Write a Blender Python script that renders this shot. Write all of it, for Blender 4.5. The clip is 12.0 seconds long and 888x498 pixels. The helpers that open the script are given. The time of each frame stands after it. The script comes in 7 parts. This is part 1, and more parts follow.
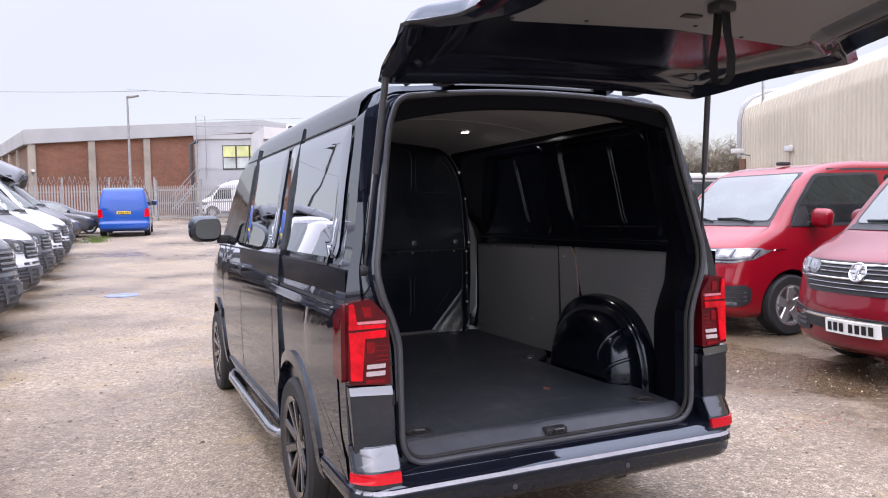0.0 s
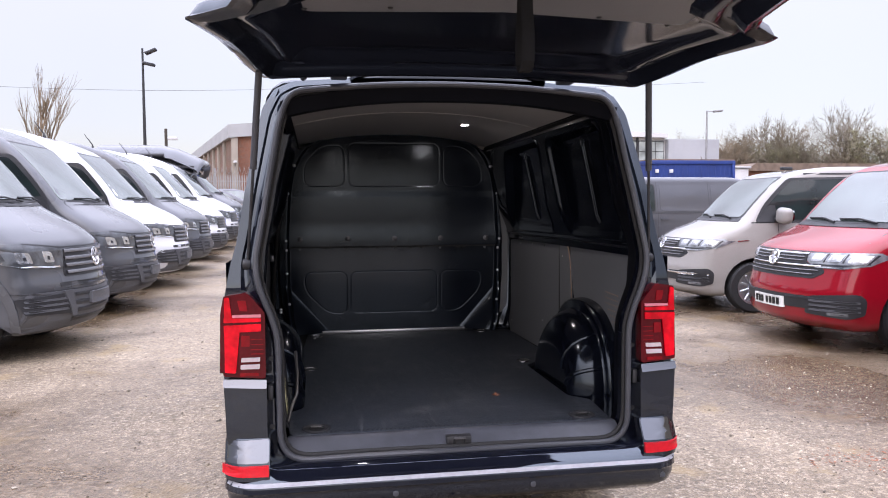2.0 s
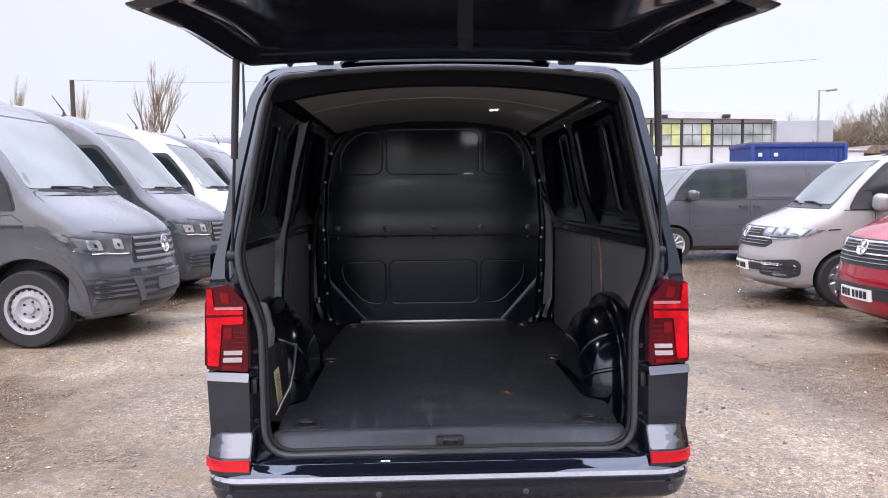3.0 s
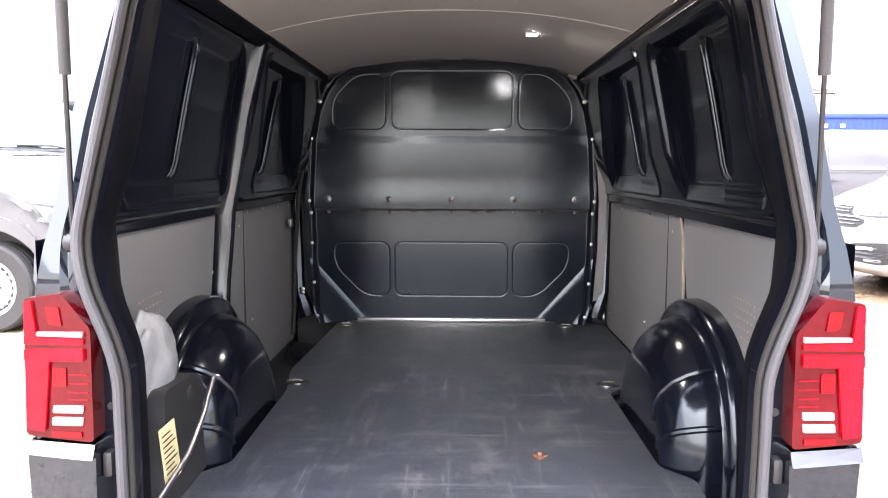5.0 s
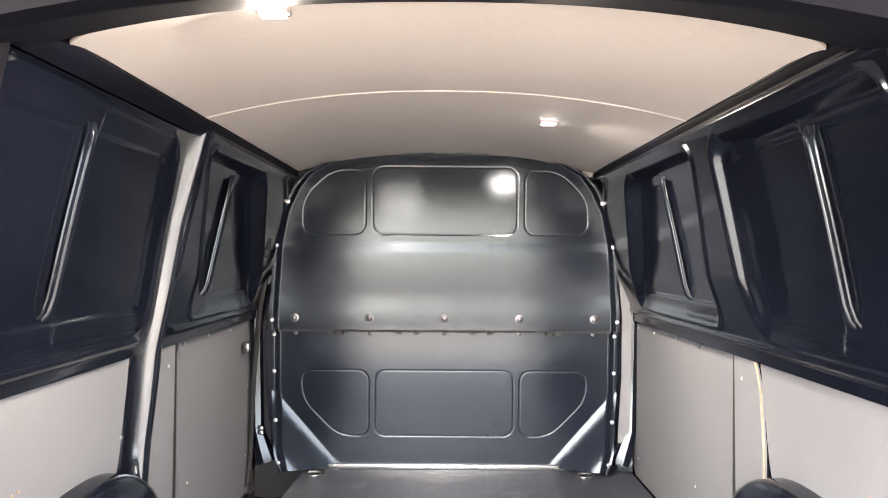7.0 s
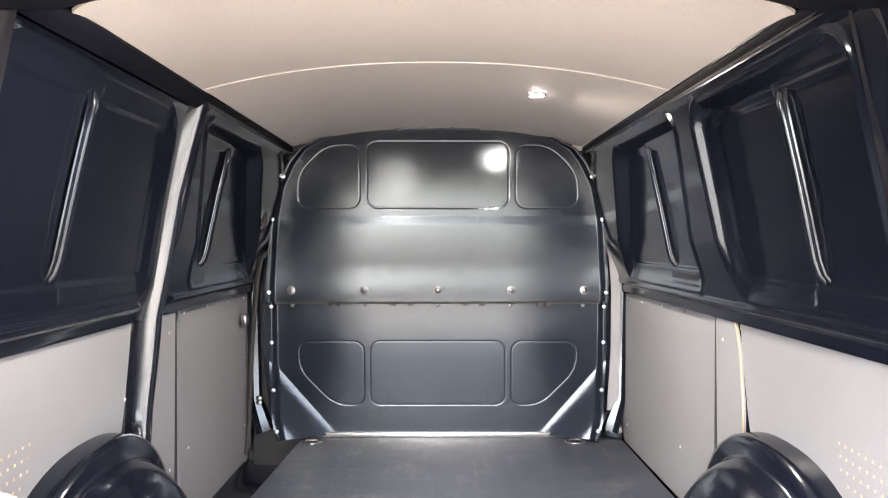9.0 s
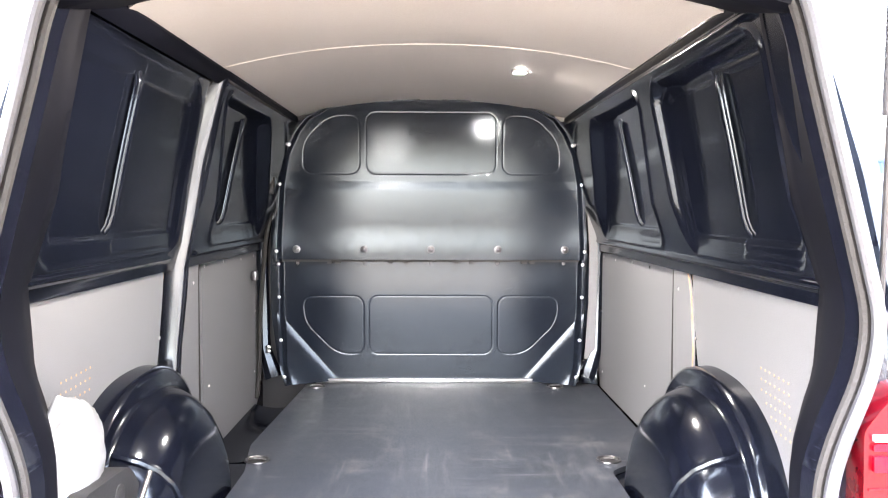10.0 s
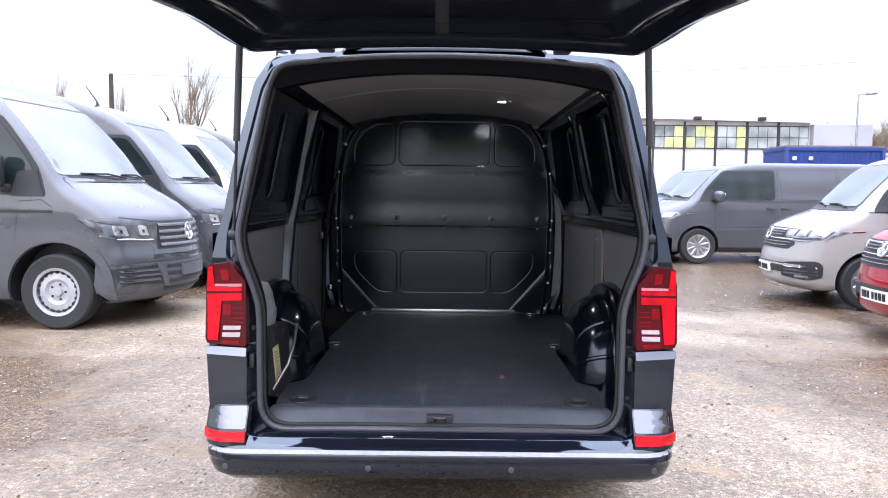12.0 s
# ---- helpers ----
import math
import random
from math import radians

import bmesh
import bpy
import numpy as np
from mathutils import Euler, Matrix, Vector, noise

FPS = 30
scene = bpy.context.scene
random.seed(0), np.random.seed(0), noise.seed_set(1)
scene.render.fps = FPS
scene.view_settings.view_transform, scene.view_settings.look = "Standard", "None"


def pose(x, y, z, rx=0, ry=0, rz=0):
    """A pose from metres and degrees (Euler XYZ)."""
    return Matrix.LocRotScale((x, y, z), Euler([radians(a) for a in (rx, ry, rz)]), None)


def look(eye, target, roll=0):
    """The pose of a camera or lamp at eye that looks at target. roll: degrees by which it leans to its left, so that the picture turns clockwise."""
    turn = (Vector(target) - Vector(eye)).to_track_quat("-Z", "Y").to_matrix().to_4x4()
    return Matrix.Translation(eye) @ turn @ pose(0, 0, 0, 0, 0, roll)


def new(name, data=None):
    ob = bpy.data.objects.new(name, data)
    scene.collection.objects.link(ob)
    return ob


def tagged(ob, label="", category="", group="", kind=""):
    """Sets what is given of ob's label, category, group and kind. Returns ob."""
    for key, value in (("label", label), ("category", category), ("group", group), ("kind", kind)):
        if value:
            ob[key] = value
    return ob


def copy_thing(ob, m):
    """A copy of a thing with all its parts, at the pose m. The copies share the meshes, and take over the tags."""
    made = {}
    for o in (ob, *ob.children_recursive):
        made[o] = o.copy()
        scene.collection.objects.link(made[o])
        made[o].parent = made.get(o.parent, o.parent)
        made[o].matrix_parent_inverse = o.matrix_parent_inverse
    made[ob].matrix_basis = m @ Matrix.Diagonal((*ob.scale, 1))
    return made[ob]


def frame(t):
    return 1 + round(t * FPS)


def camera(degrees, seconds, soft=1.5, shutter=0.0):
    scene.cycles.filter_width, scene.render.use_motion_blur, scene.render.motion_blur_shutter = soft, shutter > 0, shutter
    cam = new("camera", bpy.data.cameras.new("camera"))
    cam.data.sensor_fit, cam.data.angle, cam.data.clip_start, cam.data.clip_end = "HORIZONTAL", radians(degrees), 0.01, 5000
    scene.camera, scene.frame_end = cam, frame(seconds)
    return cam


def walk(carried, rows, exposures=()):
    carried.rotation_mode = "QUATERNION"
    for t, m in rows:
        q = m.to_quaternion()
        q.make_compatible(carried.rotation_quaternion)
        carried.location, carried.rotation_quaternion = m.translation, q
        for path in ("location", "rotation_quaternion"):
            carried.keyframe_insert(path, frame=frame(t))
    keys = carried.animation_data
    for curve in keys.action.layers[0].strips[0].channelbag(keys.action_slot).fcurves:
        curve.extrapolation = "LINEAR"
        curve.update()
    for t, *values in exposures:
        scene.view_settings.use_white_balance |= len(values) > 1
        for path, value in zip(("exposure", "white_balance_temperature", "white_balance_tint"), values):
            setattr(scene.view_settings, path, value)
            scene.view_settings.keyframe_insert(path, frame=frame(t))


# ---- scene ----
cam = camera(61.0, 12.0, 1.05)
VAN = pose(0, 0, 0, -0.4, 0, 0)  # the parked van sits a little nose down
PATH = [
    (0, (-1.715, -2.8, 1.488), (-0.927, -0.964, 1.394), -1.3),
    (0.5, (-1.492, -2.951, 1.497), (-0.777, -1.086, 1.4), -0.9),
    (1, (-1.212, -2.983, 1.484), (-0.601, -1.081, 1.385), -0.5),
    (1.5, (-0.901, -2.975, 1.493), (-0.418, -1.037, 1.389), -0.2),
    (2, (-0.556, -3.033, 1.492), (-0.234, -1.062, 1.383), -0.3),
    (2.5, (-0.3, -2.996, 1.49), (-0.116, -1.008, 1.367), -0.4),
    (3, (-0.111, -2.921, 1.502), (-0.049, -0.928, 1.359), -0.5),
    (3.5, (-0.013, -2.865, 1.498), (-0.025, -0.872, 1.33), -0.3),
    (3.7, (0.003, -2.761, 1.474), (-0.026, -0.768, 1.301), -0.2),
    (5.3, (0.051, -1.416, 1.453), (0.0, 0.571, 1.231), 0.2),
    (5.5, (0.011, -1.265, 1.463), (-0.028, 0.723, 1.242), 0.2),
    (6, (-0.017, -1.015, 1.485), (-0.046, 0.975, 1.286), 0.2),
    (6.5, (-0.019, -0.958, 1.501), (-0.03, 1.039, 1.383), 0.2),
    (7, (0.002, -0.944, 1.555), (-0.012, 1.056, 1.574), 0.4),
    (7.2, (0.004, -0.942, 1.556), (-0.012, 1.057, 1.612), 0.4),
    (8.8, (0.015, -0.998, 1.518), (0.007, 1.002, 1.518), 0.1),
    (9, (0.017, -1.016, 1.506), (0.014, 0.984, 1.481), 0.0),
    (9.5, (0.015, -1.098, 1.501), (0.022, 0.901, 1.427), 0.1),
    (10, (0.026, -1.345, 1.48), (0.038, 0.652, 1.372), 0.2),
    (10.5, (0.027, -1.69, 1.463), (0.036, 0.305, 1.329), 0.4),
    (11, (0.005, -2.15, 1.452), (0.005, -0.156, 1.304), 0.6),
    (11.5, (0.047, -2.592, 1.449), (0.027, -0.598, 1.296), 0.5),
    (12, (0.037, -3.01, 1.447), (0.018, -1.016, 1.301), 0.6),
]
EXPOSURES = [(0, 0.34, 6560, 22), (3.0, 0.42, 6500, 22), (3.5, 0.52, 6500, 22), (3.9, 1.0, 6550, 20), (5.3, 3.25, 7000, 18), (6.0, 4.0, 7200, 17), (6.5, 4.25, 7230, 17), (7.2, 4.3, 7230, 16), (9.0, 4.33, 7100, 16), (9.5, 4.45, 6980, 15), (10.0, 4.45, 6900, 16), (10.5, 4.0, 6850, 18), (11.0, 3.15, 6750, 18), (11.5, 1.72, 6800, 19), (12.0, 0.86, 6120, 18)]
walk(cam, [(t, VAN @ look(eye, target, roll)) for t, eye, target, roll in PATH], EXPOSURES)

# ---- overcast sky and weak sun ----
SUN_ELEV, SUN_TURN = radians(38), radians(200)
world = bpy.data.worlds.new("overcast_sky")
scene.world = world
world.use_nodes = True
wn, wl = world.node_tree.nodes, world.node_tree.links
wn.clear()
w_out, w_bg = wn.new("ShaderNodeOutputWorld"), wn.new("ShaderNodeBackground")
w_sky, w_mix, w_ramp = wn.new("ShaderNodeTexSky"), wn.new("ShaderNodeMixRGB"), wn.new("ShaderNodeValToRGB")
w_tc, w_sep, w_noise, w_cloud = wn.new("ShaderNodeTexCoord"), wn.new("ShaderNodeSeparateXYZ"), wn.new("ShaderNodeTexNoise"), wn.new("ShaderNodeMixRGB")
w_sky.sky_type, w_sky.sun_disc, w_sky.sun_elevation, w_sky.sun_rotation = "NISHITA", False, SUN_ELEV, SUN_TURN
w_ramp.color_ramp.elements[0].position, w_ramp.color_ramp.elements[0].color = 0.05, (0.0975, 0.098, 0.0985, 1)
w_ramp.color_ramp.elements[1].position, w_ramp.color_ramp.elements[1].color = 1.0, (0.92, 1.0, 1.17, 1)
w_ramp.color_ramp.elements.new(0.38).color = (0.158, 0.161, 0.168, 1)
w_noise.inputs["Scale"].default_value, w_noise.inputs["Detail"].default_value = 2.2, 4
w_cloud.blend_type, w_cloud.inputs[0].default_value = "SOFT_LIGHT", 0.12
w_mix.inputs[0].default_value = 0.988
w_bg.inputs["Strength"].default_value = 4.0
wl.new(w_tc.outputs["Generated"], w_sep.inputs[0])
wl.new(w_tc.outputs["Generated"], w_noise.inputs["Vector"])
wl.new(w_sep.outputs["Z"], w_ramp.inputs[0])
wl.new(w_sky.outputs[0], w_mix.inputs[1])
wl.new(w_ramp.outputs[0], w_cloud.inputs[1])
wl.new(w_noise.outputs[0], w_cloud.inputs[2])
wl.new(w_cloud.outputs[0], w_mix.inputs[2])
wl.new(w_mix.outputs[0], w_bg.inputs[0])
wl.new(w_bg.outputs[0], w_out.inputs[0])
sun = new("sun", bpy.data.lights.new("sun", "SUN"))
sun.data.energy, sun.data.angle, sun.data.color = 1.2, radians(75), (1.0, 0.97, 0.93)
sun.matrix_world = look((0, 0, 30), (-30 * math.cos(SUN_ELEV) * math.sin(SUN_TURN), -30 * math.cos(SUN_ELEV) * math.cos(SUN_TURN), 30 - 30 * math.sin(SUN_ELEV)))


# ---- materials ----
def mat(name, col, rough=0.5, metal=0.0, var=0.12, scale=3.0, bump=0.0, bscale=60.0, coat=0.0, ior=1.45, emit=0.0, sheen=None, col2=None, fine=0.06, rvar=0.08, rand=0.0):
    """A principled material with broad stains, fine grain, uneven gloss and a little relief."""
    m = bpy.data.materials.new(name)
    m.use_nodes = True
    n, l = m.node_tree.nodes, m.node_tree.links
    p = n["Principled BSDF"]
    tc = n.new("ShaderNodeTexCoord")
    big, small = n.new("ShaderNodeTexNoise"), n.new("ShaderNodeTexNoise")
    big.inputs["Scale"].default_value, big.inputs["Detail"].default_value = scale, 5
    small.inputs["Scale"].default_value, small.inputs["Detail"].default_value = bscale, 3
    for t in (big, small):
        l.new(tc.outputs["Object"], t.inputs["Vector"])
    ramp = n.new("ShaderNodeValToRGB")
    c2 = col2 or tuple(c * (1 - var) for c in col)
    c1 = tuple(min(1, c * (1 + var)) for c in col) if not col2 else col
    ramp.color_ramp.elements[0].position, ramp.color_ramp.elements[0].color = 0.35, (*c2, 1)
    ramp.color_ramp.elements[1].position, ramp.color_ramp.elements[1].color = 0.65, (*c1, 1)
    l.new(big.outputs["Fac"], ramp.inputs[0])
    mx = n.new("ShaderNodeMixRGB")
    mx.blend_type, mx.inputs[0].default_value = "OVERLAY", fine * 4
    l.new(ramp.outputs[0], mx.inputs[1])
    l.new(small.outputs["Fac"], mx.inputs[2])
    last = mx
    if rand:
        oi, hv = n.new("ShaderNodeObjectInfo"), n.new("ShaderNodeHueSaturation")
        mr = n.new("ShaderNodeMapRange")
        mr.inputs["To Min"].default_value, mr.inputs["To Max"].default_value = 1 - rand, 1 + rand
        l.new(oi.outputs["Random"], mr.inputs["Value"])
        l.new(mr.outputs[0], hv.inputs["Value"])
        l.new(mx.outputs[0], hv.inputs["Color"])
        last = hv
    l.new(last.outputs[0], p.inputs["Base Color"])
    rr = n.new("ShaderNodeMapRange")
    rr.inputs["To Min"].default_value, rr.inputs["To Max"].default_value = max(0.0, rough - rvar), min(1, rough + rvar)
    l.new(big.outputs["Fac"], rr.inputs["Value"])
    l.new(rr.outputs[0], p.inputs["Roughness"])
    p.inputs["Metallic"].default_value, p.inputs["IOR"].default_value, p.inputs["Coat Weight"].default_value = metal, ior, coat
    p.inputs["Coat Roughness"].default_value = 0.03
    if bump:
        b = n.new("ShaderNodeBump")
        b.inputs["Strength"].default_value, b.inputs["Distance"].default_value = bump, 0.01
        l.new(small.outputs["Fac"], b.inputs["Height"])
        l.new(b.outputs[0], p.inputs["Normal"])
    if sheen:
        p.inputs["Specular Tint"].default_value = (*sheen, 1)
    if emit:
        p.inputs["Emission Color"].default_value, p.inputs["Emission Strength"].default_value = (*col, 1), emit
    return m


def paint(name, col, metal=0.0, rough=0.35):
    return mat(name, col, rough, metal, var=0.05, scale=1.2, coat=1.0, fine=0.02, rvar=0.05, ior=1.2)


BLACK_PAINT = mat("black_paint", (0.006, 0.007, 0.013), 0.04, var=0.1, scale=1.2, fine=0.0, rvar=0.02, ior=1.74, sheen=(0.80, 0.91, 1.0))
CHAMFER = mat("polished_dark_chamfer", (0.13, 0.135, 0.145), 0.05, 1.0, var=0.03, scale=1.0, fine=0.0, rvar=0.01)
BLACK_GLASS = mat("polished_black_glass_panel", (0.40, 0.42, 0.45), 0.015, 1.0, var=0.03, scale=1.0, fine=0.0, rvar=0.005)
RED_PAINT = paint("red_paint", (0.25, 0.004, 0.012))
MAROON_PAINT = paint("maroon_paint", (0.17, 0.006, 0.014))
BEIGE_PAINT = paint("pale_beige_paint", (0.30, 0.285, 0.268))
GREY_PAINT = paint("dark_grey_paint", (0.085, 0.088, 0.10), 0.3)
CRAFT_GREY = paint("slate_grey_paint", (0.080, 0.084, 0.092), 0.25, 0.28)
WHITE_PAINT = paint("white_paint", (0.66, 0.67, 0.70))
BLUE_PAINT = paint("blue_paint", (0.008, 0.075, 0.36))
GLASS = mat("tinted_glass", (0.060, 0.082, 0.076), 0.03, var=0.35, scale=1.6, ior=1.75, rvar=0.01, fine=0.0, coat=0.6)
SIDEGLASS = mat("side_window_glass", (0.012, 0.019, 0.019), 0.02, var=0.4, scale=2.2, ior=1.5, rvar=0.01, fine=0.0)
DARKBAR = mat("polished_steel_bar", (0.34, 0.35, 0.37), 0.12, 0.9, var=0.05)
PRIVACY = mat("privacy_glass", (0.008, 0.009, 0.011), 0.03, ior=1.5, rvar=0.01, fine=0.0)
TRIM = mat("black_plastic_trim", (0.022, 0.023, 0.026), 0.5, bump=0.15, bscale=300)
BUMPER_GREY = mat("grey_bumper_plastic", (0.080, 0.083, 0.092), 0.5, bump=0.15, bscale=300)
SEAL = mat("rubber_seal", (0.050, 0.053, 0.062), 0.34, bump=0.1, bscale=200)
RUBBER = mat("tyre_rubber", (0.02, 0.02, 0.021), 0.75, bump=0.3, bscale=120)
CHROME = mat("chrome", (0.75, 0.76, 0.78), 0.1, 1.0, var=0.05, rvar=0.05)
ALLOY = mat("silver_alloy", (0.55, 0.56, 0.58), 0.3, 0.9, var=0.06)
STEEL_RIM = mat("silver_steel_rim", (0.34, 0.34, 0.35), 0.4, 0.15, var=0.1, scale=8)
TAILGATE_IN = mat("gloss_black_inner_panel", (0.009, 0.011, 0.019), 0.12, var=0.1, scale=1.5, fine=0.0, rvar=0.03, ior=1.55, sheen=(0.80, 0.91, 1.0))
BLACK_RIM = mat("gloss_black_alloy", (0.006, 0.006, 0.008), 0.15, 0.0, coat=0.6)
LAMP_CLEAR = mat("headlamp_lens", (0.19, 0.205, 0.22), 0.06, 0.3, var=0.5, scale=9, coat=1.0)
LAMP_SMOKE = mat("smoky_clear_headlamp_lens", (0.060, 0.066, 0.074), 0.05, 0.1, var=0.4, scale=9, coat=1.0, ior=1.5)
LAMP_BRIGHT = mat("silvered_lamp_reflector", (0.50, 0.52, 0.54), 0.14, 0.8, var=0.3, scale=14)
LAMP_DARK = mat("dark_lamp_bezel", (0.030, 0.032, 0.037), 0.1, coat=0.4)
LAMP_RED = mat("red_lamp_lens", (0.58, 0.002, 0.010), 0.15, coat=0.0, ior=1.35, var=0.35, scale=16)
LAMP_DEEP = mat("dark_red_lamp_lens", (0.075, 0.002, 0.005), 0.10, coat=0.0, ior=1.35, var=0.2, scale=10)
LAMP_MID = mat("mid_red_lamp_lens", (0.20, 0.002, 0.006), 0.12, ior=1.35, var=0.2, scale=12)
LAMP_PINK = mat("pale_pink_lamp_rib", (0.62, 0.20, 0.24), 0.15, ior=1.4, var=0.1)
LAMP_WHITE = mat("clear_lamp_window", (0.46, 0.38, 0.40), 0.15, coat=1.0)
REFLECT = mat("red_reflector", (0.52, 0.003, 0.011), 0.25, coat=0.1)
PLATE_W = mat("white_number_plate", (0.78, 0.78, 0.75), 0.35)
PLATE_Y = mat("yellow_number_plate", (0.75, 0.55, 0.04), 0.35)
GRILLE_BAR = mat("satin_grey_grille_bar", (0.22, 0.225, 0.24), 0.25, 0.5, var=0.05)
INK = mat("black_print", (0.012, 0.012, 0.012), 0.5)
PAPER = mat("white_paper", (0.8, 0.8, 0.78), 0.7)
PLYGREY = mat("light_grey_coated_plywood", (0.165, 0.172, 0.188), 0.5, var=0.05, scale=2, bump=0.12, bscale=320)
JOINT = mat("pale_joint_strip", (0.66, 0.65, 0.62), 0.5, var=0.03)
PLYEDGE = mat("raw_plywood_edge", (0.44, 0.28, 0.17), 0.7, var=0.2, scale=30)
CEILING = mat("pale_grey_headlining_board", (0.46, 0.455, 0.45), 0.6, var=0.03, scale=2, bump=0.05, bscale=300)
METALBLK = mat("black_pressed_steel", (0.0032, 0.0041, 0.0082), 0.15, var=0.2, scale=4, rvar=0.04, ior=1.52, sheen=(0.78, 0.90, 1.0))
PILLAR_GLOSS = mat("gloss_black_pillar_enamel", (0.006, 0.007, 0.012), 0.15, var=0.2, scale=4, rvar=0.05, ior=1.85, sheen=(0.82, 0.92, 1.0))
PILLAR_BLACK = mat("matt_black_pillar_paint", (0.0025, 0.003, 0.006), 0.55, var=0.2, scale=4, rvar=0.05, ior=1.18)
SILL = mat("grey_scuffed_sill_plate", (0.052, 0.056, 0.068), 0.38, var=0.12, scale=14, bump=0.1, bscale=200)
BULK = mat("satin_black_bulkhead_steel", (0.0085, 0.0115, 0.0185), 0.125, 0.0, var=0.08, scale=3, bump=0.03, bscale=400, rvar=0.02, ior=1.48, sheen=(0.78, 0.90, 1.0))
# pale base colour that paints the sky's reflection on the bumper
SKY_GLINT = mat("pale_grey_bumper_strip", (0.30, 0.30, 0.33), 0.25, var=0.08, scale=8)
ZINC = mat("zinc_bolt", (0.6, 0.6, 0.62), 0.3, 1.0)
FABRIC = mat("black_nylon_webbing", (0.02, 0.02, 0.022), 0.8, bump=0.4, bscale=500)
BOLT = mat("dark_zinc_bolt", (0.16, 0.16, 0.17), 0.35, 0.9)
MIRROR = mat("mirror_glass", (0.34, 0.37, 0.38), 0.03, 1.0, var=0.02, rvar=0.0, fine=0.0)
LED = mat("led_lamp", (1.0, 0.98, 0.95), 0.3, emit=8.0)
GALV = mat("galvanised_steel", (0.30, 0.305, 0.31), 0.45, 0.6, var=0.15, scale=5)
CONCRETE = mat("weathered_concrete", (0.27, 0.235, 0.195), 0.85, var=0.18, scale=0.7, bump=0.3, bscale=25)
CLADDING = mat("beige_metal_cladding", (0.55, 0.50, 0.40), 0.5, var=0.08, scale=0.4, fine=0.03)
FASCIA = mat("grey_fascia", (0.35, 0.355, 0.36), 0.5, var=0.1, scale=0.4)
RENDERW = mat("white_render_wall", (0.55, 0.55, 0.55), 0.7, var=0.08, scale=0.5)
GREYCLAD = mat("light_grey_cladding", (0.36, 0.37, 0.39), 0.5, var=0.08, scale=0.5)
# pale base colour stands in for the sky mirrored in the panes
BUILDGLASS = mat("building_window_glass", (0.30, 0.33, 0.32), 0.05, var=0.5, scale=0.6)
# indoor light behind the panes, painted as a yellow-green base colour
LIT_PANE = mat("yellow_green_blind_glass", (0.50, 0.53, 0.24), 0.2, var=0.2, scale=1.0)
FRAME_DK = mat("dark_window_frame", (0.04, 0.042, 0.045), 0.5)
CONTAINER = mat("blue_container_paint", (0.013, 0.036, 0.17), 0.5, var=0.15, scale=1)
BARK = mat("bare_twigs", (0.17, 0.142, 0.102), 0.9, var=0.3, scale=0.6, bump=0.3, bscale=20)
TWIG_OLIVE = mat("olive_mossy_twigs", (0.150, 0.140, 0.070), 0.9, var=0.35, scale=0.25)
BARK_PALE = mat("pale_bare_twigs", (0.22, 0.17, 0.115), 0.9, var=0.3, scale=0.6)
IVY = mat("evergreen_ivy_leaves", (0.085, 0.085, 0.035), 0.6, var=0.4, scale=1.5)
WOODPOLE = mat("dark_wooden_pole", (0.06, 0.05, 0.04), 0.85, var=0.3, bump=0.3)
POLY = mat("frosted_polythene", (0.25, 0.265, 0.285), 0.45, var=0.08, scale=8, bump=0.3, bscale=20)
LABELY = mat("pale_yellow_sticker", (0.66, 0.62, 0.36), 0.5)
LEAF = mat("dry_brown_leaf", (0.26, 0.105, 0.06), 0.8, var=0.3, scale=60)
COVER_BLUE = mat("faded_blue_cover", (0.17, 0.20, 0.30), 0.6, var=0.3, scale=4)
TERRACOTTA = mat("dull_brown_clay_tiles", (0.17, 0.125, 0.095), 0.8, var=0.25, scale=3)


def floor_mat():
    """Dark coated plywood, fine-grained, with pale drag marks and scuffs."""
    m = mat("dark_coated_plywood_floor", (0.029, 0.035, 0.047), 0.36, var=0.10, scale=2.5, bump=0.3, bscale=420, fine=0.10, rvar=0.03, sheen=(0.78, 0.90, 1.0))
    n, l = m.node_tree.nodes, m.node_tree.links
    p = n["Principled BSDF"]
    src = p.inputs["Base Color"].links[0].from_socket
    tc, last = n.new("ShaderNodeTexCoord"), src
    for k, (sc, turn, lo, hi, amount) in enumerate((((34, 2.2, 1), 12, 0.56, 0.72, 0.36), ((2.0, 40, 1), -8, 0.55, 0.72, 0.36), ((9, 7, 1), 30, 0.54, 0.74, 0.32))):
        mp, nz, rp, mx = n.new("ShaderNodeMapping"), n.new("ShaderNodeTexNoise"), n.new("ShaderNodeMapRange"), n.new("ShaderNodeMixRGB")
        mp.inputs["Scale"].default_value, mp.inputs["Rotation"].default_value, mp.inputs["Location"].default_value = sc, (0, 0, radians(turn)), (k * 3.1, k * 1.7, 0)
        nz.inputs["Scale"].default_value, nz.inputs["Detail"].default_value, nz.inputs["Roughness"].default_value = 1.0, 7, 0.7
        rp.inputs["From Min"].default_value, rp.inputs["From Max"].default_value, rp.inputs["To Max"].default_value = lo, hi, amount
        mx.inputs[2].default_value = (0.24, 0.245, 0.25, 1)
        l.new(tc.outputs["Object"], mp.inputs[0])
        l.new(mp.outputs[0], nz.inputs["Vector"])
        l.new(nz.outputs["Fac"], rp.inputs["Value"])
        l.new(rp.outputs[0], mx.inputs[0])
        l.new(last, mx.inputs[1])
        last = mx.outputs[0]
    l.new(last, p.inputs["Base Color"])
    return m


FLOORPLY = floor_mat()


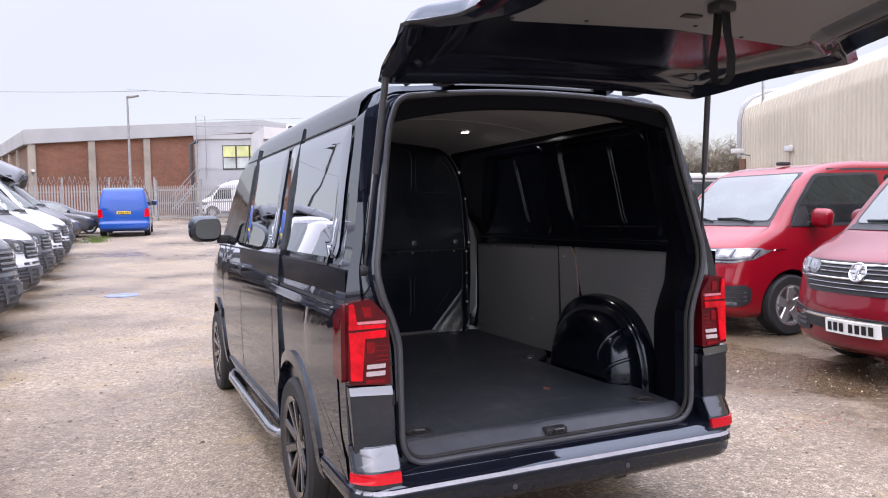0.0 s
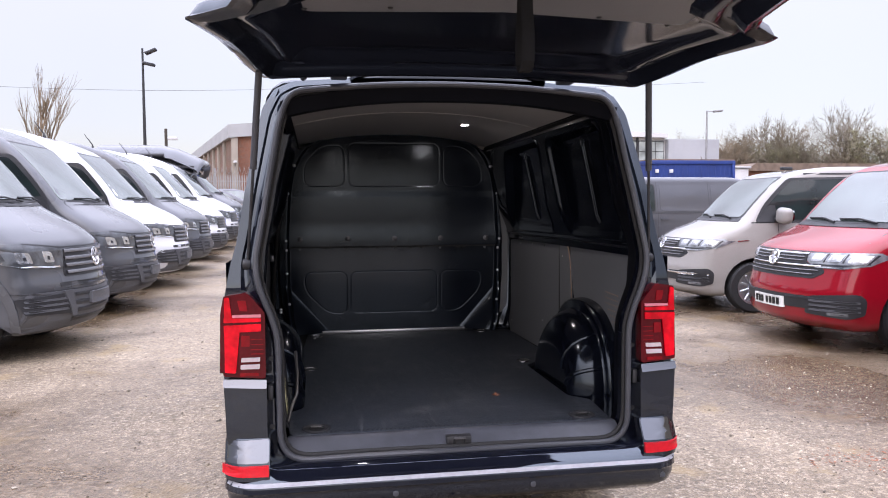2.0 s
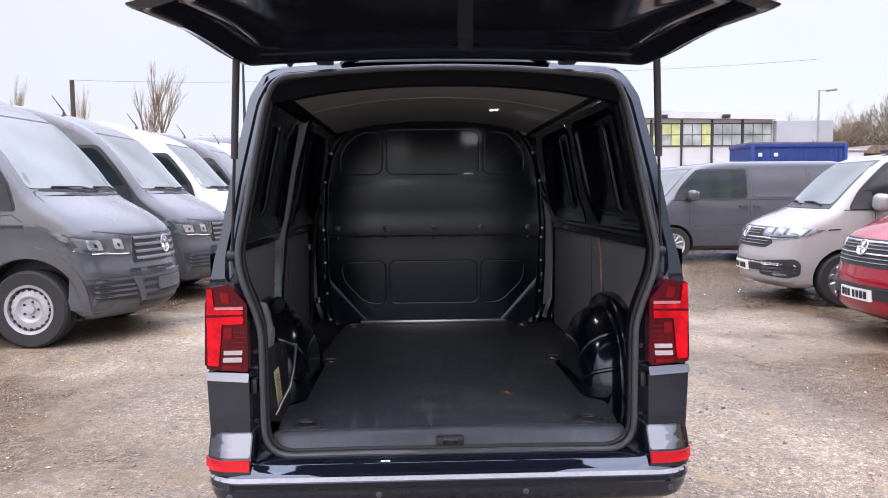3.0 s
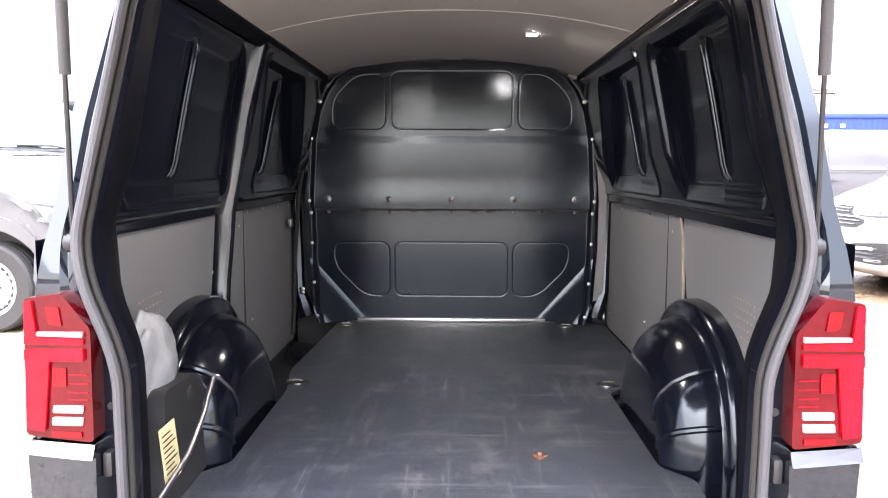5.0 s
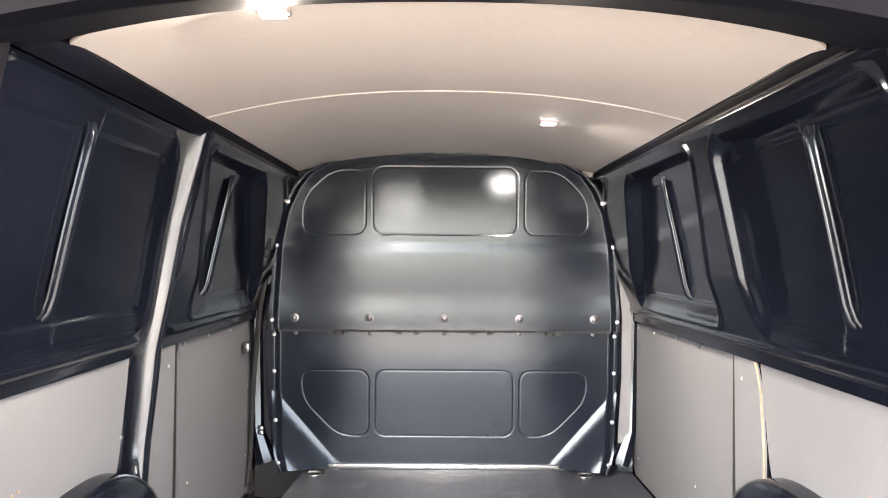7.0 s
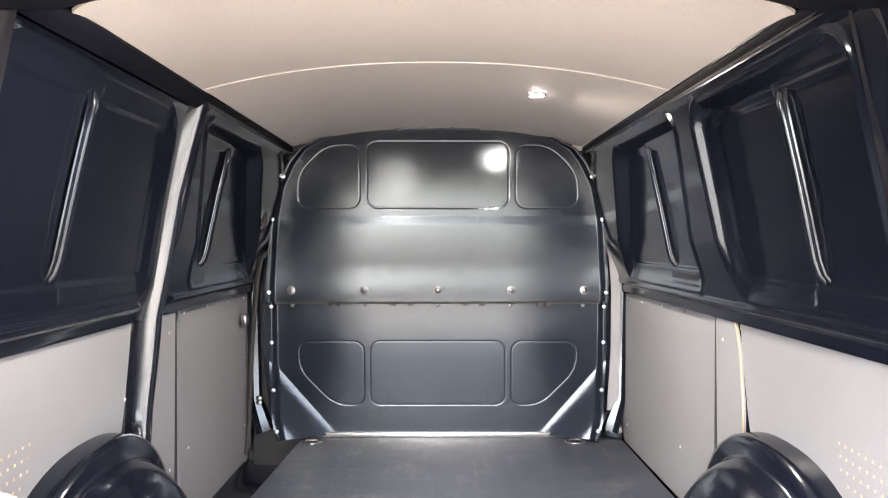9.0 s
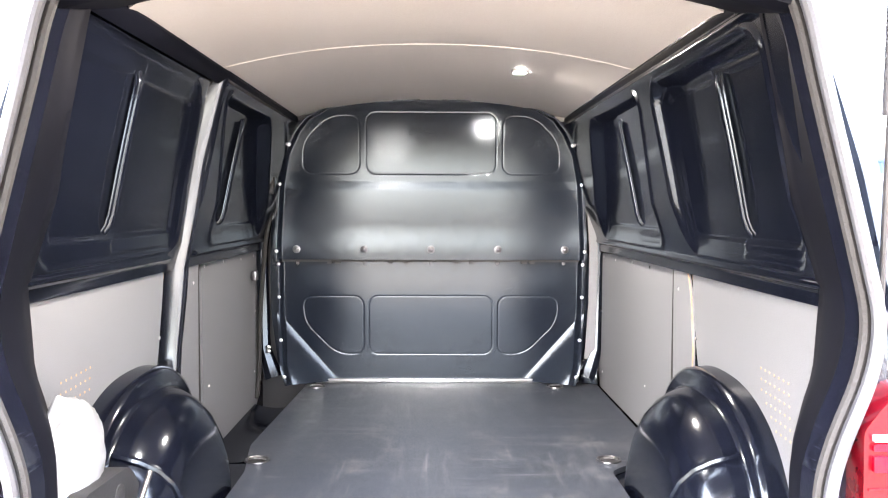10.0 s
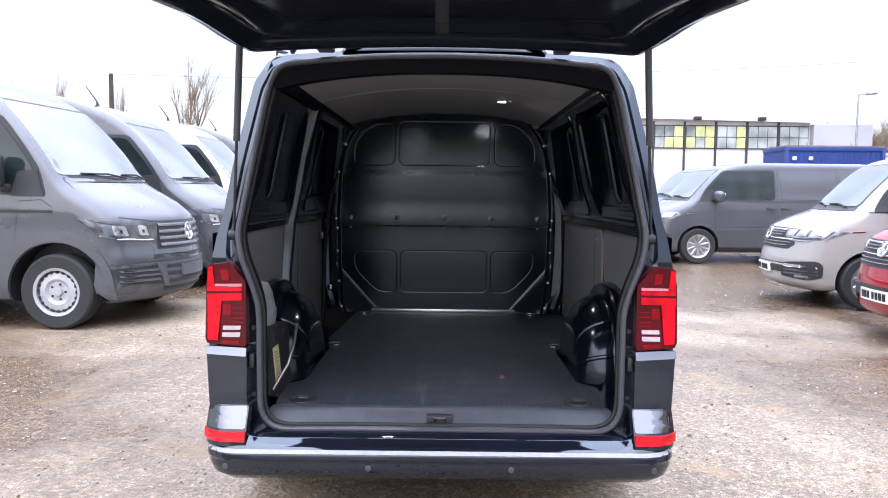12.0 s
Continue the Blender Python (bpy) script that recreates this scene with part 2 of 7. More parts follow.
def brick_mat():
    m = mat("red_brick_wall", (0.27, 0.105, 0.062), 0.85)
    n, l = m.node_tree.nodes, m.node_tree.links
    p = n["Principled BSDF"]
    br, mp, tc = n.new("ShaderNodeTexBrick"), n.new("ShaderNodeMapping"), n.new("ShaderNodeTexCoord")
    nz, mx = n.new("ShaderNodeTexNoise"), n.new("ShaderNodeMixRGB")
    mp.inputs["Rotation"].default_value = (radians(90), 0, 0)
    br.inputs["Color1"].default_value, br.inputs["Color2"].default_value, br.inputs["Mortar"].default_value = (0.215, 0.078, 0.042, 1), (0.135, 0.056, 0.036, 1), (0.19, 0.15, 0.115, 1)
    br.inputs["Scale"].default_value, br.inputs["Brick Width"].default_value, br.inputs["Row Height"].default_value, br.inputs["Mortar Size"].default_value = 1.0, 0.225, 0.075, 0.006
    nz.inputs["Scale"].default_value, nz.inputs["Detail"].default_value = 0.35, 6
    mx.blend_type, mx.inputs[0].default_value = "OVERLAY", 0.5
    l.new(tc.outputs["Object"], mp.inputs[0])
    l.new(mp.outputs[0], br.inputs["Vector"])
    l.new(tc.outputs["Object"], nz.inputs["Vector"])
    l.new(br.outputs["Color"], mx.inputs[1])
    l.new(nz.outputs["Fac"], mx.inputs[2])
    l.new(mx.outputs[0], p.inputs["Base Color"])
    return m


BRICK = brick_mat()


def ground_mat():
    """Worn, damp yard asphalt: pale chippings, dark wet areas, ochre dirt."""
    m = bpy.data.materials.new("damp_worn_asphalt")
    m.use_nodes = True
    n, l = m.node_tree.nodes, m.node_tree.links
    p, tc = n["Principled BSDF"], n.new("ShaderNodeTexCoord")

    def noise_at(scale, detail=5, rough=0.55):
        t = n.new("ShaderNodeTexNoise")
        t.inputs["Scale"].default_value, t.inputs["Detail"].default_value, t.inputs["Roughness"].default_value = scale, detail, rough
        l.new(tc.outputs["Object"], t.inputs["Vector"])
        return t

    def ramp(src, stops):
        r = n.new("ShaderNodeValToRGB")
        while len(r.color_ramp.elements) < len(stops):
            r.color_ramp.elements.new(0.5)
        for e, (at, c) in zip(r.color_ramp.elements, stops):
            e.position, e.color = at, (*c, 1)
        l.new(src, r.inputs[0])
        return r

    def mix(a, b, fac, kind="MIX"):
        x = n.new("ShaderNodeMixRGB")
        x.blend_type = kind
        l.new(a, x.inputs[1])
        l.new(b, x.inputs[2])
        if isinstance(fac, float):
            x.inputs[0].default_value = fac
        else:
            l.new(fac, x.inputs[0])
        return x.outputs[0]

    stones = n.new("ShaderNodeTexVoronoi")
    stones.inputs["Scale"].default_value = 58
    l.new(tc.outputs["Object"], stones.inputs["Vector"])
    chips = ramp(stones.outputs["Color"], [(0.0, (0.050, 0.040, 0.030)), (0.42, (0.175, 0.146, 0.112)), (0.72, (0.32, 0.272, 0.212)), (1.0, (0.72, 0.65, 0.55))])
    grain = noise_at(120, 3)
    wear = noise_at(0.55, 9, 0.68)
    tone = ramp(wear.outputs["Fac"], [(0.34, (0.120, 0.090, 0.060)), (0.46, (0.210, 0.166, 0.117)), (0.54, (0.262, 0.211, 0.153)), (0.66, (0.345, 0.288, 0.218))])
    base = mix(tone.outputs[0], chips.outputs[0], 0.44)
    grit = ramp(grain.outputs["Fac"], [(0.36, (0.12, 0.12, 0.12)), (0.5, (0.5, 0.5, 0.5)), (0.66, (0.92, 0.92, 0.92))])
    base = mix(base, grit.outputs[0], 0.62, "OVERLAY")
    mottle = noise_at(16, 8, 0.85)
    mott = ramp(mottle.outputs["Fac"], [(0.38, (0.50, 0.48, 0.46)), (0.5, (0.97, 0.97, 0.97)), (0.62, (1.36, 1.35, 1.32))])
    base = mix(base, mott.outputs[0], 0.9, "MULTIPLY")
    dirt = noise_at(1.6, 8, 0.7)
    dirt_mask = ramp(dirt.outputs["Fac"], [(0.56, (0, 0, 0)), (0.63, (0.7, 0.7, 0.7))])
    ochre = n.new("ShaderNodeRGB")
    ochre.outputs[0].default_value = (0.27, 0.205, 0.11, 1)
    base = mix(base, ochre.outputs[0], dirt_mask.outputs[0])
    # pale dried scrapes and dark wet runs
    scrape = noise_at(2.7, 8, 0.75)
    scrape_mask = ramp(scrape.outputs["Fac"], [(0.61, (0, 0, 0)), (0.70, (0.5, 0.5, 0.5))])
    pale = n.new("ShaderNodeRGB")
    pale.outputs[0].default_value = (0.40, 0.36, 0.32, 1)
    base = mix(base, pale.outputs[0], scrape_mask.outputs[0])
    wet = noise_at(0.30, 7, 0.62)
    # the mask rises by x towards both parked rows: darker and smoother there
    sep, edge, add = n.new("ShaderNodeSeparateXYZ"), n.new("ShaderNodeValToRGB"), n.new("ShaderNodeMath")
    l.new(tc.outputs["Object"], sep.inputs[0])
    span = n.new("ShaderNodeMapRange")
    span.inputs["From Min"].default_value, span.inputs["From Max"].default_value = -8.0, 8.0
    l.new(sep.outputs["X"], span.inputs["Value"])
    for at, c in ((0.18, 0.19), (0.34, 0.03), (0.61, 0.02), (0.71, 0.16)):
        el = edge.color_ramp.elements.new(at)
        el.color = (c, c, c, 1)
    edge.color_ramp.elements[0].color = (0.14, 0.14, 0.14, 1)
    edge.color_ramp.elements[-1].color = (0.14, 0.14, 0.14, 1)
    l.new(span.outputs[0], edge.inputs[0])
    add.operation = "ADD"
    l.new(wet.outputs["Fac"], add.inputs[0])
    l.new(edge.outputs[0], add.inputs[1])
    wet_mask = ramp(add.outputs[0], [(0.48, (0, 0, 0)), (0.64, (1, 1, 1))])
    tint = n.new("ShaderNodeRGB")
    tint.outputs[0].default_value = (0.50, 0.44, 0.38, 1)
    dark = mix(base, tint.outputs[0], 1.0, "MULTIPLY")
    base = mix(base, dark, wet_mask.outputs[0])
    clay = n.new("ShaderNodeRGB")
    clay.outputs[0].default_value = (0.98, 0.94, 0.88, 1)
    base = mix(base, clay.outputs[0], 1.0, "MULTIPLY")
    l.new(base, p.inputs["Base Color"])
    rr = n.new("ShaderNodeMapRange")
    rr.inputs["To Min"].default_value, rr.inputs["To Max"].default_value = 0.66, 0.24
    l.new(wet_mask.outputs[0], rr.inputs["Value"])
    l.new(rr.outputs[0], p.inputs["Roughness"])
    b1, b2 = n.new("ShaderNodeBump"), n.new("ShaderNodeBump")
    b1.inputs["Strength"].default_value, b1.inputs["Distance"].default_value = 0.9, 0.005
    b2.inputs["Strength"].default_value, b2.inputs["Distance"].default_value = 0.5, 0.03
    l.new(stones.outputs["Distance"], b1.inputs["Height"])
    l.new(noise_at(6, 5).outputs["Fac"], b2.inputs["Height"])
    l.new(b2.outputs[0], b1.inputs["Normal"])
    l.new(b1.outputs[0], p.inputs["Normal"])
    return m


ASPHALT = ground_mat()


# ---- mesh helpers ----
LOAD_DEPTH = 1.0  # scales the fittings of the load bay along its length


def part(name, bm, material, parent=None, label="", smooth=True, angle=35):
    """Links a bmesh as one mesh object under parent, in the parent's own space."""
    if LOAD_DEPTH != 1:
        for v in bm.verts:
            v.co.y = 0.15 + (v.co.y - 0.15) * (LOAD_DEPTH if v.co.y > 0.15 else 1)
    me = bpy.data.meshes.new(name)
    bmesh.ops.recalc_face_normals(bm, faces=bm.faces)
    if smooth:
        for f in bm.faces:
            f.smooth = True
        lim = radians(angle)
        for e in bm.edges:
            if len(e.link_faces) == 2 and e.calc_face_angle(0) > lim:
                e.smooth = False
    bm.to_mesh(me)
    bm.free()
    for m in material if isinstance(material, (list, tuple)) else [material]:
        me.materials.append(m)
    ob = new(name, me)
    ob.parent = parent
    if label:
        ob["label"] = label
    return ob


def root(name, m, label, category, group="", kind=""):
    ob = new(name)
    ob.empty_display_size = 0.2
    ob.matrix_world = m
    return tagged(ob, label, category, group, kind)


def share(ob, parent, m, name=None):
    """Another object on the same mesh, under parent."""
    o = new(name or ob.name.split(".")[0], ob.data)
    o.parent, o.matrix_basis = parent, m
    return o


def box(x0, x1, y0, y1, z0, z1, bevel=0.0, bm=None, segs=2):
    bm = bm or bmesh.new()
    r = bmesh.ops.create_cube(bm, size=1, matrix=Matrix.LocRotScale(((x0 + x1) / 2, (y0 + y1) / 2, (z0 + z1) / 2), None, (x1 - x0, y1 - y0, z1 - z0)))
    if bevel:
        es = {e for v in r["verts"] for e in v.link_edges}
        bmesh.ops.bevel(bm, geom=list(es), offset=bevel, segments=segs, affect="EDGES", profile=0.5)
    return bm


def tube(pts, r, segs=8, bm=None, closed=False, cap=True, flat=1.0):
    """A round bar along points; r may be one radius or one for each point."""
    bm = bm or bmesh.new()
    pts = [Vector(p) for p in pts]
    rs = r if isinstance(r, (list, tuple)) else [r] * len(pts)
    rings, n = [], len(pts)
    for i, p in enumerate(pts):
        a, b = pts[(i - 1) % n if closed else max(i - 1, 0)], pts[(i + 1) % n if closed else min(i + 1, n - 1)]
        d = (b - a).normalized()
        u = d.orthogonal().normalized() if i == 0 else (u - d * u.dot(d)).normalized()
        w = d.cross(u)
        rings.append([bm.verts.new(p + rs[i] * (math.cos(k * math.tau / segs) * u + flat * math.sin(k * math.tau / segs) * w)) for k in range(segs)])
    for i in range(n if closed else n - 1):
        a, b = rings[i], rings[(i + 1) % n]
        for k in range(segs):
            bm.faces.new((a[k], a[(k + 1) % segs], b[(k + 1) % segs], b[k]))
    if cap and not closed:
        bm.faces.new(rings[0][::-1])
        bm.faces.new(rings[-1])
    return bm


def lathe(profile, segs=32, axis="x", at=(0, 0, 0), bm=None):
    """Turns (radius, along) points about an axis."""
    bm = bm or bmesh.new()
    rings = []
    for r, a in profile:
        ring = []
        for k in range(segs):
            c, s = r * math.cos(k * math.tau / segs), r * math.sin(k * math.tau / segs)
            v = {"x": (a, c, s), "y": (c, a, s), "z": (c, s, a)}[axis]
            ring.append(bm.verts.new(Vector(v) + Vector(at)))
        rings.append(ring)
    for a, b in zip(rings, rings[1:]):
        for k in range(segs):
            bm.faces.new((a[k], a[(k + 1) % segs], b[(k + 1) % segs], b[k]))
    for ring, flip in ((rings[0], True), (rings[-1], False)):
        bm.faces.new(ring[::-1] if flip else ring)
    return bm


def rounded(poly, r, n=4):
    """A polygon (2D) with rounded corners."""
    out, m = [], len(poly)
    for i in range(m):
        a, b, c = Vector(poly[i - 1]), Vector(poly[i]), Vector(poly[(i + 1) % m])
        ri = r[i] if isinstance(r, (list, tuple)) else r
        d = min(ri, (a - b).length * 0.48, (c - b).length * 0.48)
        p, q = b + (a - b).normalized() * d, b + (c - b).normalized() * d
        for k in range(n + 1):
            t = k / n
            out.append((1 - t) ** 2 * p + 2 * t * (1 - t) * b + t * t * q)
    return out


def dense(poly, step):
    out = []
    for i, a in enumerate(poly):
        a, b = Vector(a), Vector(poly[(i + 1) % len(poly)])
        n = max(1, int((b - a).length / step))
        out += [a.lerp(b, k / n) for k in range(n)]
    return out


def patch(poly, fn, off=0.004, rings=4, lip=0.0, bm=None):
    """A curved plate over a star-shaped polygon: fn(u, v, off) gives the place; its rim goes down to lip."""
    bm = bm or bmesh.new()
    c = sum((Vector(p) for p in poly), Vector((0, 0))) / len(poly)
    loops = [[bm.verts.new(fn(p[0], p[1], lip)) for p in poly]]
    for k in range(rings):
        f = 1 - k / rings if k else 0.997
        loops.append([bm.verts.new(fn(*(c + (Vector(p) - c) * f), off)) for p in poly])
    mid = bm.verts.new(fn(c[0], c[1], off))
    n = len(poly)
    for a, b in zip(loops, loops[1:]):
        for k in range(n):
            bm.faces.new((a[k], a[(k + 1) % n], b[(k + 1) % n], b[k]))
    for k in range(n):
        bm.faces.new((loops[-1][k], loops[-1][(k + 1) % n], mid))
    return bm


def slab(poly, fn0, fn1, bm=None):
    """A prism between two maps of one polygon."""
    bm = bm or bmesh.new()
    a, b = [bm.verts.new(fn0(*p)) for p in poly], [bm.verts.new(fn1(*p)) for p in poly]
    n = len(poly)
    for k in range(n):
        bm.faces.new((a[k], a[(k + 1) % n], b[(k + 1) % n], b[k]))
    bm.faces.new(a[::-1])
    bm.faces.new(b)
    return bm


def sheet(fn, us, vs, bm=None, thick=0.0):
    """A grid of fn(u, v); thick pushes out a back along the normals."""
    bm = bm or bmesh.new()
    rows = [[bm.verts.new(fn(u, v)) for v in vs] for u in us]
    fs = []
    for a, b in zip(rows, rows[1:]):
        for k in range(len(vs) - 1):
            fs.append(bm.faces.new((a[k], a[k + 1], b[k + 1], b[k])))
    if thick:
        bmesh.ops.recalc_face_normals(bm, faces=fs)
        bmesh.ops.solidify(bm, geom=fs, thickness=thick)
    return bm


def spread(a, b, n):
    return [a + (b - a) * i / n for i in range(n + 1)]


def smoothstep(t):
    t = min(1, max(0, t))
    return t * t * (3 - 2 * t)


def G(y):
    """The yard's height: level by the van, rising gently further up."""
    return float(np.interp(y, [8, 18, 22, 30, 50, 90], [0.0, 0.10, 0.25, 0.62, 1.06, 1.9]))


# ---- vehicles ----
class Hull:
    """A one-box vehicle skin: a closed side outline swept across, with rounded edges, leaning sides and a nose bowed in plan."""

    def __init__(self, outline, widths, edge=0.11, bow=0.20, bow_from=3.2, length=4.9, taper_from=4.0, taper=0.05, tail_bow=0.05, bow_pow=3.0):
        self.widths, self.edge, self.bow, self.bow_from, self.length = widths, edge, bow, bow_from, length
        self.taper_from, self.taper, self.tail_bow, self.bow_pow = taper_from, taper, tail_bow, bow_pow
        pts = rounded([p[:2] for p in outline], [p[2] for p in outline], 6)
        self.path = dense([tuple(p) for p in pts], 0.07)
        n = len(self.path)
        self.low = min(p.y for p in self.path)
        self.inward = []
        for i in range(n):
            d = (self.path[(i + 1) % n] - self.path[i - 1]).normalized()
            self.inward.append(Vector((d.y, -d.x)))

    def width(self, y, z):
        w = float(np.interp(z, [p[0] for p in self.widths], [p[1] for p in self.widths]))
        return w * (1 - self.taper * max(0, (y - self.taper_from) / (self.length - self.taper_from)) ** 2)

    def bend(self, x, y, z):
        k = min(1.1, abs(x) / 0.95)
        y2 = y - self.bow * smoothstep((y - self.bow_from) / (self.length - self.bow_from)) * k ** self.bow_pow
        y2 += self.tail_bow * smoothstep(1 - y / 0.5) * k ** 3
        return Vector((x, y2, z))

    def side(self, sign):
        return lambda y, z, off=0.0: self.bend(sign * (self.width(y, z) + off), y, z)

    def flank(self, sign):
        """Like side(), but y is where the point ends up."""
        def fn(y, z, off=0.0):
            y0 = y
            for _ in range(12):
                y0 += y - self.bend(self.width(y0, z) + off, y0, z).y
            return self.bend(sign * (self.width(y0, z) + off), y0, z)
        return fn

    def front(self, u, z, off=0.0):
        """The place on the nose and windscreen at half-width u and height z."""
        best = None
        for a, b in zip(self.path, self.path[1:]):
            if (a.y - z) * (b.y - z) <= 0 and abs(a.y - b.y) > 1e-6:
                t = (z - a.y) / (b.y - a.y)
                y = a.x + (b.x - a.x) * t
                if best is None or y > best[0]:
                    d = (b - a).normalized()
                    best = (y, Vector((-d.y, d.x)))
        y, out = best
        w, r = self.width(y, z), self.edge
        e = max(0, abs(u) - (w - r))
        e = r - math.sqrt(max(0, r * r - min(e, r * 0.98) ** 2))
        p = Vector((y, z)) + (off - e) * (out if out.x > 0 else -out)
        return self.bend(u, p.x, p.y)

    def wrap(self, a, z, off=0.0):
        """The place on the nose at distance a from the middle, counted round the corner on to the flank."""
        r, sgn, e, z0 = self.edge, (1 if a > 0 else -1), abs(a), z
        for _ in range(5):
            p, nin = self.nose_at(z0)
            w = self.width(p.x + nin.x * r, p.y + nin.y * r)
            th = (e - (w - r)) / r
            z0 += 0.6 * (z - nin.y * r * (1 - math.cos(min(max(th, 0), math.pi / 2))) - z0)
            z0 = min(z + 0.08, max(z - 0.05, self.low + 0.02, z0))
        if th <= 0:
            x, o = e, p - nin * off
        elif th < math.pi / 2:
            x, o = w - r + (r + off) * math.sin(th), p + nin * (r - (r + off) * math.cos(th))
        else:
            o = p + nin * r - Vector(((th - math.pi / 2) * r, 0))
            x = self.width(o.x, o.y) + off
        return self.bend(sgn * x, o.x, o.y)

    def nose_at(self, z):
        """The foremost outline point at a height, and the way inward from it."""
        best = None
        for i, (p, q) in enumerate(zip(self.path, self.path[1:])):
            if (p.y - z) * (q.y - z) <= 0 and abs(p.y - q.y) > 1e-6:
                t = (z - p.y) / (q.y - p.y)
                y = p.x + (q.x - p.x) * t
                if best is None or y > best[0]:
                    best = (y, (self.inward[i] + (self.inward[i + 1] - self.inward[i]) * t).normalized())
        return Vector((best[0], z)), best[1]

    def body(self, skip=None):
        bm = bmesh.new()
        n, r = len(self.path), self.edge
        cols = []
        vs = [0, 0.25, 0.5, 0.75, 0.92]
        c0, c1 = Vector((0.75, 0.85)), Vector((self.length - 0.75, 0.75))
        for p, nin in zip(self.path, self.inward):
            col = []
            q = p + nin * r
            w = self.width(q.x, q.y)
            half = [(f * (w - r), p) for f in vs]
            for k in range(5):
                th = k / 4 * math.pi / 2
                o = p + nin * r * (1 - math.cos(th))
                half.append((w - r + r * math.sin(th), o))
            t = min(1, max(0, (q - c0).dot(c1 - c0) / (c1 - c0).length_squared))
            c = c0 + (c1 - c0) * t
            for f in (0.12, 0.25, 0.4, 0.55, 0.7, 0.85):
                o = q.lerp(c, f)
                half.append((self.width(o.x, o.y), o))
            for x, o in half[:0:-1]:
                col.append(bm.verts.new(self.bend(-x, o.x, o.y)))
            for x, o in half:
                col.append(bm.verts.new(self.bend(x, o.x, o.y)))
            cols.append(col)
        m = len(cols[0])
        inner = 7
        for i in range(n):
            a, b = cols[i], cols[(i + 1) % n]
            strip = skip and skip((self.path[i] + self.path[(i + 1) % n]) / 2)
            for k in range(m - 1):
                if strip and inner - 1 <= k < m - inner:
                    continue
                bm.faces.new((a[k], b[k], b[k + 1], a[k + 1]))
        bm.faces.new([c[0] for c in cols])
        bm.faces.new([c[-1] for c in cols][::-1])
        return bm


def cut_arches(ob, axles, r, half, keep=0.26):
    """Cuts round wheel housings out of a body."""
    bm = bmesh.new()
    for y, z in axles:
        for s in (-1, 1):
            lathe([(r, s * (half - keep)), (r, s * (half + 0.3))], 40, "x", (0, y, z), bm)
    bmesh.ops.recalc_face_normals(bm, faces=bm.faces)
    me = bpy.data.meshes.new("cut")
    bm.to_mesh(me)
    bm.free()
    cutter = new("cut", me)
    bpy.context.view_layer.update()
    cutter.matrix_world = ob.matrix_world.copy()
    md = ob.modifiers.new("arches", "BOOLEAN")
    md.object, md.operation, md.solver, md.use_hole_tolerant = cutter, "DIFFERENCE", "EXACT", True
    bpy.context.view_layer.update()
    done = bpy.data.meshes.new_from_object(ob.evaluated_get(bpy.context.evaluated_depsgraph_get()))
    ob.modifiers.clear()
    old, ob.data = ob.data, done
    name = old.name
    bpy.data.meshes.remove(old)
    done.name = name
    bpy.data.objects.remove(cutter)
    bpy.data.meshes.remove(me)
    bm = bmesh.new()
    bm.from_mesh(done)
    bmesh.ops.delete(bm, geom=[v for v in bm.verts if abs(v.co.x) > half + 0.05], context="VERTS")
    # the housings are bare dark plastic
    for f in bm.faces:
        for y, z in axles:
            if all(math.hypot(v.co.y - y, v.co.z - z) < r + 0.004 for v in f.verts):
                f.material_index = len(done.materials)
    bm.to_mesh(done)
    done.materials.append(TRIM)
    bm.free()


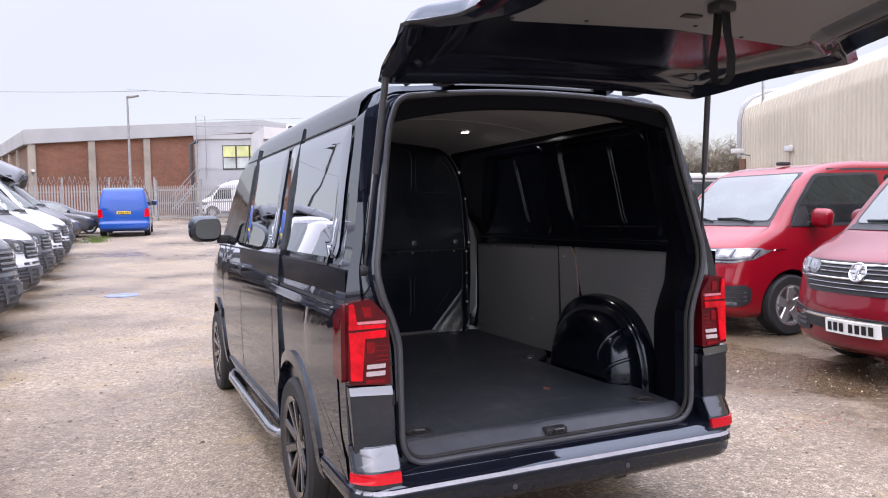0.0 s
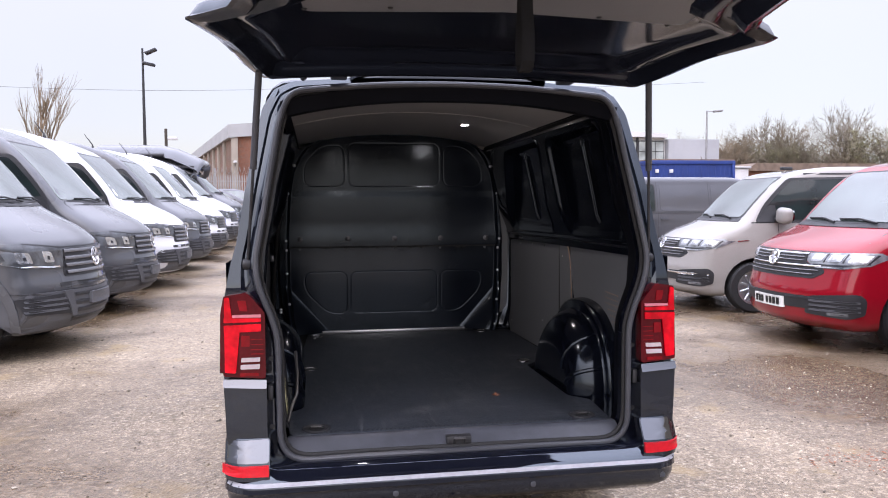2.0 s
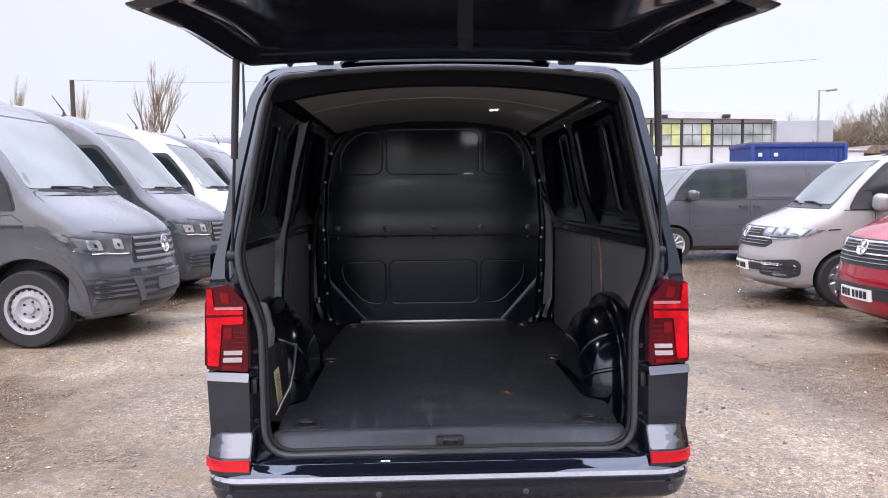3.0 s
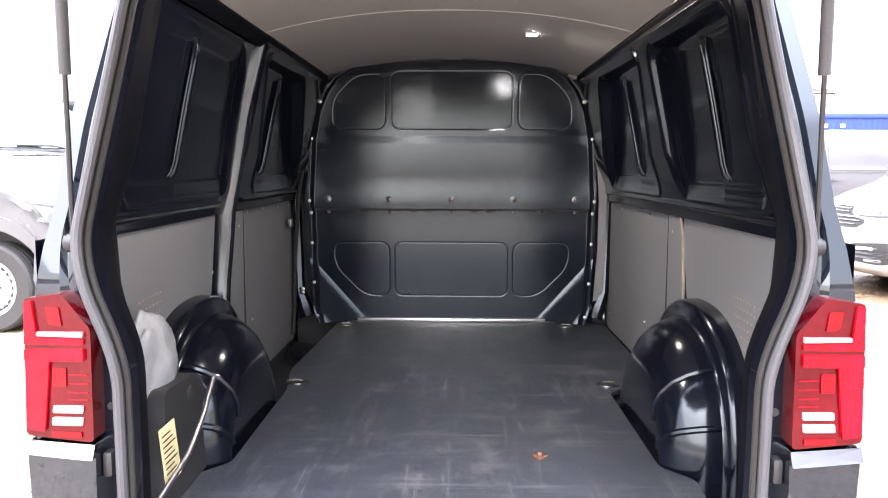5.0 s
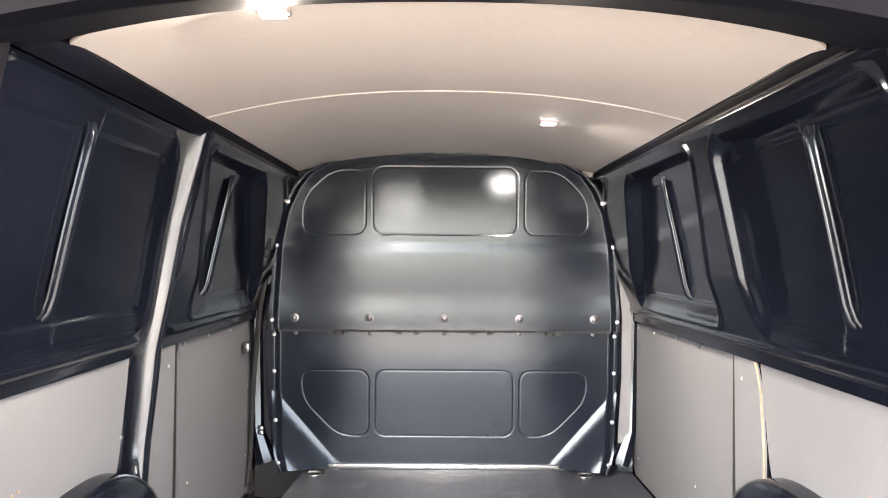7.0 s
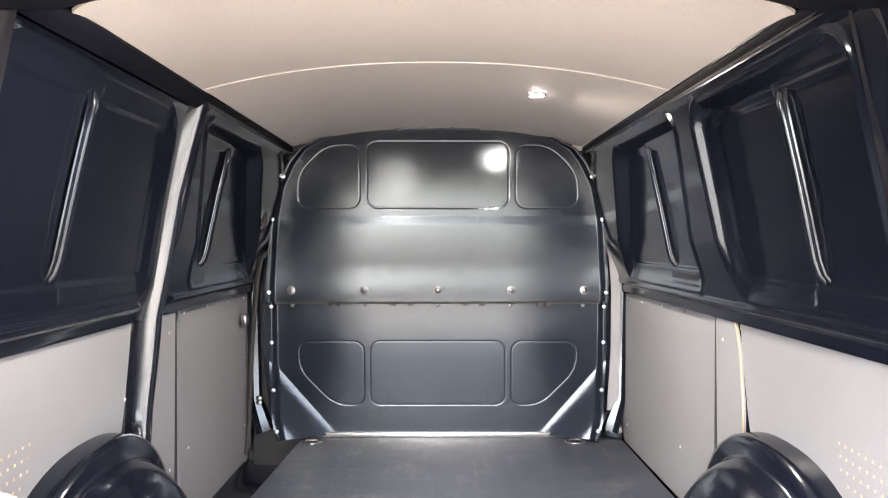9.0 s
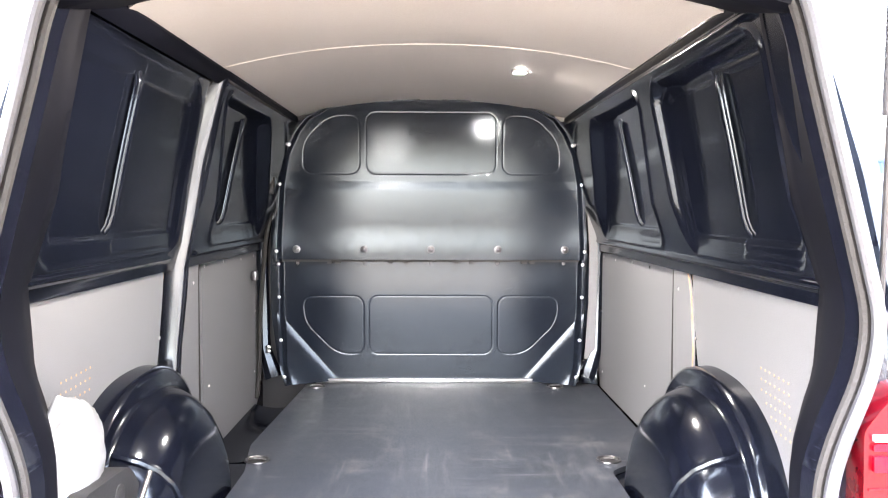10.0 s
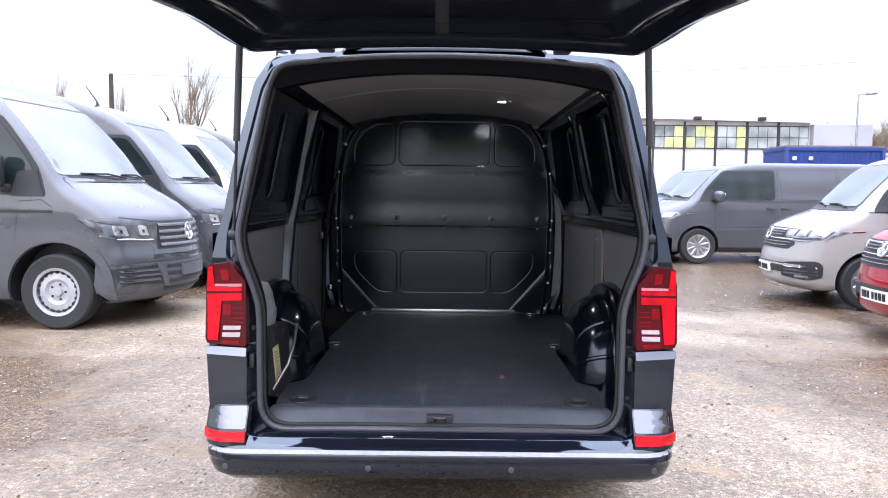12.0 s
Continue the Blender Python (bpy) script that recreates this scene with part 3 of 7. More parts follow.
def wheel(parent, x, y, z, r, rim_r, width, rim, kind="spoke", spokes=10):
    """A tyre with its rim, spokes and hub; the outside faces away from the axis."""
    s = 1 if x > 0 else -1
    m = pose(x, y, z, 0, 0, 0 if s > 0 else 180)
    w = width / 2
    prof = [(rim_r, -w * 0.9), (r * 0.93, -w), (r * 0.985, -w * 0.85), (r, -w * 0.6), (r, -w * 0.28), (r * 0.975, -w * 0.26), (r * 0.975, -w * 0.2), (r, -w * 0.18), (r, w * 0.18), (r * 0.975, w * 0.2), (r * 0.975, w * 0.26), (r, w * 0.28), (r, w * 0.6), (r * 0.985, w * 0.85), (r * 0.93, w), (rim_r + 0.01, w * 0.95), (rim_r, w * 0.86), (rim_r - 0.02, w * 0.4), (rim_r - 0.02, -w * 0.5)]
    tyre = part("wheel", lathe(prof, 44), RUBBER, parent, "black rubber tyre")
    tyre.matrix_basis = m
    bm = lathe([(rim_r - 0.022, w * 0.3), (rim_r - 0.012, w * 0.86), (rim_r + 0.006, w * 0.92), (rim_r + 0.006, w * 0.97), (rim_r - 0.022, w * 0.9), (rim_r - 0.03, w * 0.35)], 40)
    if kind == "spoke":
        for k in range(spokes):
            a = k * math.tau / spokes
            wide = 0.022 if spokes > 6 else 0.045
            bs = bmesh.new()
            box(w * 0.45, w * 0.72, -wide, wide, 0.05, rim_r - 0.015, 0.008, bs, 1)
            for v in bs.verts:
                v.co.x += 0.25 * w * (v.co.z / rim_r)
            bmesh.ops.transform(bs, matrix=Matrix.Rotation(a, 4, "X"), verts=bs.verts)
            t = bpy.data.meshes.new("t")
            bs.to_mesh(t)
            bs.free()
            bm.from_mesh(t)
            bpy.data.meshes.remove(t)
        lathe([(0.075, w * 0.4), (0.075, w * 0.66), (0.06, w * 0.76), (0.03, w * 0.78)], 20, "x", (0, 0, 0), bm)
        lathe([(rim_r - 0.03, w * 0.0), (0.05, w * 0.02)], 24, "x", (0, 0, 0), bm)
    else:
        lathe([(0.02, w * 0.1), (rim_r - 0.02, w * 0.1), (rim_r - 0.02, w * 0.5), (rim_r * 0.86, w * 0.45), (rim_r * 0.8, w * 0.72), (rim_r * 0.55, w * 0.8), (rim_r * 0.42, w * 0.62), (rim_r * 0.2, w * 0.62), (rim_r * 0.18, w * 0.8), (0.02, w * 0.82)], 40, "x", (0, 0, 0), bm)
    part("rim", bm, rim, tyre, "", angle=30)
    if kind == "steel":
        bm = bmesh.new()
        for k in range(20):
            a = k * math.tau / 20
            lathe([(0.019, w * 0.64), (0.019, w * 0.73), (0.001, w * 0.73)], 8, "x", (0, rim_r * 0.83 * math.cos(a), rim_r * 0.83 * math.sin(a)), bm)
        for k in range(5):
            a = k * math.tau / 5
            lathe([(0.012, w * 0.62), (0.012, w * 0.7)], 8, "x", (0, rim_r * 0.32 * math.cos(a), rim_r * 0.32 * math.sin(a)), bm)
        tagged(part("rim_holes", bm, RUBBER, tyre), "dark ventilation holes", kind="stuff")
    return tyre


def seam(points, fn, half=0.004, bm=None, off=0.0015):
    """A thin dark joint line on a skin."""
    bm = bm or bmesh.new()
    pts = []
    for a, b in zip(points, points[1:]):
        a, b = Vector(a), Vector(b)
        k = max(1, int((b - a).length / 0.08))
        pts += [a.lerp(b, i / k) for i in range(k)]
    pts.append(Vector(points[-1]))
    prev = None
    for i, p in enumerate(pts):
        d = (pts[min(i + 1, len(pts) - 1)] - pts[max(i - 1, 0)]).normalized()
        nrm = Vector((-d.y, d.x)) * half
        row = [bm.verts.new(fn(*(p + nrm), off)), bm.verts.new(fn(*(p - nrm), off))]
        if prev:
            bm.faces.new((prev[0], row[0], row[1], prev[1]))
        prev = row
    return bm


def strip(fn, u0, u1, z0, z1, off, lip=0.0, bm=None):
    """A raised bar along u on a curved skin."""
    bm = bm or bmesh.new()
    zm = (z0 + z1) / 2
    prof = ((z0, lip), (z0, off * 0.8), (zm, off), (z1, off * 0.8), (z1, lip))
    n = max(2, int(abs(u1 - u0) / 0.05))
    return sheet(lambda u, k: fn(u, prof[k][0], prof[k][1]), spread(u0, u1, n), range(5), bm)


def badge(parent, fn, u, z, r):
    """A plain chrome roundel."""
    bm = bmesh.new()
    c = fn(u, z, 0.012)
    nrm = (fn(u + 0.02, z, 0.0) - fn(u - 0.02, z, 0.0)).cross(fn(u, z + 0.02, 0.0) - fn(u, z - 0.02, 0.0)).normalized()
    if nrm.y < 0:
        nrm = -nrm
    q = nrm.to_track_quat("X", "Z").to_matrix().to_4x4()
    lathe([(r * 0.86, 0.0), (r * 0.86, 0.006), (r * 0.92, 0.012), (r, 0.008), (r, -0.01)], 24, "x", (0, 0, 0), bm)
    for a in (0.45, -0.45):
        b2 = box(0, 0.012, -r * 0.1, r * 0.1, -r * 0.8, r * 0.8, 0.0)
        bmesh.ops.transform(b2, matrix=Matrix.Rotation(a, 4, "X"), verts=b2.verts)
        t = bpy.data.meshes.new("t")
        b2.to_mesh(t)
        b2.free()
        bm.from_mesh(t)
        bpy.data.meshes.remove(t)
    bmesh.ops.transform(bm, matrix=Matrix.Translation(c) @ q, verts=bm.verts)
    return part("roundel", bm, CHROME, parent, "plain chrome roundel")


def number_plate(parent, fn, z, material, u=0.0, wide=0.26, high=0.056, sign=1):
    poly = [(u - wide, z - high), (u + wide, z - high), (u + wide, z + high), (u - wide, z + high)]
    pl = part("number_plate", patch(dense(poly, 0.06), fn, 0.03, 1, 0.005), material, parent, "number plate with plain dark bars")
    for k in range(7):
        x = u - wide * 0.72 + k * wide * 0.235 + (0.03 if k > 3 else 0)
        part("print_bar", patch([(x - 0.019, z - 0.036), (x + 0.019, z - 0.036), (x + 0.019, z + 0.036), (x - 0.019, z + 0.036)], fn, 0.034, 1, 0.028), INK, pl)
    return pl


T6_OUT = [(0.06, 0.30, 0.05), (0.0, 0.36, 0.05), (0.0, 0.56, 0.06), (0.06, 0.62, 0.04), (0.07, 1.15, 0.2), (0.13, 1.5, 0.3), (0.27, 1.94, 0.12), (0.55, 1.985, 0.3), (2.9, 1.985, 0.5), (3.42, 1.90, 0.25), (4.16, 1.25, 0.12), (4.63, 1.10, 0.25), (4.84, 0.99, 0.1), (4.90, 0.72, 0.1), (4.93, 0.60, 0.05), (4.91, 0.30, 0.06), (4.75, 0.22, 0.06), (0.3, 0.22, 0.05)]
T6_W = [(0.2, 0.86), (0.30, 0.92), (0.5, 0.945), (0.80, 0.952), (1.02, 0.948), (1.06, 0.94), (1.22, 0.925), (1.30, 0.90), (1.60, 0.85), (1.88, 0.775), (2.0, 0.75)]


def t6(name, m, material, label, rim=None, kind="camper", spokes=10, plate=PLATE_W, dark_low=True, trim=CHROME, group="parked vans"):
    """A mid-size van or camper of the same make, front +y, standing on z = 0."""
    v = root(name, m, label, "van", group)
    h = Hull(T6_OUT, T6_W, bow=0.36, bow_from=3.5, bow_pow=2.3)
    body = part("body", h.body(), material, v)
    cut_arches(body, [(0.98, 0.35), (3.91, 0.35)], 0.40, 0.95)
    for f in body.data.polygons:
        f.use_smooth = True
    body.data.set_sharp_from_angle(angle=radians(38))
    for y in (0.98, 3.91):
        for s in (-1, 1):
            wheel(v, s * 0.84, y, 0.345, 0.345, 0.225, 0.23, rim or ALLOY, "spoke", spokes)
    # glass
    scr = dense(rounded([(-0.74, 1.29), (0.74, 1.29), (0.66, 1.83), (-0.66, 1.83)], 0.05), 0.12)
    part("screen_border", patch(dense(rounded([(-0.775, 1.275), (0.775, 1.275), (0.695, 1.852), (-0.695, 1.852)], 0.06), 0.12), h.front, 0.003, 6, -0.004), TRIM, v)
    part("windscreen", patch(scr, h.front, 0.011, 6, 0.002), GLASS, v, "raked windscreen reflecting the pale sky")
    part("scuttle", patch(dense(rounded([(-0.80, 1.235), (0.80, 1.235), (0.77, 1.285), (-0.77, 1.285)], 0.015), 0.12), h.front, 0.006, 2, -0.004), TRIM, v)
    for s in (-0.32, 0.28):
        part("wiper", tube([h.front(s - 0.25, 1.27, 0.02), h.front(s, 1.30, 0.03), h.front(s + 0.32, 1.305, 0.02)], 0.011, 6), TRIM, v)
    for s in (-1, 1):
        f = h.side(s)
        door = [(2.42, 1.27), (3.92, 1.26), (3.76, 1.45), (3.38, 1.80), (2.42, 1.82)]
        part("window_border", patch(dense(rounded([(2.395, 1.245), (4.02, 1.225), (3.83, 1.46), (3.42, 1.832), (2.395, 1.848)], 0.07), 0.12), f, 0.0035, 4, -0.004), TRIM, v)
        part("door_window", patch(dense(rounded(door, 0.06), 0.12), f, 0.010, 4, 0.002), SIDEGLASS, v)
        part("quarter_trim", patch(dense(rounded([(3.60, 1.235), (4.00, 1.235), (3.74, 1.46), (3.64, 1.46)], 0.02), 0.1), f, 0.014, 3, 0.002), TRIM, v)
        if kind == "camper":
            for a, b in ((1.22, 2.30), (0.30, 1.12)):
                part("side_window", patch(dense(rounded([(a, 1.27), (b, 1.27), (b, 1.82), (a + (0.08 if a < 1 else 0), 1.82)], 0.06), 0.12), f, 0.004, 4, -0.004), PRIVACY, v)
        else:
            for a, b in ((1.22, 2.30), (0.30, 1.12)):
                part("side_panel", patch(dense(rounded([(a, 1.27), (b, 1.27), (b, 1.82), (a + 0.05, 1.82)], 0.07), 0.12), f, 0.008, 4, -0.004), material, v, "smooth blank pressed panel")
        bm = seam([(2.36, 0.35), (2.36, 1.88)], f)
        seam([(1.17, 0.75), (1.17, 1.88)], f, bm=bm)
        seam([(3.60, 0.40), (3.60, 1.20)], f, bm=bm)
        seam([(0.25, 1.235), (4.1, 1.225)], f, 0.006, bm)
        seam([(0.15, 1.02), (1.17, 1.02)], f, 0.009, bm)
        part("panel_gap", bm, TRIM, v)
        part("sill_trim", patch(dense([(1.45, 0.25), (3.52, 0.25), (3.52, 0.33), (1.45, 0.33)], 0.2), f, 0.012, 2, -0.004), TRIM, v)
        for y in (2.50, 2.22):
            part("door_handle", patch(rounded([(y - 0.085, 1.09), (y + 0.085, 1.09), (y + 0.085, 1.125), (y - 0.085, 1.125)], 0.015), f, 0.035, 2, 0.0), material, v)
        # mirror
        bm = box(-0.120, 0.120, -0.080, 0.080, -0.110, 0.110, 0.074, segs=5)
        mir = part("door_mirror", bm, material, v)
        mir.matrix_basis = pose(s * 1.06, 3.58, 1.32, 0, s * 6, s * -12)
        part("mirror_glass", slab(rounded([(-0.09, -0.08), (0.09, -0.08), (0.09, 0.08), (-0.09, 0.08)], 0.05, 4), lambda x, z: (x, -0.084, z), lambda x, z: (x, -0.066, z)), MIRROR, mir, "mirror glass")
        part("mirror_arm", box(-s * 0.17 - 0.06, -s * 0.17 + 0.06, -0.04, 0.05, -0.11, -0.05, 0.015), TRIM, mir)
        # headlamp, swept round the corner, with inner lamps over a dark bezel
        def nose(pts, r, off, lip, material, name, parent, label="", rings=3, s=s):
            return part(name, patch(dense(rounded([(s * a, z) for a, z in pts], r), 0.05), h.wrap, off, rings, lip), material, parent, label)
        hl = nose([(0.46, 0.905), (0.56, 0.842), (0.80, 0.840), (0.97, 0.880), (1.10, 0.945), (1.17, 0.998), (0.95, 1.004), (0.45, 0.985)], 0.014, 0.008, -0.004, LAMP_CLEAR, "headlamp", v, "clear swept headlamp", 4)
        nose([(0.53, 0.868), (0.80, 0.862), (0.96, 0.892), (0.96, 0.904), (0.80, 0.878), (0.53, 0.882)], 0.004, 0.0125, 0.004, LAMP_DARK, "headlamp_bezel", hl)
        for a in (0.56, 0.72, 0.88):
            nose([(a - 0.06, 0.905), (a + 0.05, 0.910), (a + 0.07, 0.978), (a - 0.04, 0.974)], 0.012, 0.0125, 0.004, LAMP_BRIGHT, "reflector", hl)
            nose([(a + 0.062, 0.900), (a + 0.075, 0.900), (a + 0.092, 0.985), (a + 0.079, 0.985)], 0.003, 0.0125, 0.004, LAMP_DARK, "headlamp_divider", hl)
        nose([(0.56, 0.845), (0.80, 0.844), (0.80, 0.852), (0.56, 0.853)], 0.002, 0.014, 0.004, CHROME, "headlamp_blade", hl)
        nose([(1.21, 0.988), (1.42, 1.000), (1.42, 1.014), (1.20, 1.006)], 0.003, 0.008, 0.0, CHROME, "wing_strip", v, "slim chrome strip on the wing")
        # lower corner insert
        ins = nose([(0.50, 0.385), (0.86, 0.355), (0.985, 0.40), (1.00, 0.545), (0.93, 0.605), (0.56, 0.565)], 0.035, 0.012, -0.004, TRIM, "bumper_insert", v, "black bumper corner insert", 4)
        for z in (0.43, 0.475, 0.52):
            nose([(0.56, z - 0.009), (0.93, z - 0.009), (0.93, z + 0.009), (0.56, z + 0.009)], 0.004, 0.022, 0.008, CHROME if trim is CHROME and not dark_low and z == 0.52 else BUMPER_GREY, "insert_slat", ins, "", 1)
        nose([(0.72, 0.385), (0.86, 0.382), (0.86, 0.412), (0.72, 0.414)], 0.008, 0.018, 0.006, LAMP_CLEAR, "fog_lamp", ins, "clear fog lamp", 1)
        # rear lamp
        rl = dense(rounded([(0.035, 0.78), (0.16, 0.78), (0.16, 1.12), (0.05, 1.12)], 0.02), 0.06)
        part("tail_lamp", patch(rl, f, 0.012, 2, -0.01), LAMP_RED, v)
        part("tail_lamp_rear", patch(dense(rounded([(s * 0.77, 0.80), (s * 0.945, 0.80), (s * 0.93, 1.13), (s * 0.80, 1.13)], 0.02), 0.06), lambda u, z, off=0.0: Vector((u, 0.075 - off + 0.04 * (abs(u) / 0.95) ** 3, z)), 0.02, 2, -0.03), LAMP_RED, v)
    # grille
    gr = part("grille", patch(dense(rounded([(-0.56, 0.735), (0.56, 0.735), (0.66, 0.80), (0.62, 0.848), (0.44, 0.90), (0.48, 0.987), (-0.48, 0.987), (-0.44, 0.90), (-0.62, 0.848), (-0.66, 0.80)], 0.03), 0.07), h.front, 0.006, 4, -0.006), TRIM, v, "black grille with chrome bars")
    for z, w in ((0.972, 0.46), (0.940, 0.44), (0.908, 0.42), (0.858, 0.62), (0.815, 0.60), (0.775, 0.55)):
        main = z in (0.972, 0.858)
        t = 0.0075 if main else 0.0048
        part("grille_bar", strip(h.front, -w, w, z - t, z + t, 0.020), trim if main else GRILLE_BAR, gr)
    badge(v, h.front, 0.0, 0.915, 0.085)
    part("lower_grille", strip(h.front, -0.62, 0.62, 0.43, 0.555, 0.012, -0.004), TRIM, v)
    part("bumper_lip", strip(h.front, -0.84, 0.84, 0.520, 0.546, 0.018, -0.004), TRIM if dark_low else CHROME, v)
    number_plate(v, h.front, 0.465, PLATE_W)
    part("bonnet_gap", seam([(-0.78, 0.992), (-0.4, 0.998), (0.4, 0.998), (0.78, 0.992)], h.front, 0.005), TRIM, v)
    for s in (-1, 1):
        part("bonnet_shut_line", seam([(s * 0.86, 1.0), (s * 0.83, 1.10), (s * 0.80, 1.235)], h.front, 0.004), TRIM, v)
    if kind == "camper":
        for s in (-1, 1):
            part("pop_top_seam", seam([(0.5, 1.885), (3.2, 1.885)], h.side(s), 0.012), TRIM, v)
        part("roof_cap", box(-0.055, 0.055, 2.99, 3.14, 1.97, 2.015, 0.015), TRIM, v, "black roof vent cap")
        part("dash_paper", patch(dense([(0.30, 1.66), (0.54, 1.66), (0.52, 1.76), (0.30, 1.76)], 0.1), h.front, 0.007, 1, 0.004), PAPER, v, "white paper sheet in the windscreen")
    # tailgate details
    rear = lambda u, z, off=0.0: Vector((u, float(np.interp(z, [0.62, 1.15, 1.5, 1.9], [0.065, 0.075, 0.135, 0.26])) + 0.05 * (abs(u) / 0.95) ** 3 - off, z))
    part("rear_window", patch(dense(rounded([(-0.70, 1.28), (0.70, 1.28), (0.62, 1.78), (-0.62, 1.78)], 0.07), 0.12), rear, 0.006, 3, -0.006), PRIVACY if kind == "camper" else material, v)
    number_plate(v, rear, 0.98, PLATE_Y)
    part("rear_gap", seam([(-0.74, 0.66), (0.74, 0.66)], rear, 0.006), TRIM, v)
    return v


CR_OUT = [(0.05, 0.32, 0.05), (0.0, 0.40, 0.05), (0.0, 0.6, 0.05), (0.05, 0.7, 0.1), (0.08, 2.4, 0.3), (0.25, 2.72, 0.2), (1.2, 2.76, 0.5), (3.35, 2.76, 0.9), (4.22, 2.44, 0.3), (5.25, 1.50, 0.10), (5.72, 1.27, 0.3), (5.90, 1.12, 0.08), (5.94, 0.84, 0.10), (5.98, 0.72, 0.05), (5.98, 0.42, 0.08), (5.84, 0.26, 0.06), (0.3, 0.28, 0.05)]
CR_W = [(0.25, 0.92), (0.40, 0.98), (0.9, 1.0), (1.25, 0.995), (1.40, 0.975), (1.9, 0.93), (2.4, 0.86), (2.65, 0.82)]


def crafter(name, m, material, label):
    """A large high-roof panel van with grey lower plastics, front +y."""
    v = root(name, m, label, "van", "row of large vans")
    h = Hull(CR_OUT, CR_W, edge=0.12, bow=0.40, bow_from=4.3, length=5.98, taper_from=5.0, taper=0.05, bow_pow=2.0)
    body = part("body", h.body(), material, v)
    cut_arches(body, [(1.35, 0.38), (4.98, 0.38)], 0.505, 1.0)
    for f in body.data.polygons:
        f.use_smooth = True
    body.data.set_sharp_from_angle(angle=radians(38))
    for y in (1.35, 4.98):
        for s in (-1, 1):
            wheel(v, s * 0.885, y, 0.385, 0.385, 0.240, 0.235, STEEL_RIM, "steel")
    part("screen_border", patch(dense(rounded([(-0.945, 1.535), (0.945, 1.535), (0.845, 2.355), (-0.845, 2.355)], 0.07), 0.12), h.front, 0.003, 6, -0.004), TRIM, v)
    part("windscreen", patch(dense(rounded([(-0.905, 1.56), (0.905, 1.56), (0.805, 2.325), (-0.805, 2.325)], 0.06), 0.12), h.front, 0.011, 6, 0.002), GLASS, v, "tall windscreen reflecting the pale sky")
    part("scuttle", patch(dense(rounded([(-0.90, 1.495), (0.90, 1.495), (0.88, 1.545), (-0.88, 1.545)], 0.015), 0.12), h.front, 0.006, 2, -0.004), TRIM, v)
    for s in (-0.35, 0.30):
        part("wiper", tube([h.front(s - 0.3, 1.53, 0.02), h.front(s, 1.56, 0.035), h.front(s + 0.36, 1.57, 0.022)], 0.010, 6), TRIM, v)
    part("aerial", tube([h.front(0.0, 2.66, 0.0) + Vector((0, -0.05, 0.01)), h.front(0.0, 2.66, 0.0) + Vector((0, -0.06, 0.075)), h.front(0.0, 2.66, 0.0) + Vector((0, -0.22, 0.30))], [0.030, 0.012, 0.006], 8), TRIM, v)
    for s in (-1, 1):
        f = h.side(s)
        part("window_border", patch(dense(rounded([(3.52, 1.385), (5.10, 1.345), (4.96, 1.62), (4.40, 2.175), (3.58, 2.185)], 0.07), 0.12), f, 0.0035, 4, -0.004), TRIM, v)
        part("door_window", patch(dense(rounded([(3.56, 1.43), (4.98, 1.40), (4.87, 1.62), (4.36, 2.13), (3.63, 2.14)], 0.06), 0.12), f, 0.010, 4, 0.002), SIDEGLASS, v)
        part("quarter_trim", patch(dense(rounded([(4.55, 1.35), (5.06, 1.35), (4.93, 1.62), (4.64, 1.60)], 0.02), 0.1), f, 0.014, 3, 0.002), TRIM, v)
        bm = seam([(3.48, 0.45), (3.48, 2.25)], f)
        seam([(2.15, 0.45), (2.15, 2.3)], f, bm=bm)
        seam([(4.60, 0.90), (4.66, 1.30)], f, bm=bm)
        seam([(2.2, 1.22), (5.15, 1.20)], f, 0.012, bm)
        part("panel_gap", bm, TRIM, v)
        part("lower_cladding", patch(dense(rounded([(1.86, 0.30), (4.48, 0.30), (4.48, 0.48), (1.86, 0.48)], 0.02), 0.25), f, 0.018, 2, -0.004), BUMPER_GREY, v)
        arch = [(4.98 + 0.59 * math.cos(a), 0.38 + 0.63 * math.sin(a)) for a in spread(-0.12, math.pi + 0.12, 20)]
        lip, fl = bmesh.new(), h.flank(s)
        rows = []
        for k, p in enumerate(arch):
            q = (4.98 + (p[0] - 4.98) * 0.865, 0.38 + (p[1] - 0.38) * 0.815)
            rows.append([lip.verts.new(fl(*p, 0.0)), lip.verts.new(fl(*p, 0.022)), lip.verts.new(fl(*q, 0.022)), lip.verts.new(fl(*q, -0.02))])
        for a, b in zip(rows, rows[1:]):
            for k in range(3):
                lip.faces.new((a[k], a[k + 1], b[k + 1], b[k]))
        part("arch_flare", lip, material, v)
        part("door_handle", patch(rounded([(3.60, 1.20), (3.80, 1.20), (3.80, 1.24), (3.60, 1.24)], 0.015), f, 0.04, 2, 0.0), TRIM, v)
        mir = part("door_mirror", box(-0.09, 0.09, -0.08, 0.08, -0.17, 0.17, 0.05, segs=3), TRIM, v)
        mir.matrix_basis = pose(s * 1.13, 4.45, 1.60, 0, 0, s * -12)
        part("mirror_arm", box(-s * 0.20 - 0.08, -s * 0.20 + 0.08, -0.05, 0.05, -0.21, -0.13, 0.02), TRIM, mir)
        def nose(pts, r, off, lip, material, name, parent, label="", rings=3, s=s):
            return part(name, patch(dense(rounded([(s * a, z) for a, z in pts], r), 0.05), h.wrap, off, rings, lip), material, parent, label)
        hl = nose([(0.49, 1.075), (0.53, 0.885), (0.88, 0.905), (1.02, 0.955), (1.12, 1.06), (1.20, 1.165), (1.04, 1.145), (0.86, 1.130), (0.62, 1.09)], 0.018, 0.008, -0.004, LAMP_SMOKE, "headlamp", v, "smoky clear headlamp with silvered bowls", 4)
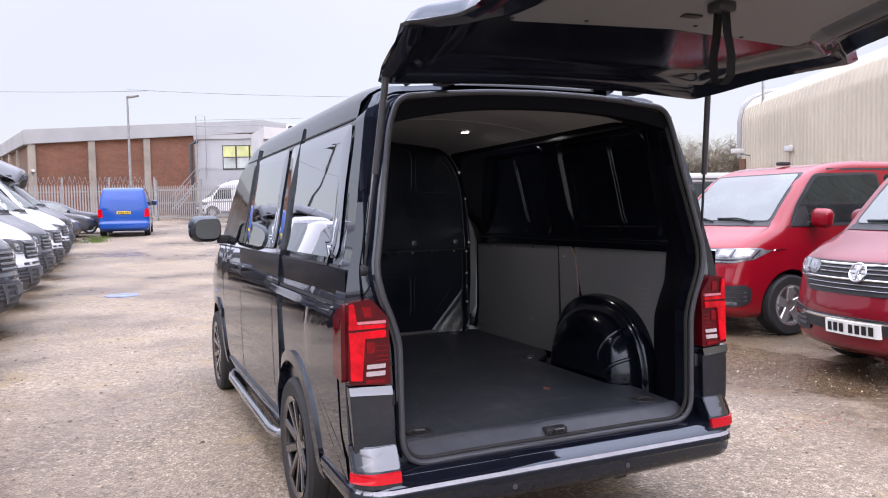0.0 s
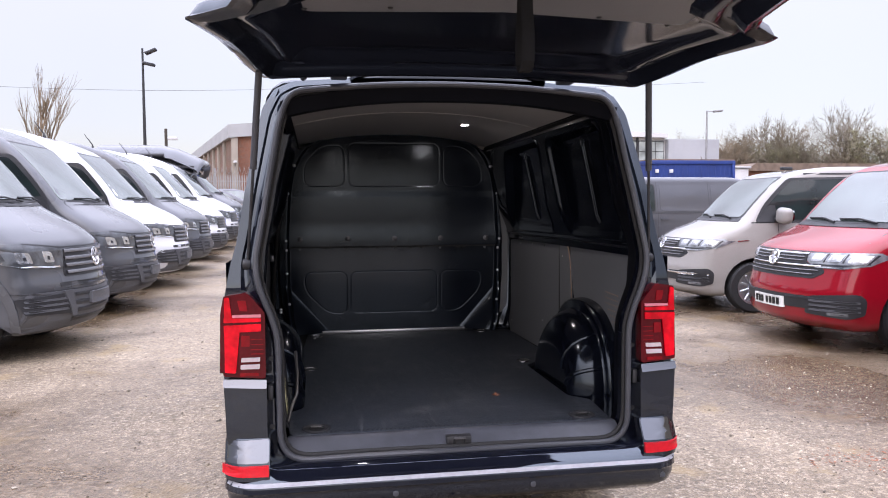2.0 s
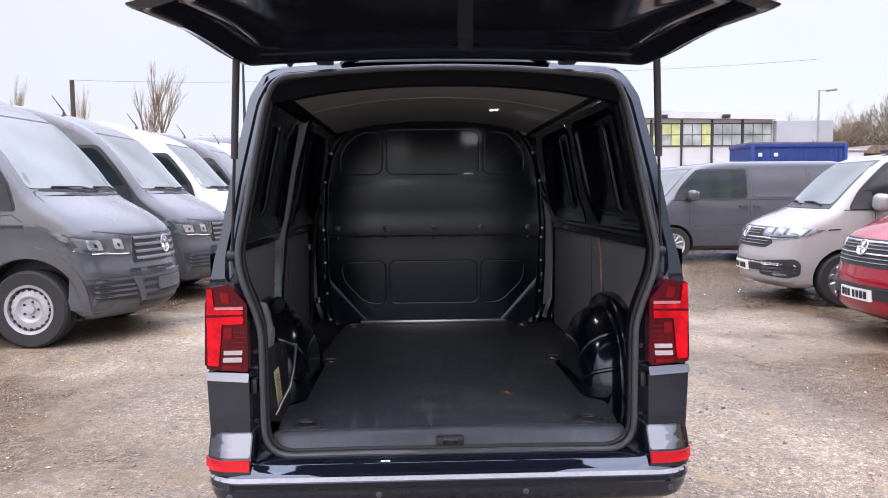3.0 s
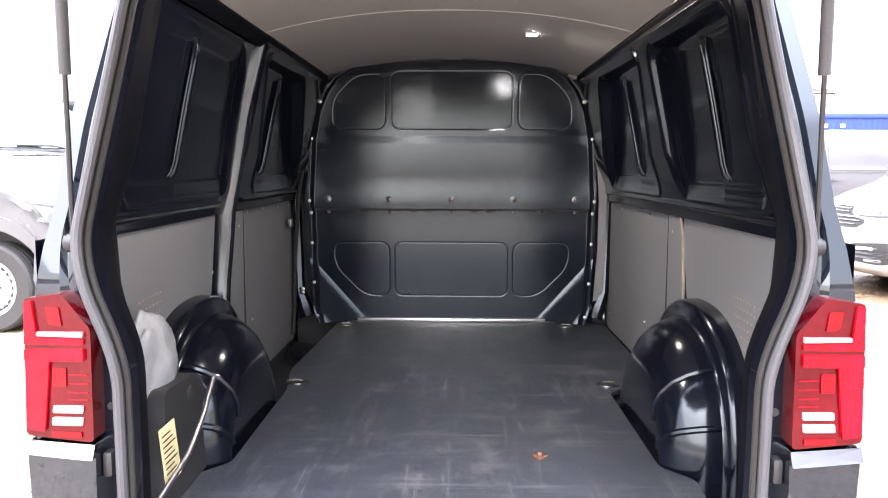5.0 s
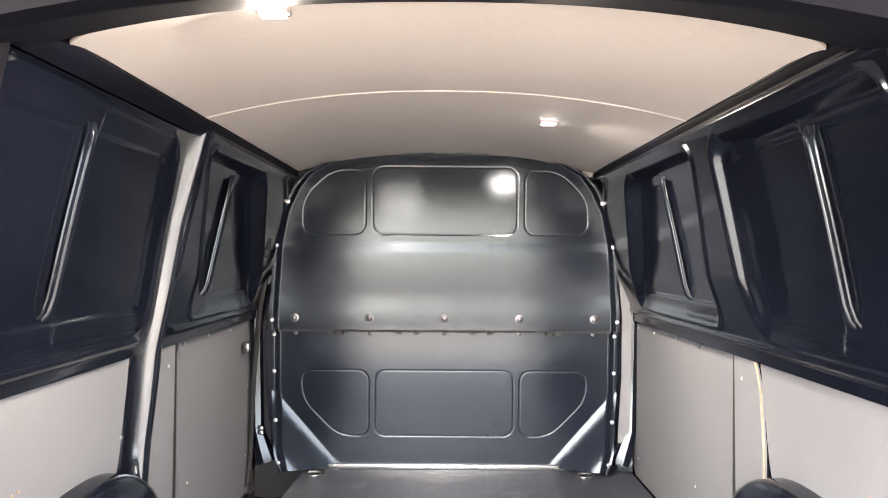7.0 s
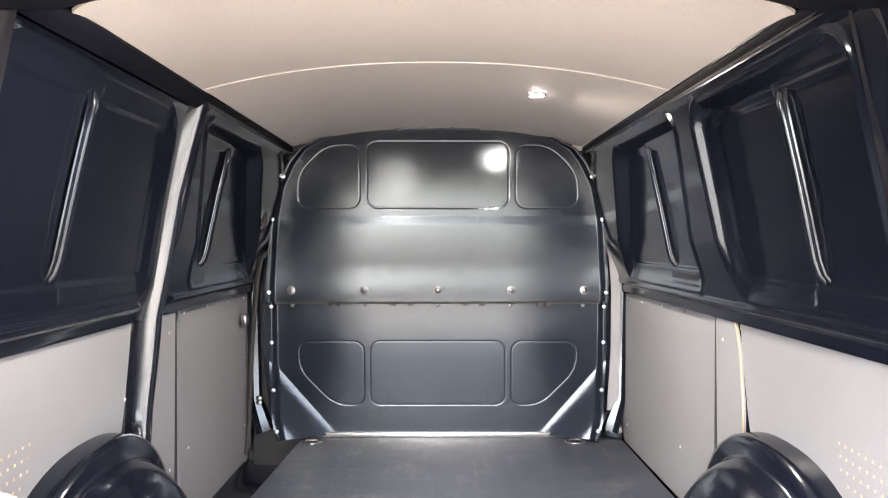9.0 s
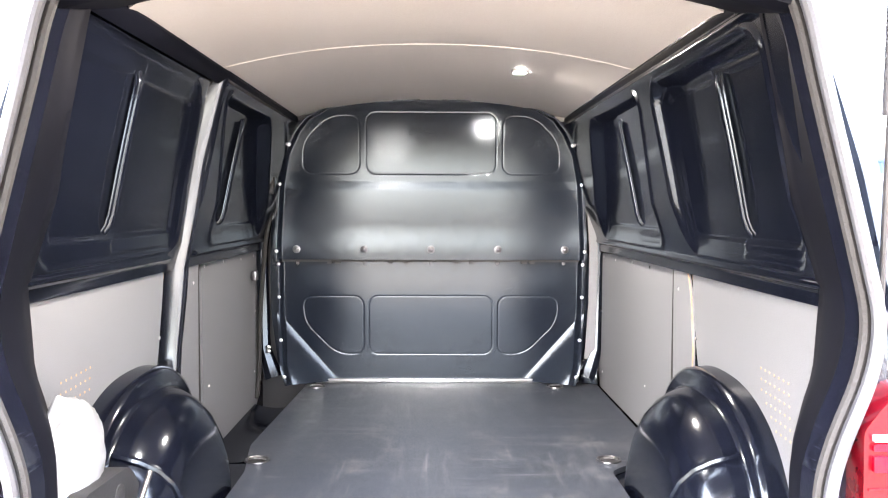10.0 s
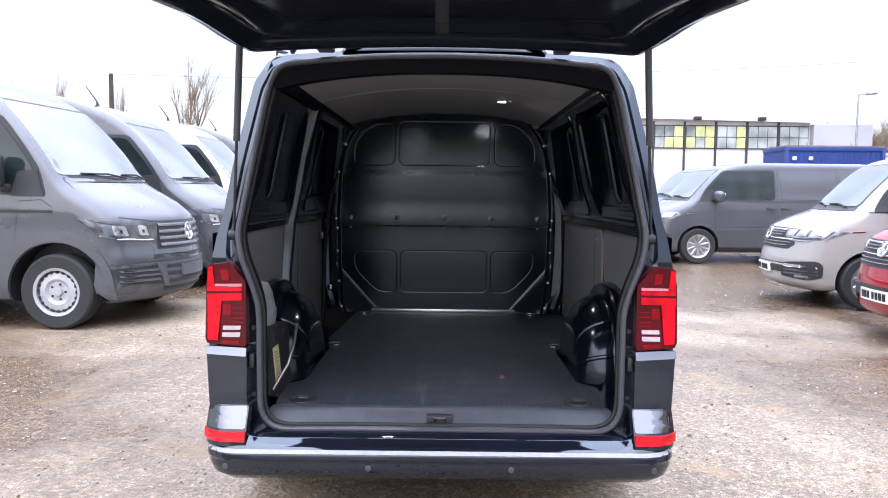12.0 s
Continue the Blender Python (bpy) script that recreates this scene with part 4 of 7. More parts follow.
        nose([(0.56, 0.895), (0.88, 0.915), (1.00, 0.955), (0.99, 0.968), (0.87, 0.930), (0.56, 0.910)], 0.004, 0.0115, 0.002, CHROME, "lamp_blade", hl, "bright lower blade", 1)
        for a, w in ((0.66, 0.90), (0.86, 1.05)):
            nose([(a - 0.060 * w, 0.945), (a + 0.040 * w, 0.950), (a + 0.052 * w, 1.062), (a - 0.040 * w, 1.048)], 0.022, 0.0115, 0.002, LAMP_BRIGHT, "lamp_bowl", hl, "silvered lamp bowl", 2)
            nose([(a - 0.014, 0.975), (a + 0.008, 0.978), (a + 0.010, 1.015), (a - 0.010, 1.010)], 0.010, 0.015, 0.006, LAMP_DARK, "lamp_bezel", hl, "", 2)
        nose([(0.965, 0.985), (0.985, 0.985), (1.030, 1.125), (1.010, 1.122)], 0.004, 0.0115, 0.002, LAMP_DARK, "headlamp_divider", hl, "", 1)
        nose([(1.03, 1.04), (1.10, 1.065), (1.15, 1.145), (1.07, 1.135)], 0.012, 0.012, 0.002, LAMP_CLEAR, "indicator", hl)
        nose([(0.50, 0.44), (0.90, 0.46), (0.96, 0.62), (0.56, 0.645)], 0.03, 0.020, 0.0, TRIM, "fog_recess", v)
        for z in (0.49, 0.54, 0.59):
            nose([(0.55, z - 0.010), (0.90, z - 0.008), (0.91, z + 0.010), (0.56, z + 0.010)], 0.004, 0.030, 0.012, BUMPER_GREY, "fog_slat", v, "", 1)
        nose([(0.44, 0.42), (0.50, 0.42), (0.60, 0.665), (0.53, 0.665)], 0.01, 0.034, 0.0, BUMPER_GREY, "bumper_brace", v, "", 1)
        part("wing_strip", strip(lambda y, z, off=0.0: f(y, z, off), 2.2, 5.22, 1.185, 1.215, 0.012), TRIM, v, "black rubbing strip")
        for y0, y1 in ((4.66, 5.02),):
            part("wing_shut_line", seam([(y0, 1.30), (y1, 1.315), (5.20, 1.24)], f, 0.004), TRIM, v)
    low = part("front_bumper", patch(dense(rounded([(-1.14, 0.30), (1.14, 0.30), (1.10, 0.70), (0.955, 0.665), (-0.955, 0.665), (-1.10, 0.70)], 0.04), 0.06), h.wrap, 0.010, 5, -0.006), BUMPER_GREY, v, "unpainted grey plastic bumper")
    for z in (0.38, 0.46, 0.54, 0.62):
        part("bumper_slat", strip(h.front, -0.46, 0.46, z - 0.022, z + 0.014, 0.020), TRIM, low)
    part("plate_holder", patch(dense(rounded([(-0.26, 0.50), (0.26, 0.50), (0.26, 0.62), (-0.26, 0.62)], 0.01), 0.08), h.front, 0.04, 1, 0.0), BUMPER_GREY, low)
    gr = part("grille", patch(dense(rounded([(-0.53, 0.80), (0.53, 0.80), (0.52, 0.90), (0.48, 1.075), (-0.48, 1.075), (-0.52, 0.90)], 0.03), 0.07), h.front, 0.006, 4, -0.006), TRIM, v, "black slatted grille")
    part("intake", patch(dense(rounded([(-0.60, 0.705), (0.60, 0.705), (0.60, 0.745), (-0.60, 0.745)], 0.01), 0.08), h.front, 0.006, 2, -0.004), TRIM, v)
    for z in (0.84, 0.91, 0.98, 1.05):
        part("grille_bar", strip(h.front, -0.50, 0.50, z - 0.016, z + 0.016, 0.024), GRILLE_BAR, gr)
    badge(v, h.front, 0.0, 0.965, 0.10)
    part("bumper_gap", seam([(-0.93, 0.672), (-0.5, 0.668), (0.5, 0.668), (0.93, 0.672)], h.front, 0.006), TRIM, v)
    part("bonnet_gap", seam([(-0.92, 1.150), (-0.50, 1.09), (0.50, 1.09), (0.92, 1.150)], h.front, 0.006), TRIM, v)
    for s in (-1, 1):
        part("bonnet_shut_line", seam([(s * 0.93, 1.16), (s * 0.91, 1.33), (s * 0.88, 1.49)], h.front, 0.004), TRIM, v)
    return v


# ---- the black panel van with its tailgate open ----
VANBODY = VAN @ pose(0, 0, 0, 0, 0, 0.4)
van = root("panel_van", VANBODY, "black panel van with its tailgate raised, parked on wet asphalt", "van")
HULL = Hull([(p[0] - 0.12, p[1] + 0.02, p[2]) for p in T6_OUT[:6]] + [(0.175, 2.030, 0.05), (0.45, 2.050, 0.2), (2.78, 2.055, 0.5)] + [(p[0] - 0.12, p[1] + 0.02, p[2]) for p in T6_OUT[9:]],
            [(0.2, 0.86), (0.36, 0.92), (0.5, 0.935), (0.85, 0.945), (1.08, 0.94), (1.12, 0.932), (1.27, 0.912), (1.36, 0.885), (1.60, 0.845), (1.90, 0.785), (2.05, 0.735)], edge=0.12, bow_from=3.1, length=4.78, taper_from=3.9)
shell = part("body_shell", HULL.body(lambda p: (p.x < 0.26 and p.y < 2.015) or p.y < 0.30), BLACK_PAINT, van, "gloss black painted body skin")
AXLES = (0.92, 3.96)
cut_arches(shell, [(y, 0.365) for y in AXLES], 0.405, 0.945, 0.30)
# the rear housings make way for the wheel boxes
bm = bmesh.new()
bm.from_mesh(shell.data)
bmesh.ops.delete(bm, geom=[f for f in bm.faces if abs(f.calc_center_median().x) < 0.88 and all(math.hypot(v.co.y - AXLES[0], v.co.z - 0.365) < 0.41 for v in f.verts) and min(abs(v.co.x) for v in f.verts) < 0.80], context="FACES")
bm.to_mesh(shell.data)
bm.free()
for f in shell.data.polygons:
    f.use_smooth = True
shell.data.set_sharp_from_angle(angle=radians(38))
for y in AXLES:
    for s in (-1, 1):
        wheel(van, s * 0.838, y, 0.345, 0.345, 0.245, 0.235, BLACK_RIM, "spoke", 10)


def rear_y(z):
    return float(np.interp(z, [0.3, 0.65, 1.19, 1.55, 1.95, 2.06], [-0.03, -0.03, -0.015, 0.04, 0.15, 0.20]))


def rear_fn(u, z, off=0.0):
    return Vector((u, rear_y(z) + 0.035 * (abs(u) / 0.94) ** 4 - off, z))


# opening in the tail: half outline (x, z), closed by mirror
HALF = [(0.0, 0.497), (0.45, 0.497), (0.725, 0.492), (0.727, 0.98), (0.748, 1.06), (0.795, 1.18), (0.812, 1.28), (0.79, 1.40), (0.712, 1.85), (0.668, 1.962), (0.30, 1.995), (0.0, 2.002)]
OPEN = [Vector(p) for p in HALF] + [Vector((-x, z)) for x, z in HALF[-2:0:-1]]
OPEN = dense(rounded([tuple(p) for p in OPEN], 0.12, 6), 0.03)
OUTER = [(0.0, 0.40), (0.92, 0.40), (0.935, 0.62), (0.942, 0.9), (0.938, 1.12), (0.91, 1.27), (0.885, 1.36), (0.845, 1.6), (0.785, 1.9), (0.735, 1.985), (0.66, 2.020), (0.4, 2.040), (0.0, 2.045)]
OUTER = [Vector(p) for p in OUTER] + [Vector((-x, z)) for x, z in OUTER[-2:0:-1]]
MID = Vector((0, 1.25))


def on_outline(loop, d):
    """Where a ray from the middle of the opening leaves a loop."""
    for a, b in zip(loop, loop[1:] + loop[:1]):
        e = b - a
        den = d.x * e.y - d.y * e.x
        if abs(den) < 1e-9:
            continue
        w = a - MID
        t, k = (w.x * e.y - w.y * e.x) / den, (w.x * d.y - w.y * d.x) / den
        if t > 0 and -1e-6 <= k <= 1 + 1e-6:
            return MID + d * t
    return MID + d


def seal_y(z):
    return -0.02 + 0.10 * smoothstep((z - 1.15) / 0.85)


bm = bmesh.new()
rings = []
for p in OPEN:
    d = (p - MID).normalized()
    q = on_outline(OUTER, d)
    gap = (q - p).length
    row = [bm.verts.new((p.x, seal_y(p.y) + 0.10, p.y))]
    row.append(bm.verts.new((p.x, seal_y(p.y), p.y)))
    p2 = p + d * min(0.018, gap * 0.2)
    row.append(bm.verts.new((p2.x, seal_y(p2.y) + 0.006, p2.y)))
    p3 = p + d * min(0.026, gap * 0.28)
    row.append(bm.verts.new((p3.x, rear_y(p3.y) + 0.024, p3.y)))
    for f in (0.15, 0.3, 0.45, 0.58, 0.7, 0.8, 0.9, 1.0):
        o = p3.lerp(q, f)
        row.append(bm.verts.new(rear_fn(o.x, o.y, -0.012 if f < 0.4 else 0.0)))
    row.append(bm.verts.new(rear_fn(q.x, q.y, -0.08) + Vector((0, 0.06, -0.01 if q.y > 1.9 else 0))))
    rings.append(row)
for a, b in zip(rings, rings[1:] + rings[:1]):
    for k in range(len(a) - 1):
        bm.faces.new((a[k], a[k + 1], b[k + 1], b[k]))
part("rear_door_frame", bm, BLACK_PAINT, van, "gloss black tail door frame")
part("seal_lip", tube([(p.x * 0.985, seal_y(p.y) + 0.012, 1.25 + (p.y - 1.25) * 0.985) for p in OPEN], 0.010, 8, closed=True), RUBBER, van, "thin black inner seal lip")
part("door_seal", tube([(p.x, seal_y(p.y) - 0.010, p.y) for p in OPEN], 0.0125, 10, closed=True), SEAL, van, "grey-black rubber door seal")
for s in (-1, 1):
    # lamp cluster: outer red, dark lens, clear window
    poly = dense(rounded([(s * 0.775, 0.832), (s * 0.938, 0.842), (s * 0.932, 1.155), (s * 0.842, 1.168), (s * 0.775, 1.09)], 0.012), 0.05)
    lamp = part("tail_lamp", patch(poly, rear_fn, 0.045, 3, -0.04), LAMP_DEEP, van, "dark red tail lamp cluster")
    part("tail_lamp_side", patch(dense(rounded([(-0.045, 0.842), (0.085, 0.86), (0.075, 1.10), (-0.035, 1.155)], 0.02), 0.05), HULL.side(s), 0.010, 2, -0.01), LAMP_DEEP, lamp)
    def lens(corners, r, material, off, name, label="", s=s, lamp=lamp):
        """A lens piece; corners run from the outer edge (0) to the inner (1) and from the foot (0) to the top (1)."""
        pts = [(s * (0.938 - 0.163 * a), 0.832 + 0.333 * b) for a, b in corners]
        return part(name, patch(dense(rounded(pts, r), 0.04), rear_fn, off, 2, 0.035), material, lamp, label)
    lens([(0.05, 0.69), (0.24, 0.69), (0.17, 0.96), (0.06, 0.95)], 0.006, LAMP_RED, 0.052, "lamp_light_bar", "bright red light guide")
    lens([(0.05, 0.08), (0.31, 0.07), (0.41, 0.56), (0.05, 0.56)], 0.006, LAMP_RED, 0.052, "lamp_light_bar", "bright red light guide")
    lens([(0.04, 0.545), (0.91, 0.56), (0.91, 0.645), (0.04, 0.63)], 0.004, LAMP_RED, 0.053, "lamp_light_bar", "bright red light guide")
    lens([(0.04, 0.66), (0.91, 0.67), (0.91, 0.71), (0.04, 0.715)], 0.003, LAMP_RED, 0.051, "lamp_light_bar")
    lens([(0.24, 0.722), (0.91, 0.722), (0.91, 0.757), (0.24, 0.750)], 0.002, LAMP_PINK, 0.054, "lamp_rib", "pale pink moulded rib")
    lens([(0.41, 0.80), (0.60, 0.79), (0.56, 0.92), (0.36, 0.92)], 0.005, LAMP_MID, 0.049, "lamp_window", "dim red inner window")
    lens([(0.44, 0.38), (0.64, 0.38), (0.64, 0.51), (0.44, 0.51)], 0.004, LAMP_MID, 0.049, "lamp_window", "dim red inner window")
    for b in (0.29, 0.34, 0.40, 0.46):
        lens([(0.66, b), (0.95, b), (0.95, b + 0.010), (0.66, b + 0.010)], 0.0005, LAMP_MID, 0.048, "lamp_fin")
    lens([(0.43, 0.20), (0.87, 0.205), (0.88, 0.255), (0.44, 0.25)], 0.003, LAMP_WHITE, 0.050, "reversing_lamp", "clear reversing lamp")
    lens([(0.41, 0.115), (0.86, 0.12), (0.87, 0.175), (0.42, 0.17)], 0.003, LAMP_WHITE, 0.050, "reversing_lamp", "clear reversing lamp")
    lens([(0.40, 0.035), (0.84, 0.035), (0.84, 0.075), (0.40, 0.075)], 0.003, LAMP_MID, 0.050, "lamp_light_bar")
    part("corner_panel", patch(dense(rounded([(s * 0.772, 0.575), (s * 0.925, 0.575), (s * 0.938, 0.832), (s * 0.772, 0.826)], 0.012), 0.05), rear_fn, 0.045, 3, -0.05), BLACK_PAINT, van, "gloss black corner panel")
    part("corner_strip", patch(dense(rounded([(s * 0.772, 0.796), (s * 0.938, 0.802), (s * 0.938, 0.832), (s * 0.772, 0.828)], 0.004), 0.05), lambda u, z, off=0.0: rear_fn(u, z, off + 0.45 * (0.832 - z)), 0.044, 1, 0.01), CHAMFER, van, "polished chamfer below the lamp")
    # bumps on the frame flange
    for z in (0.63, 0.90, 1.02):
        part("flange_plug", lathe([(0.010, -0.004), (0.008, 0.004)], 10, "y", (s * 0.757, rear_y(z) + 0.026, z)), TRIM, van)
    part("buffer", box(s * 0.76 - 0.012, s * 0.76 + 0.012, -0.03, 0.02, 0.74, 0.80, 0.008), TRIM, van, "black rubber buffer")
    # gas strut: thick barrel below the tailgate, thin rod to the pillar
    top, bot = Vector((s * 0.775, -0.10, 2.035)), Vector((s * 0.842, 0.03, 1.285))
    mid = top.lerp(bot, 0.52)
    st = part("gas_strut", tube([top, mid], 0.0135, 12), SEAL, van, "black gas strut holding the tailgate")
    part("strut_rod", tube([mid, bot], 0.006, 8), TRIM, st)
    part("strut_ball", lathe([(0.022, -0.02), (0.026, 0.0), (0.018, 0.02)], 14, "x", (bot.x, bot.y + 0.01, bot.z - 0.012)), TRIM, st)
    part("pillar_plug", lathe([(0.022, -0.012), (0.02, 0.0), (0.004, 0.004)], 14, "x", (s * 0.885, 0.07, 1.30)), TRIM, van)
    # hinge
    hg = part("tailgate_hinge", box(s * 0.475 - 0.034, s * 0.475 + 0.034, -0.01, 0.10, 2.012, 2.046, 0.008), TRIM, van, "black tailgate hinge")
    part("hinge_arm", tube([(s * 0.475, 0.08, 2.035), (s * 0.475, 0.02, 2.050), (s * 0.475, -0.05, 2.052)], 0.016, 8), TRIM, hg)
    part("hinge_pin", lathe([(0.011, -0.036), (0.011, 0.036)], 10, "x", (s * 0.475, 0.0, 2.040)), BOLT, hg)
part("roof_lip", sheet(lambda u, v: Vector((u * (0.40 + 0.05 * v), 0.10 + 0.16 * v, 2.052 + 0.014 * (1 - abs(u) ** 8) * math.sin(v * math.pi * 0.6 + 0.25) - 0.012 * u * u)), spread(-1, 1, 30), spread(0, 1, 8), thick=0.012), BLACK_PAINT, van, "gloss black raised roof edge")


# bumper
def bumper_fn(u, v, off=0.0):
    prof = [(0.03, 0.500), (-0.075, 0.485), (-0.118, 0.452), (-0.135, 0.430), (-0.140, 0.405), (-0.132, 0.395), (-0.130, 0.37), (-0.115, 0.335), (-0.06, 0.30), (0.05, 0.29)]
    k = v * (len(prof) - 1)
    i = min(int(k), len(prof) - 2)
    a, b = prof[i], prof[i + 1]
    y, z = a[0] + (b[0] - a[0]) * (k - i), a[1] + (b[1] - a[1]) * (k - i)
    # across the tail, then round the corner along the flank
    if abs(u) <= 0.80:
        x, yy = u, y
    else:
        s, e = (1 if u > 0 else -1), abs(u) - 0.80
        a = min(e / 0.20, 1) * math.pi / 2
        depth = 0.14 + y + 0.0
        x = s * (0.80 + (0.145 - depth) * math.sin(a))
        yy = y + (0.145 - depth) * (1 - math.cos(a)) + max(0, e - 0.20)
    return Vector((x, yy - off, z + 0.02 * smoothstep((abs(u) - 0.72) / 0.08) * (1 if v < 0.2 else 0)))


us = spread(-1.42, -0.80, 16) + spread(-0.80, 0.80, 24)[1:] + spread(0.80, 1.42, 16)[1:]
bump = part("rear_bumper", sheet(bumper_fn, us, spread(0, 1, 27)), BLACK_PAINT, van, "gloss black rear bumper")
for s in (-1, 1):
    # raised corner of the bumper with the reflector strip
    def corner_fn(u, z, off=0.0, s=s):
        a = max(0, (u - 0.845) / 0.09)
        y = float(np.interp(z, [0.45, 0.515, 0.60], [-0.118, -0.108, -0.060]))
        if a <= 1:
            return Vector((s * u, y + 0.05 * a * a - off, z))
        return Vector((s * (0.935 + off), y + 0.05 + (u - 0.935), z))
    part("bumper_corner", patch(dense(rounded([(0.762, 0.45), (0.962, 0.45), (0.962, 0.60), (0.762, 0.60)], 0.012), 0.03), corner_fn, 0.0, 4, -0.06), BLACK_PAINT, bump)
    part("corner_chamfer", patch(dense(rounded([(0.766, 0.516), (0.958, 0.518), (0.955, 0.592), (0.766, 0.598)], 0.010), 0.03), corner_fn, 0.003, 3, -0.004), CHAMFER, bump, "polished sloping top of the bumper corner")
    part("reflector", patch(dense(rounded([(0.765, 0.468), (0.955, 0.472), (0.955, 0.508), (0.765, 0.508)], 0.004), 0.03), corner_fn, 0.012, 2, -0.004), REFLECT, bump, "long red reflector strip")
for x in (-0.84, -0.28, 0.28, 0.84):
    q = bumper_fn(x, 0.66)
    part("parking_sensor", lathe([(0.012, 0.004), (0.012, -0.0025), (0.010, -0.0035), (0.002, -0.0035)], 16, "y", (q.x, q.y, q.z)), SEAL, bump, "parking sensor")
# the sky's reflection, laid on the gloss bumper as a pale strip
part("bumper_edge", sheet(lambda u, v: bumper_fn(u, 0.27 + 0.07 * v, 0.003), spread(-0.95, 0.95, 40), spread(0, 1, 2)), SKY_GLINT, bump, "pale strip painting the sky's reflection along the bumper edge")
part("tow_eye_cover", box(0.30, 0.36, -0.02, 0.04, 0.27, 0.30, 0.008), TRIM, van)

# load sill and floor
LOAD_DEPTH = 0.945
part("sill_plate", sheet(lambda u, v: Vector((u * (0.715 - 0.02 * v), -0.008 + 0.085 * v, 0.508 + 0.055 * min(1, v * 1.5))), spread(-1, 1, 12), spread(0, 1, 8), thick=0.004), SILL, van, "scuffed dark sill plate")
bm = bmesh.new()
for k in range(64):
    x = -0.60 + 1.2 * k / 63
    lathe([(0.004, 0.0), (0.003, 0.003)], 6, "z", (x, 0.088, 0.5655), bm)
part("sill_ribs", bm, TRIM, van)
la = part("tailgate_latch", box(-0.055, 0.050, -0.012, 0.030, 0.512, 0.548, 0.006), TRIM, van, "black tailgate latch")
part("latch_hoop", tube([(-0.025, -0.010, 0.522), (-0.025, -0.028, 0.545), (0.02, -0.028, 0.545), (0.02, -0.010, 0.522)], 0.005, 8), BOLT, la)
for x in (-0.030, 0.025):
    part("latch_slot", box(x - 0.017, x + 0.017, -0.016, -0.008, 0.520, 0.540, 0.002), RUBBER, la)
FLOORPOLY = [(-0.69, 0.072), (0.69, 0.072), (0.72, 0.42), (0.64, 0.52), (0.64, 1.30), (0.80, 1.45), (0.865, 1.6), (0.865, 2.735), (-0.64, 2.735), (-0.69, 1.60), (-0.66, 1.42), (-0.64, 1.30), (-0.64, 0.52), (-0.72, 0.42)]
part("load_floor", slab(rounded(FLOORPOLY, 0.03, 3), lambda x, y: (x, y, 0.545), lambda x, y: (x, y, 0.565)), FLOORPLY, van, "dark coated plywood load floor, lightly scuffed", smooth=False)
part("under_floor", box(-0.90, 0.90, 0.04, 2.76, 0.36, 0.40), METALBLK, van)
part("floor_pan", slab([(-0.87, 0.11), (0.87, 0.11), (0.87, 1.45), (-0.87, 1.45)], lambda x, y: (x, y, 0.50), lambda x, y: (x, y, 0.543)), METALBLK, van, smooth=False)
for s in (-1, 1):
    for y, x in ((0.15, 0.585), (1.42, 0.622 if s < 0 else 0.655), (2.62, 0.585 if s < 0 else 0.64)):
        r_ = 0.046 if y > 1 else 0.060
        ring = part("lashing_ring", lathe([(r_ * k, h) for k, h in ((1.0, 0.0), (0.98, 0.005), (0.89, 0.006), (0.78, 0.001), (0.0, 0.0))], 24, "z", (s * x, y, 0.565)), BOLT if y > 1 else TRIM, van, "recessed lashing ring")
        part("ring_hoop", tube([(s * x - 0.03, y, 0.569), (s * x - 0.02, y - 0.012, 0.577), (s * x + 0.02, y - 0.012, 0.577), (s * x + 0.03, y, 0.569)], 0.004, 6), ZINC if y > 1 else BOLT, ring)


def wall_x(z):
    return float(np.interp(z, [0.4, 1.30, 1.37, 1.50, 1.90, 2.0], [0.875, 0.868, 0.842, 0.788, 0.700, 0.67]))


def wall_panel_x(z):
    """The outer skin seen from within."""
    return float(np.interp(z, [1.20, 1.27, 1.36, 1.60, 1.90, 2.05], [0.91, 0.898, 0.871, 0.831, 0.771, 0.71]))


def sdf_box(y, z, y0, y1, z0, z1, r):
    dy, dz = abs(y - (y0 + y1) / 2) - (y1 - y0) / 2 + r, abs(z - (z0 + z1) / 2) - (z1 - z0) / 2 + r
    return math.hypot(max(dy, 0), max(dz, 0)) + min(max(dy, dz), 0) - r


def ease(t):
    """A ramp with a straight flank and softened ends."""
    t = min(1, max(0, t))
    return 0.55 * t + 0.45 * smoothstep(t)


def at_height(z, rows):
    return float(np.interp(z, [r[0] for r in rows], [r[1] for r in rows]))


# each bay: rear edge and its lean, crest of the front edge by height, width of the front flank by height, rib and its lean
RIGHT_BAYS = ((0.29, 0.0, ((1.30, 1.09), (1.9, 1.09)), ((1.3, 0.014), (1.9, 0.014)), 0.640, 0.07),
              (1.30, -0.22, ((1.30, 2.37), (1.60, 2.18), (1.87, 2.02)), ((1.3, 0.03), (1.9, 0.022)), 1.690, 0.10))
PILLAR_CREST = ((0.58, 0.868), (1.00, 0.860), (1.27, 0.838), (1.44, 0.803), (1.64, 0.768), (1.96, 0.682))
LEFT_BAYS = ((0.29, 0.0, ((1.30, 1.195), (1.94, 1.195)), ((1.27, 0.02), (1.92, 0.02)), 0.668, 0.08),
             (1.435, -0.43, ((1.30, 2.43), (1.60, 2.22), (1.87, 2.02)), ((1.3, 0.03), (1.9, 0.022)), 1.728, 0.13))


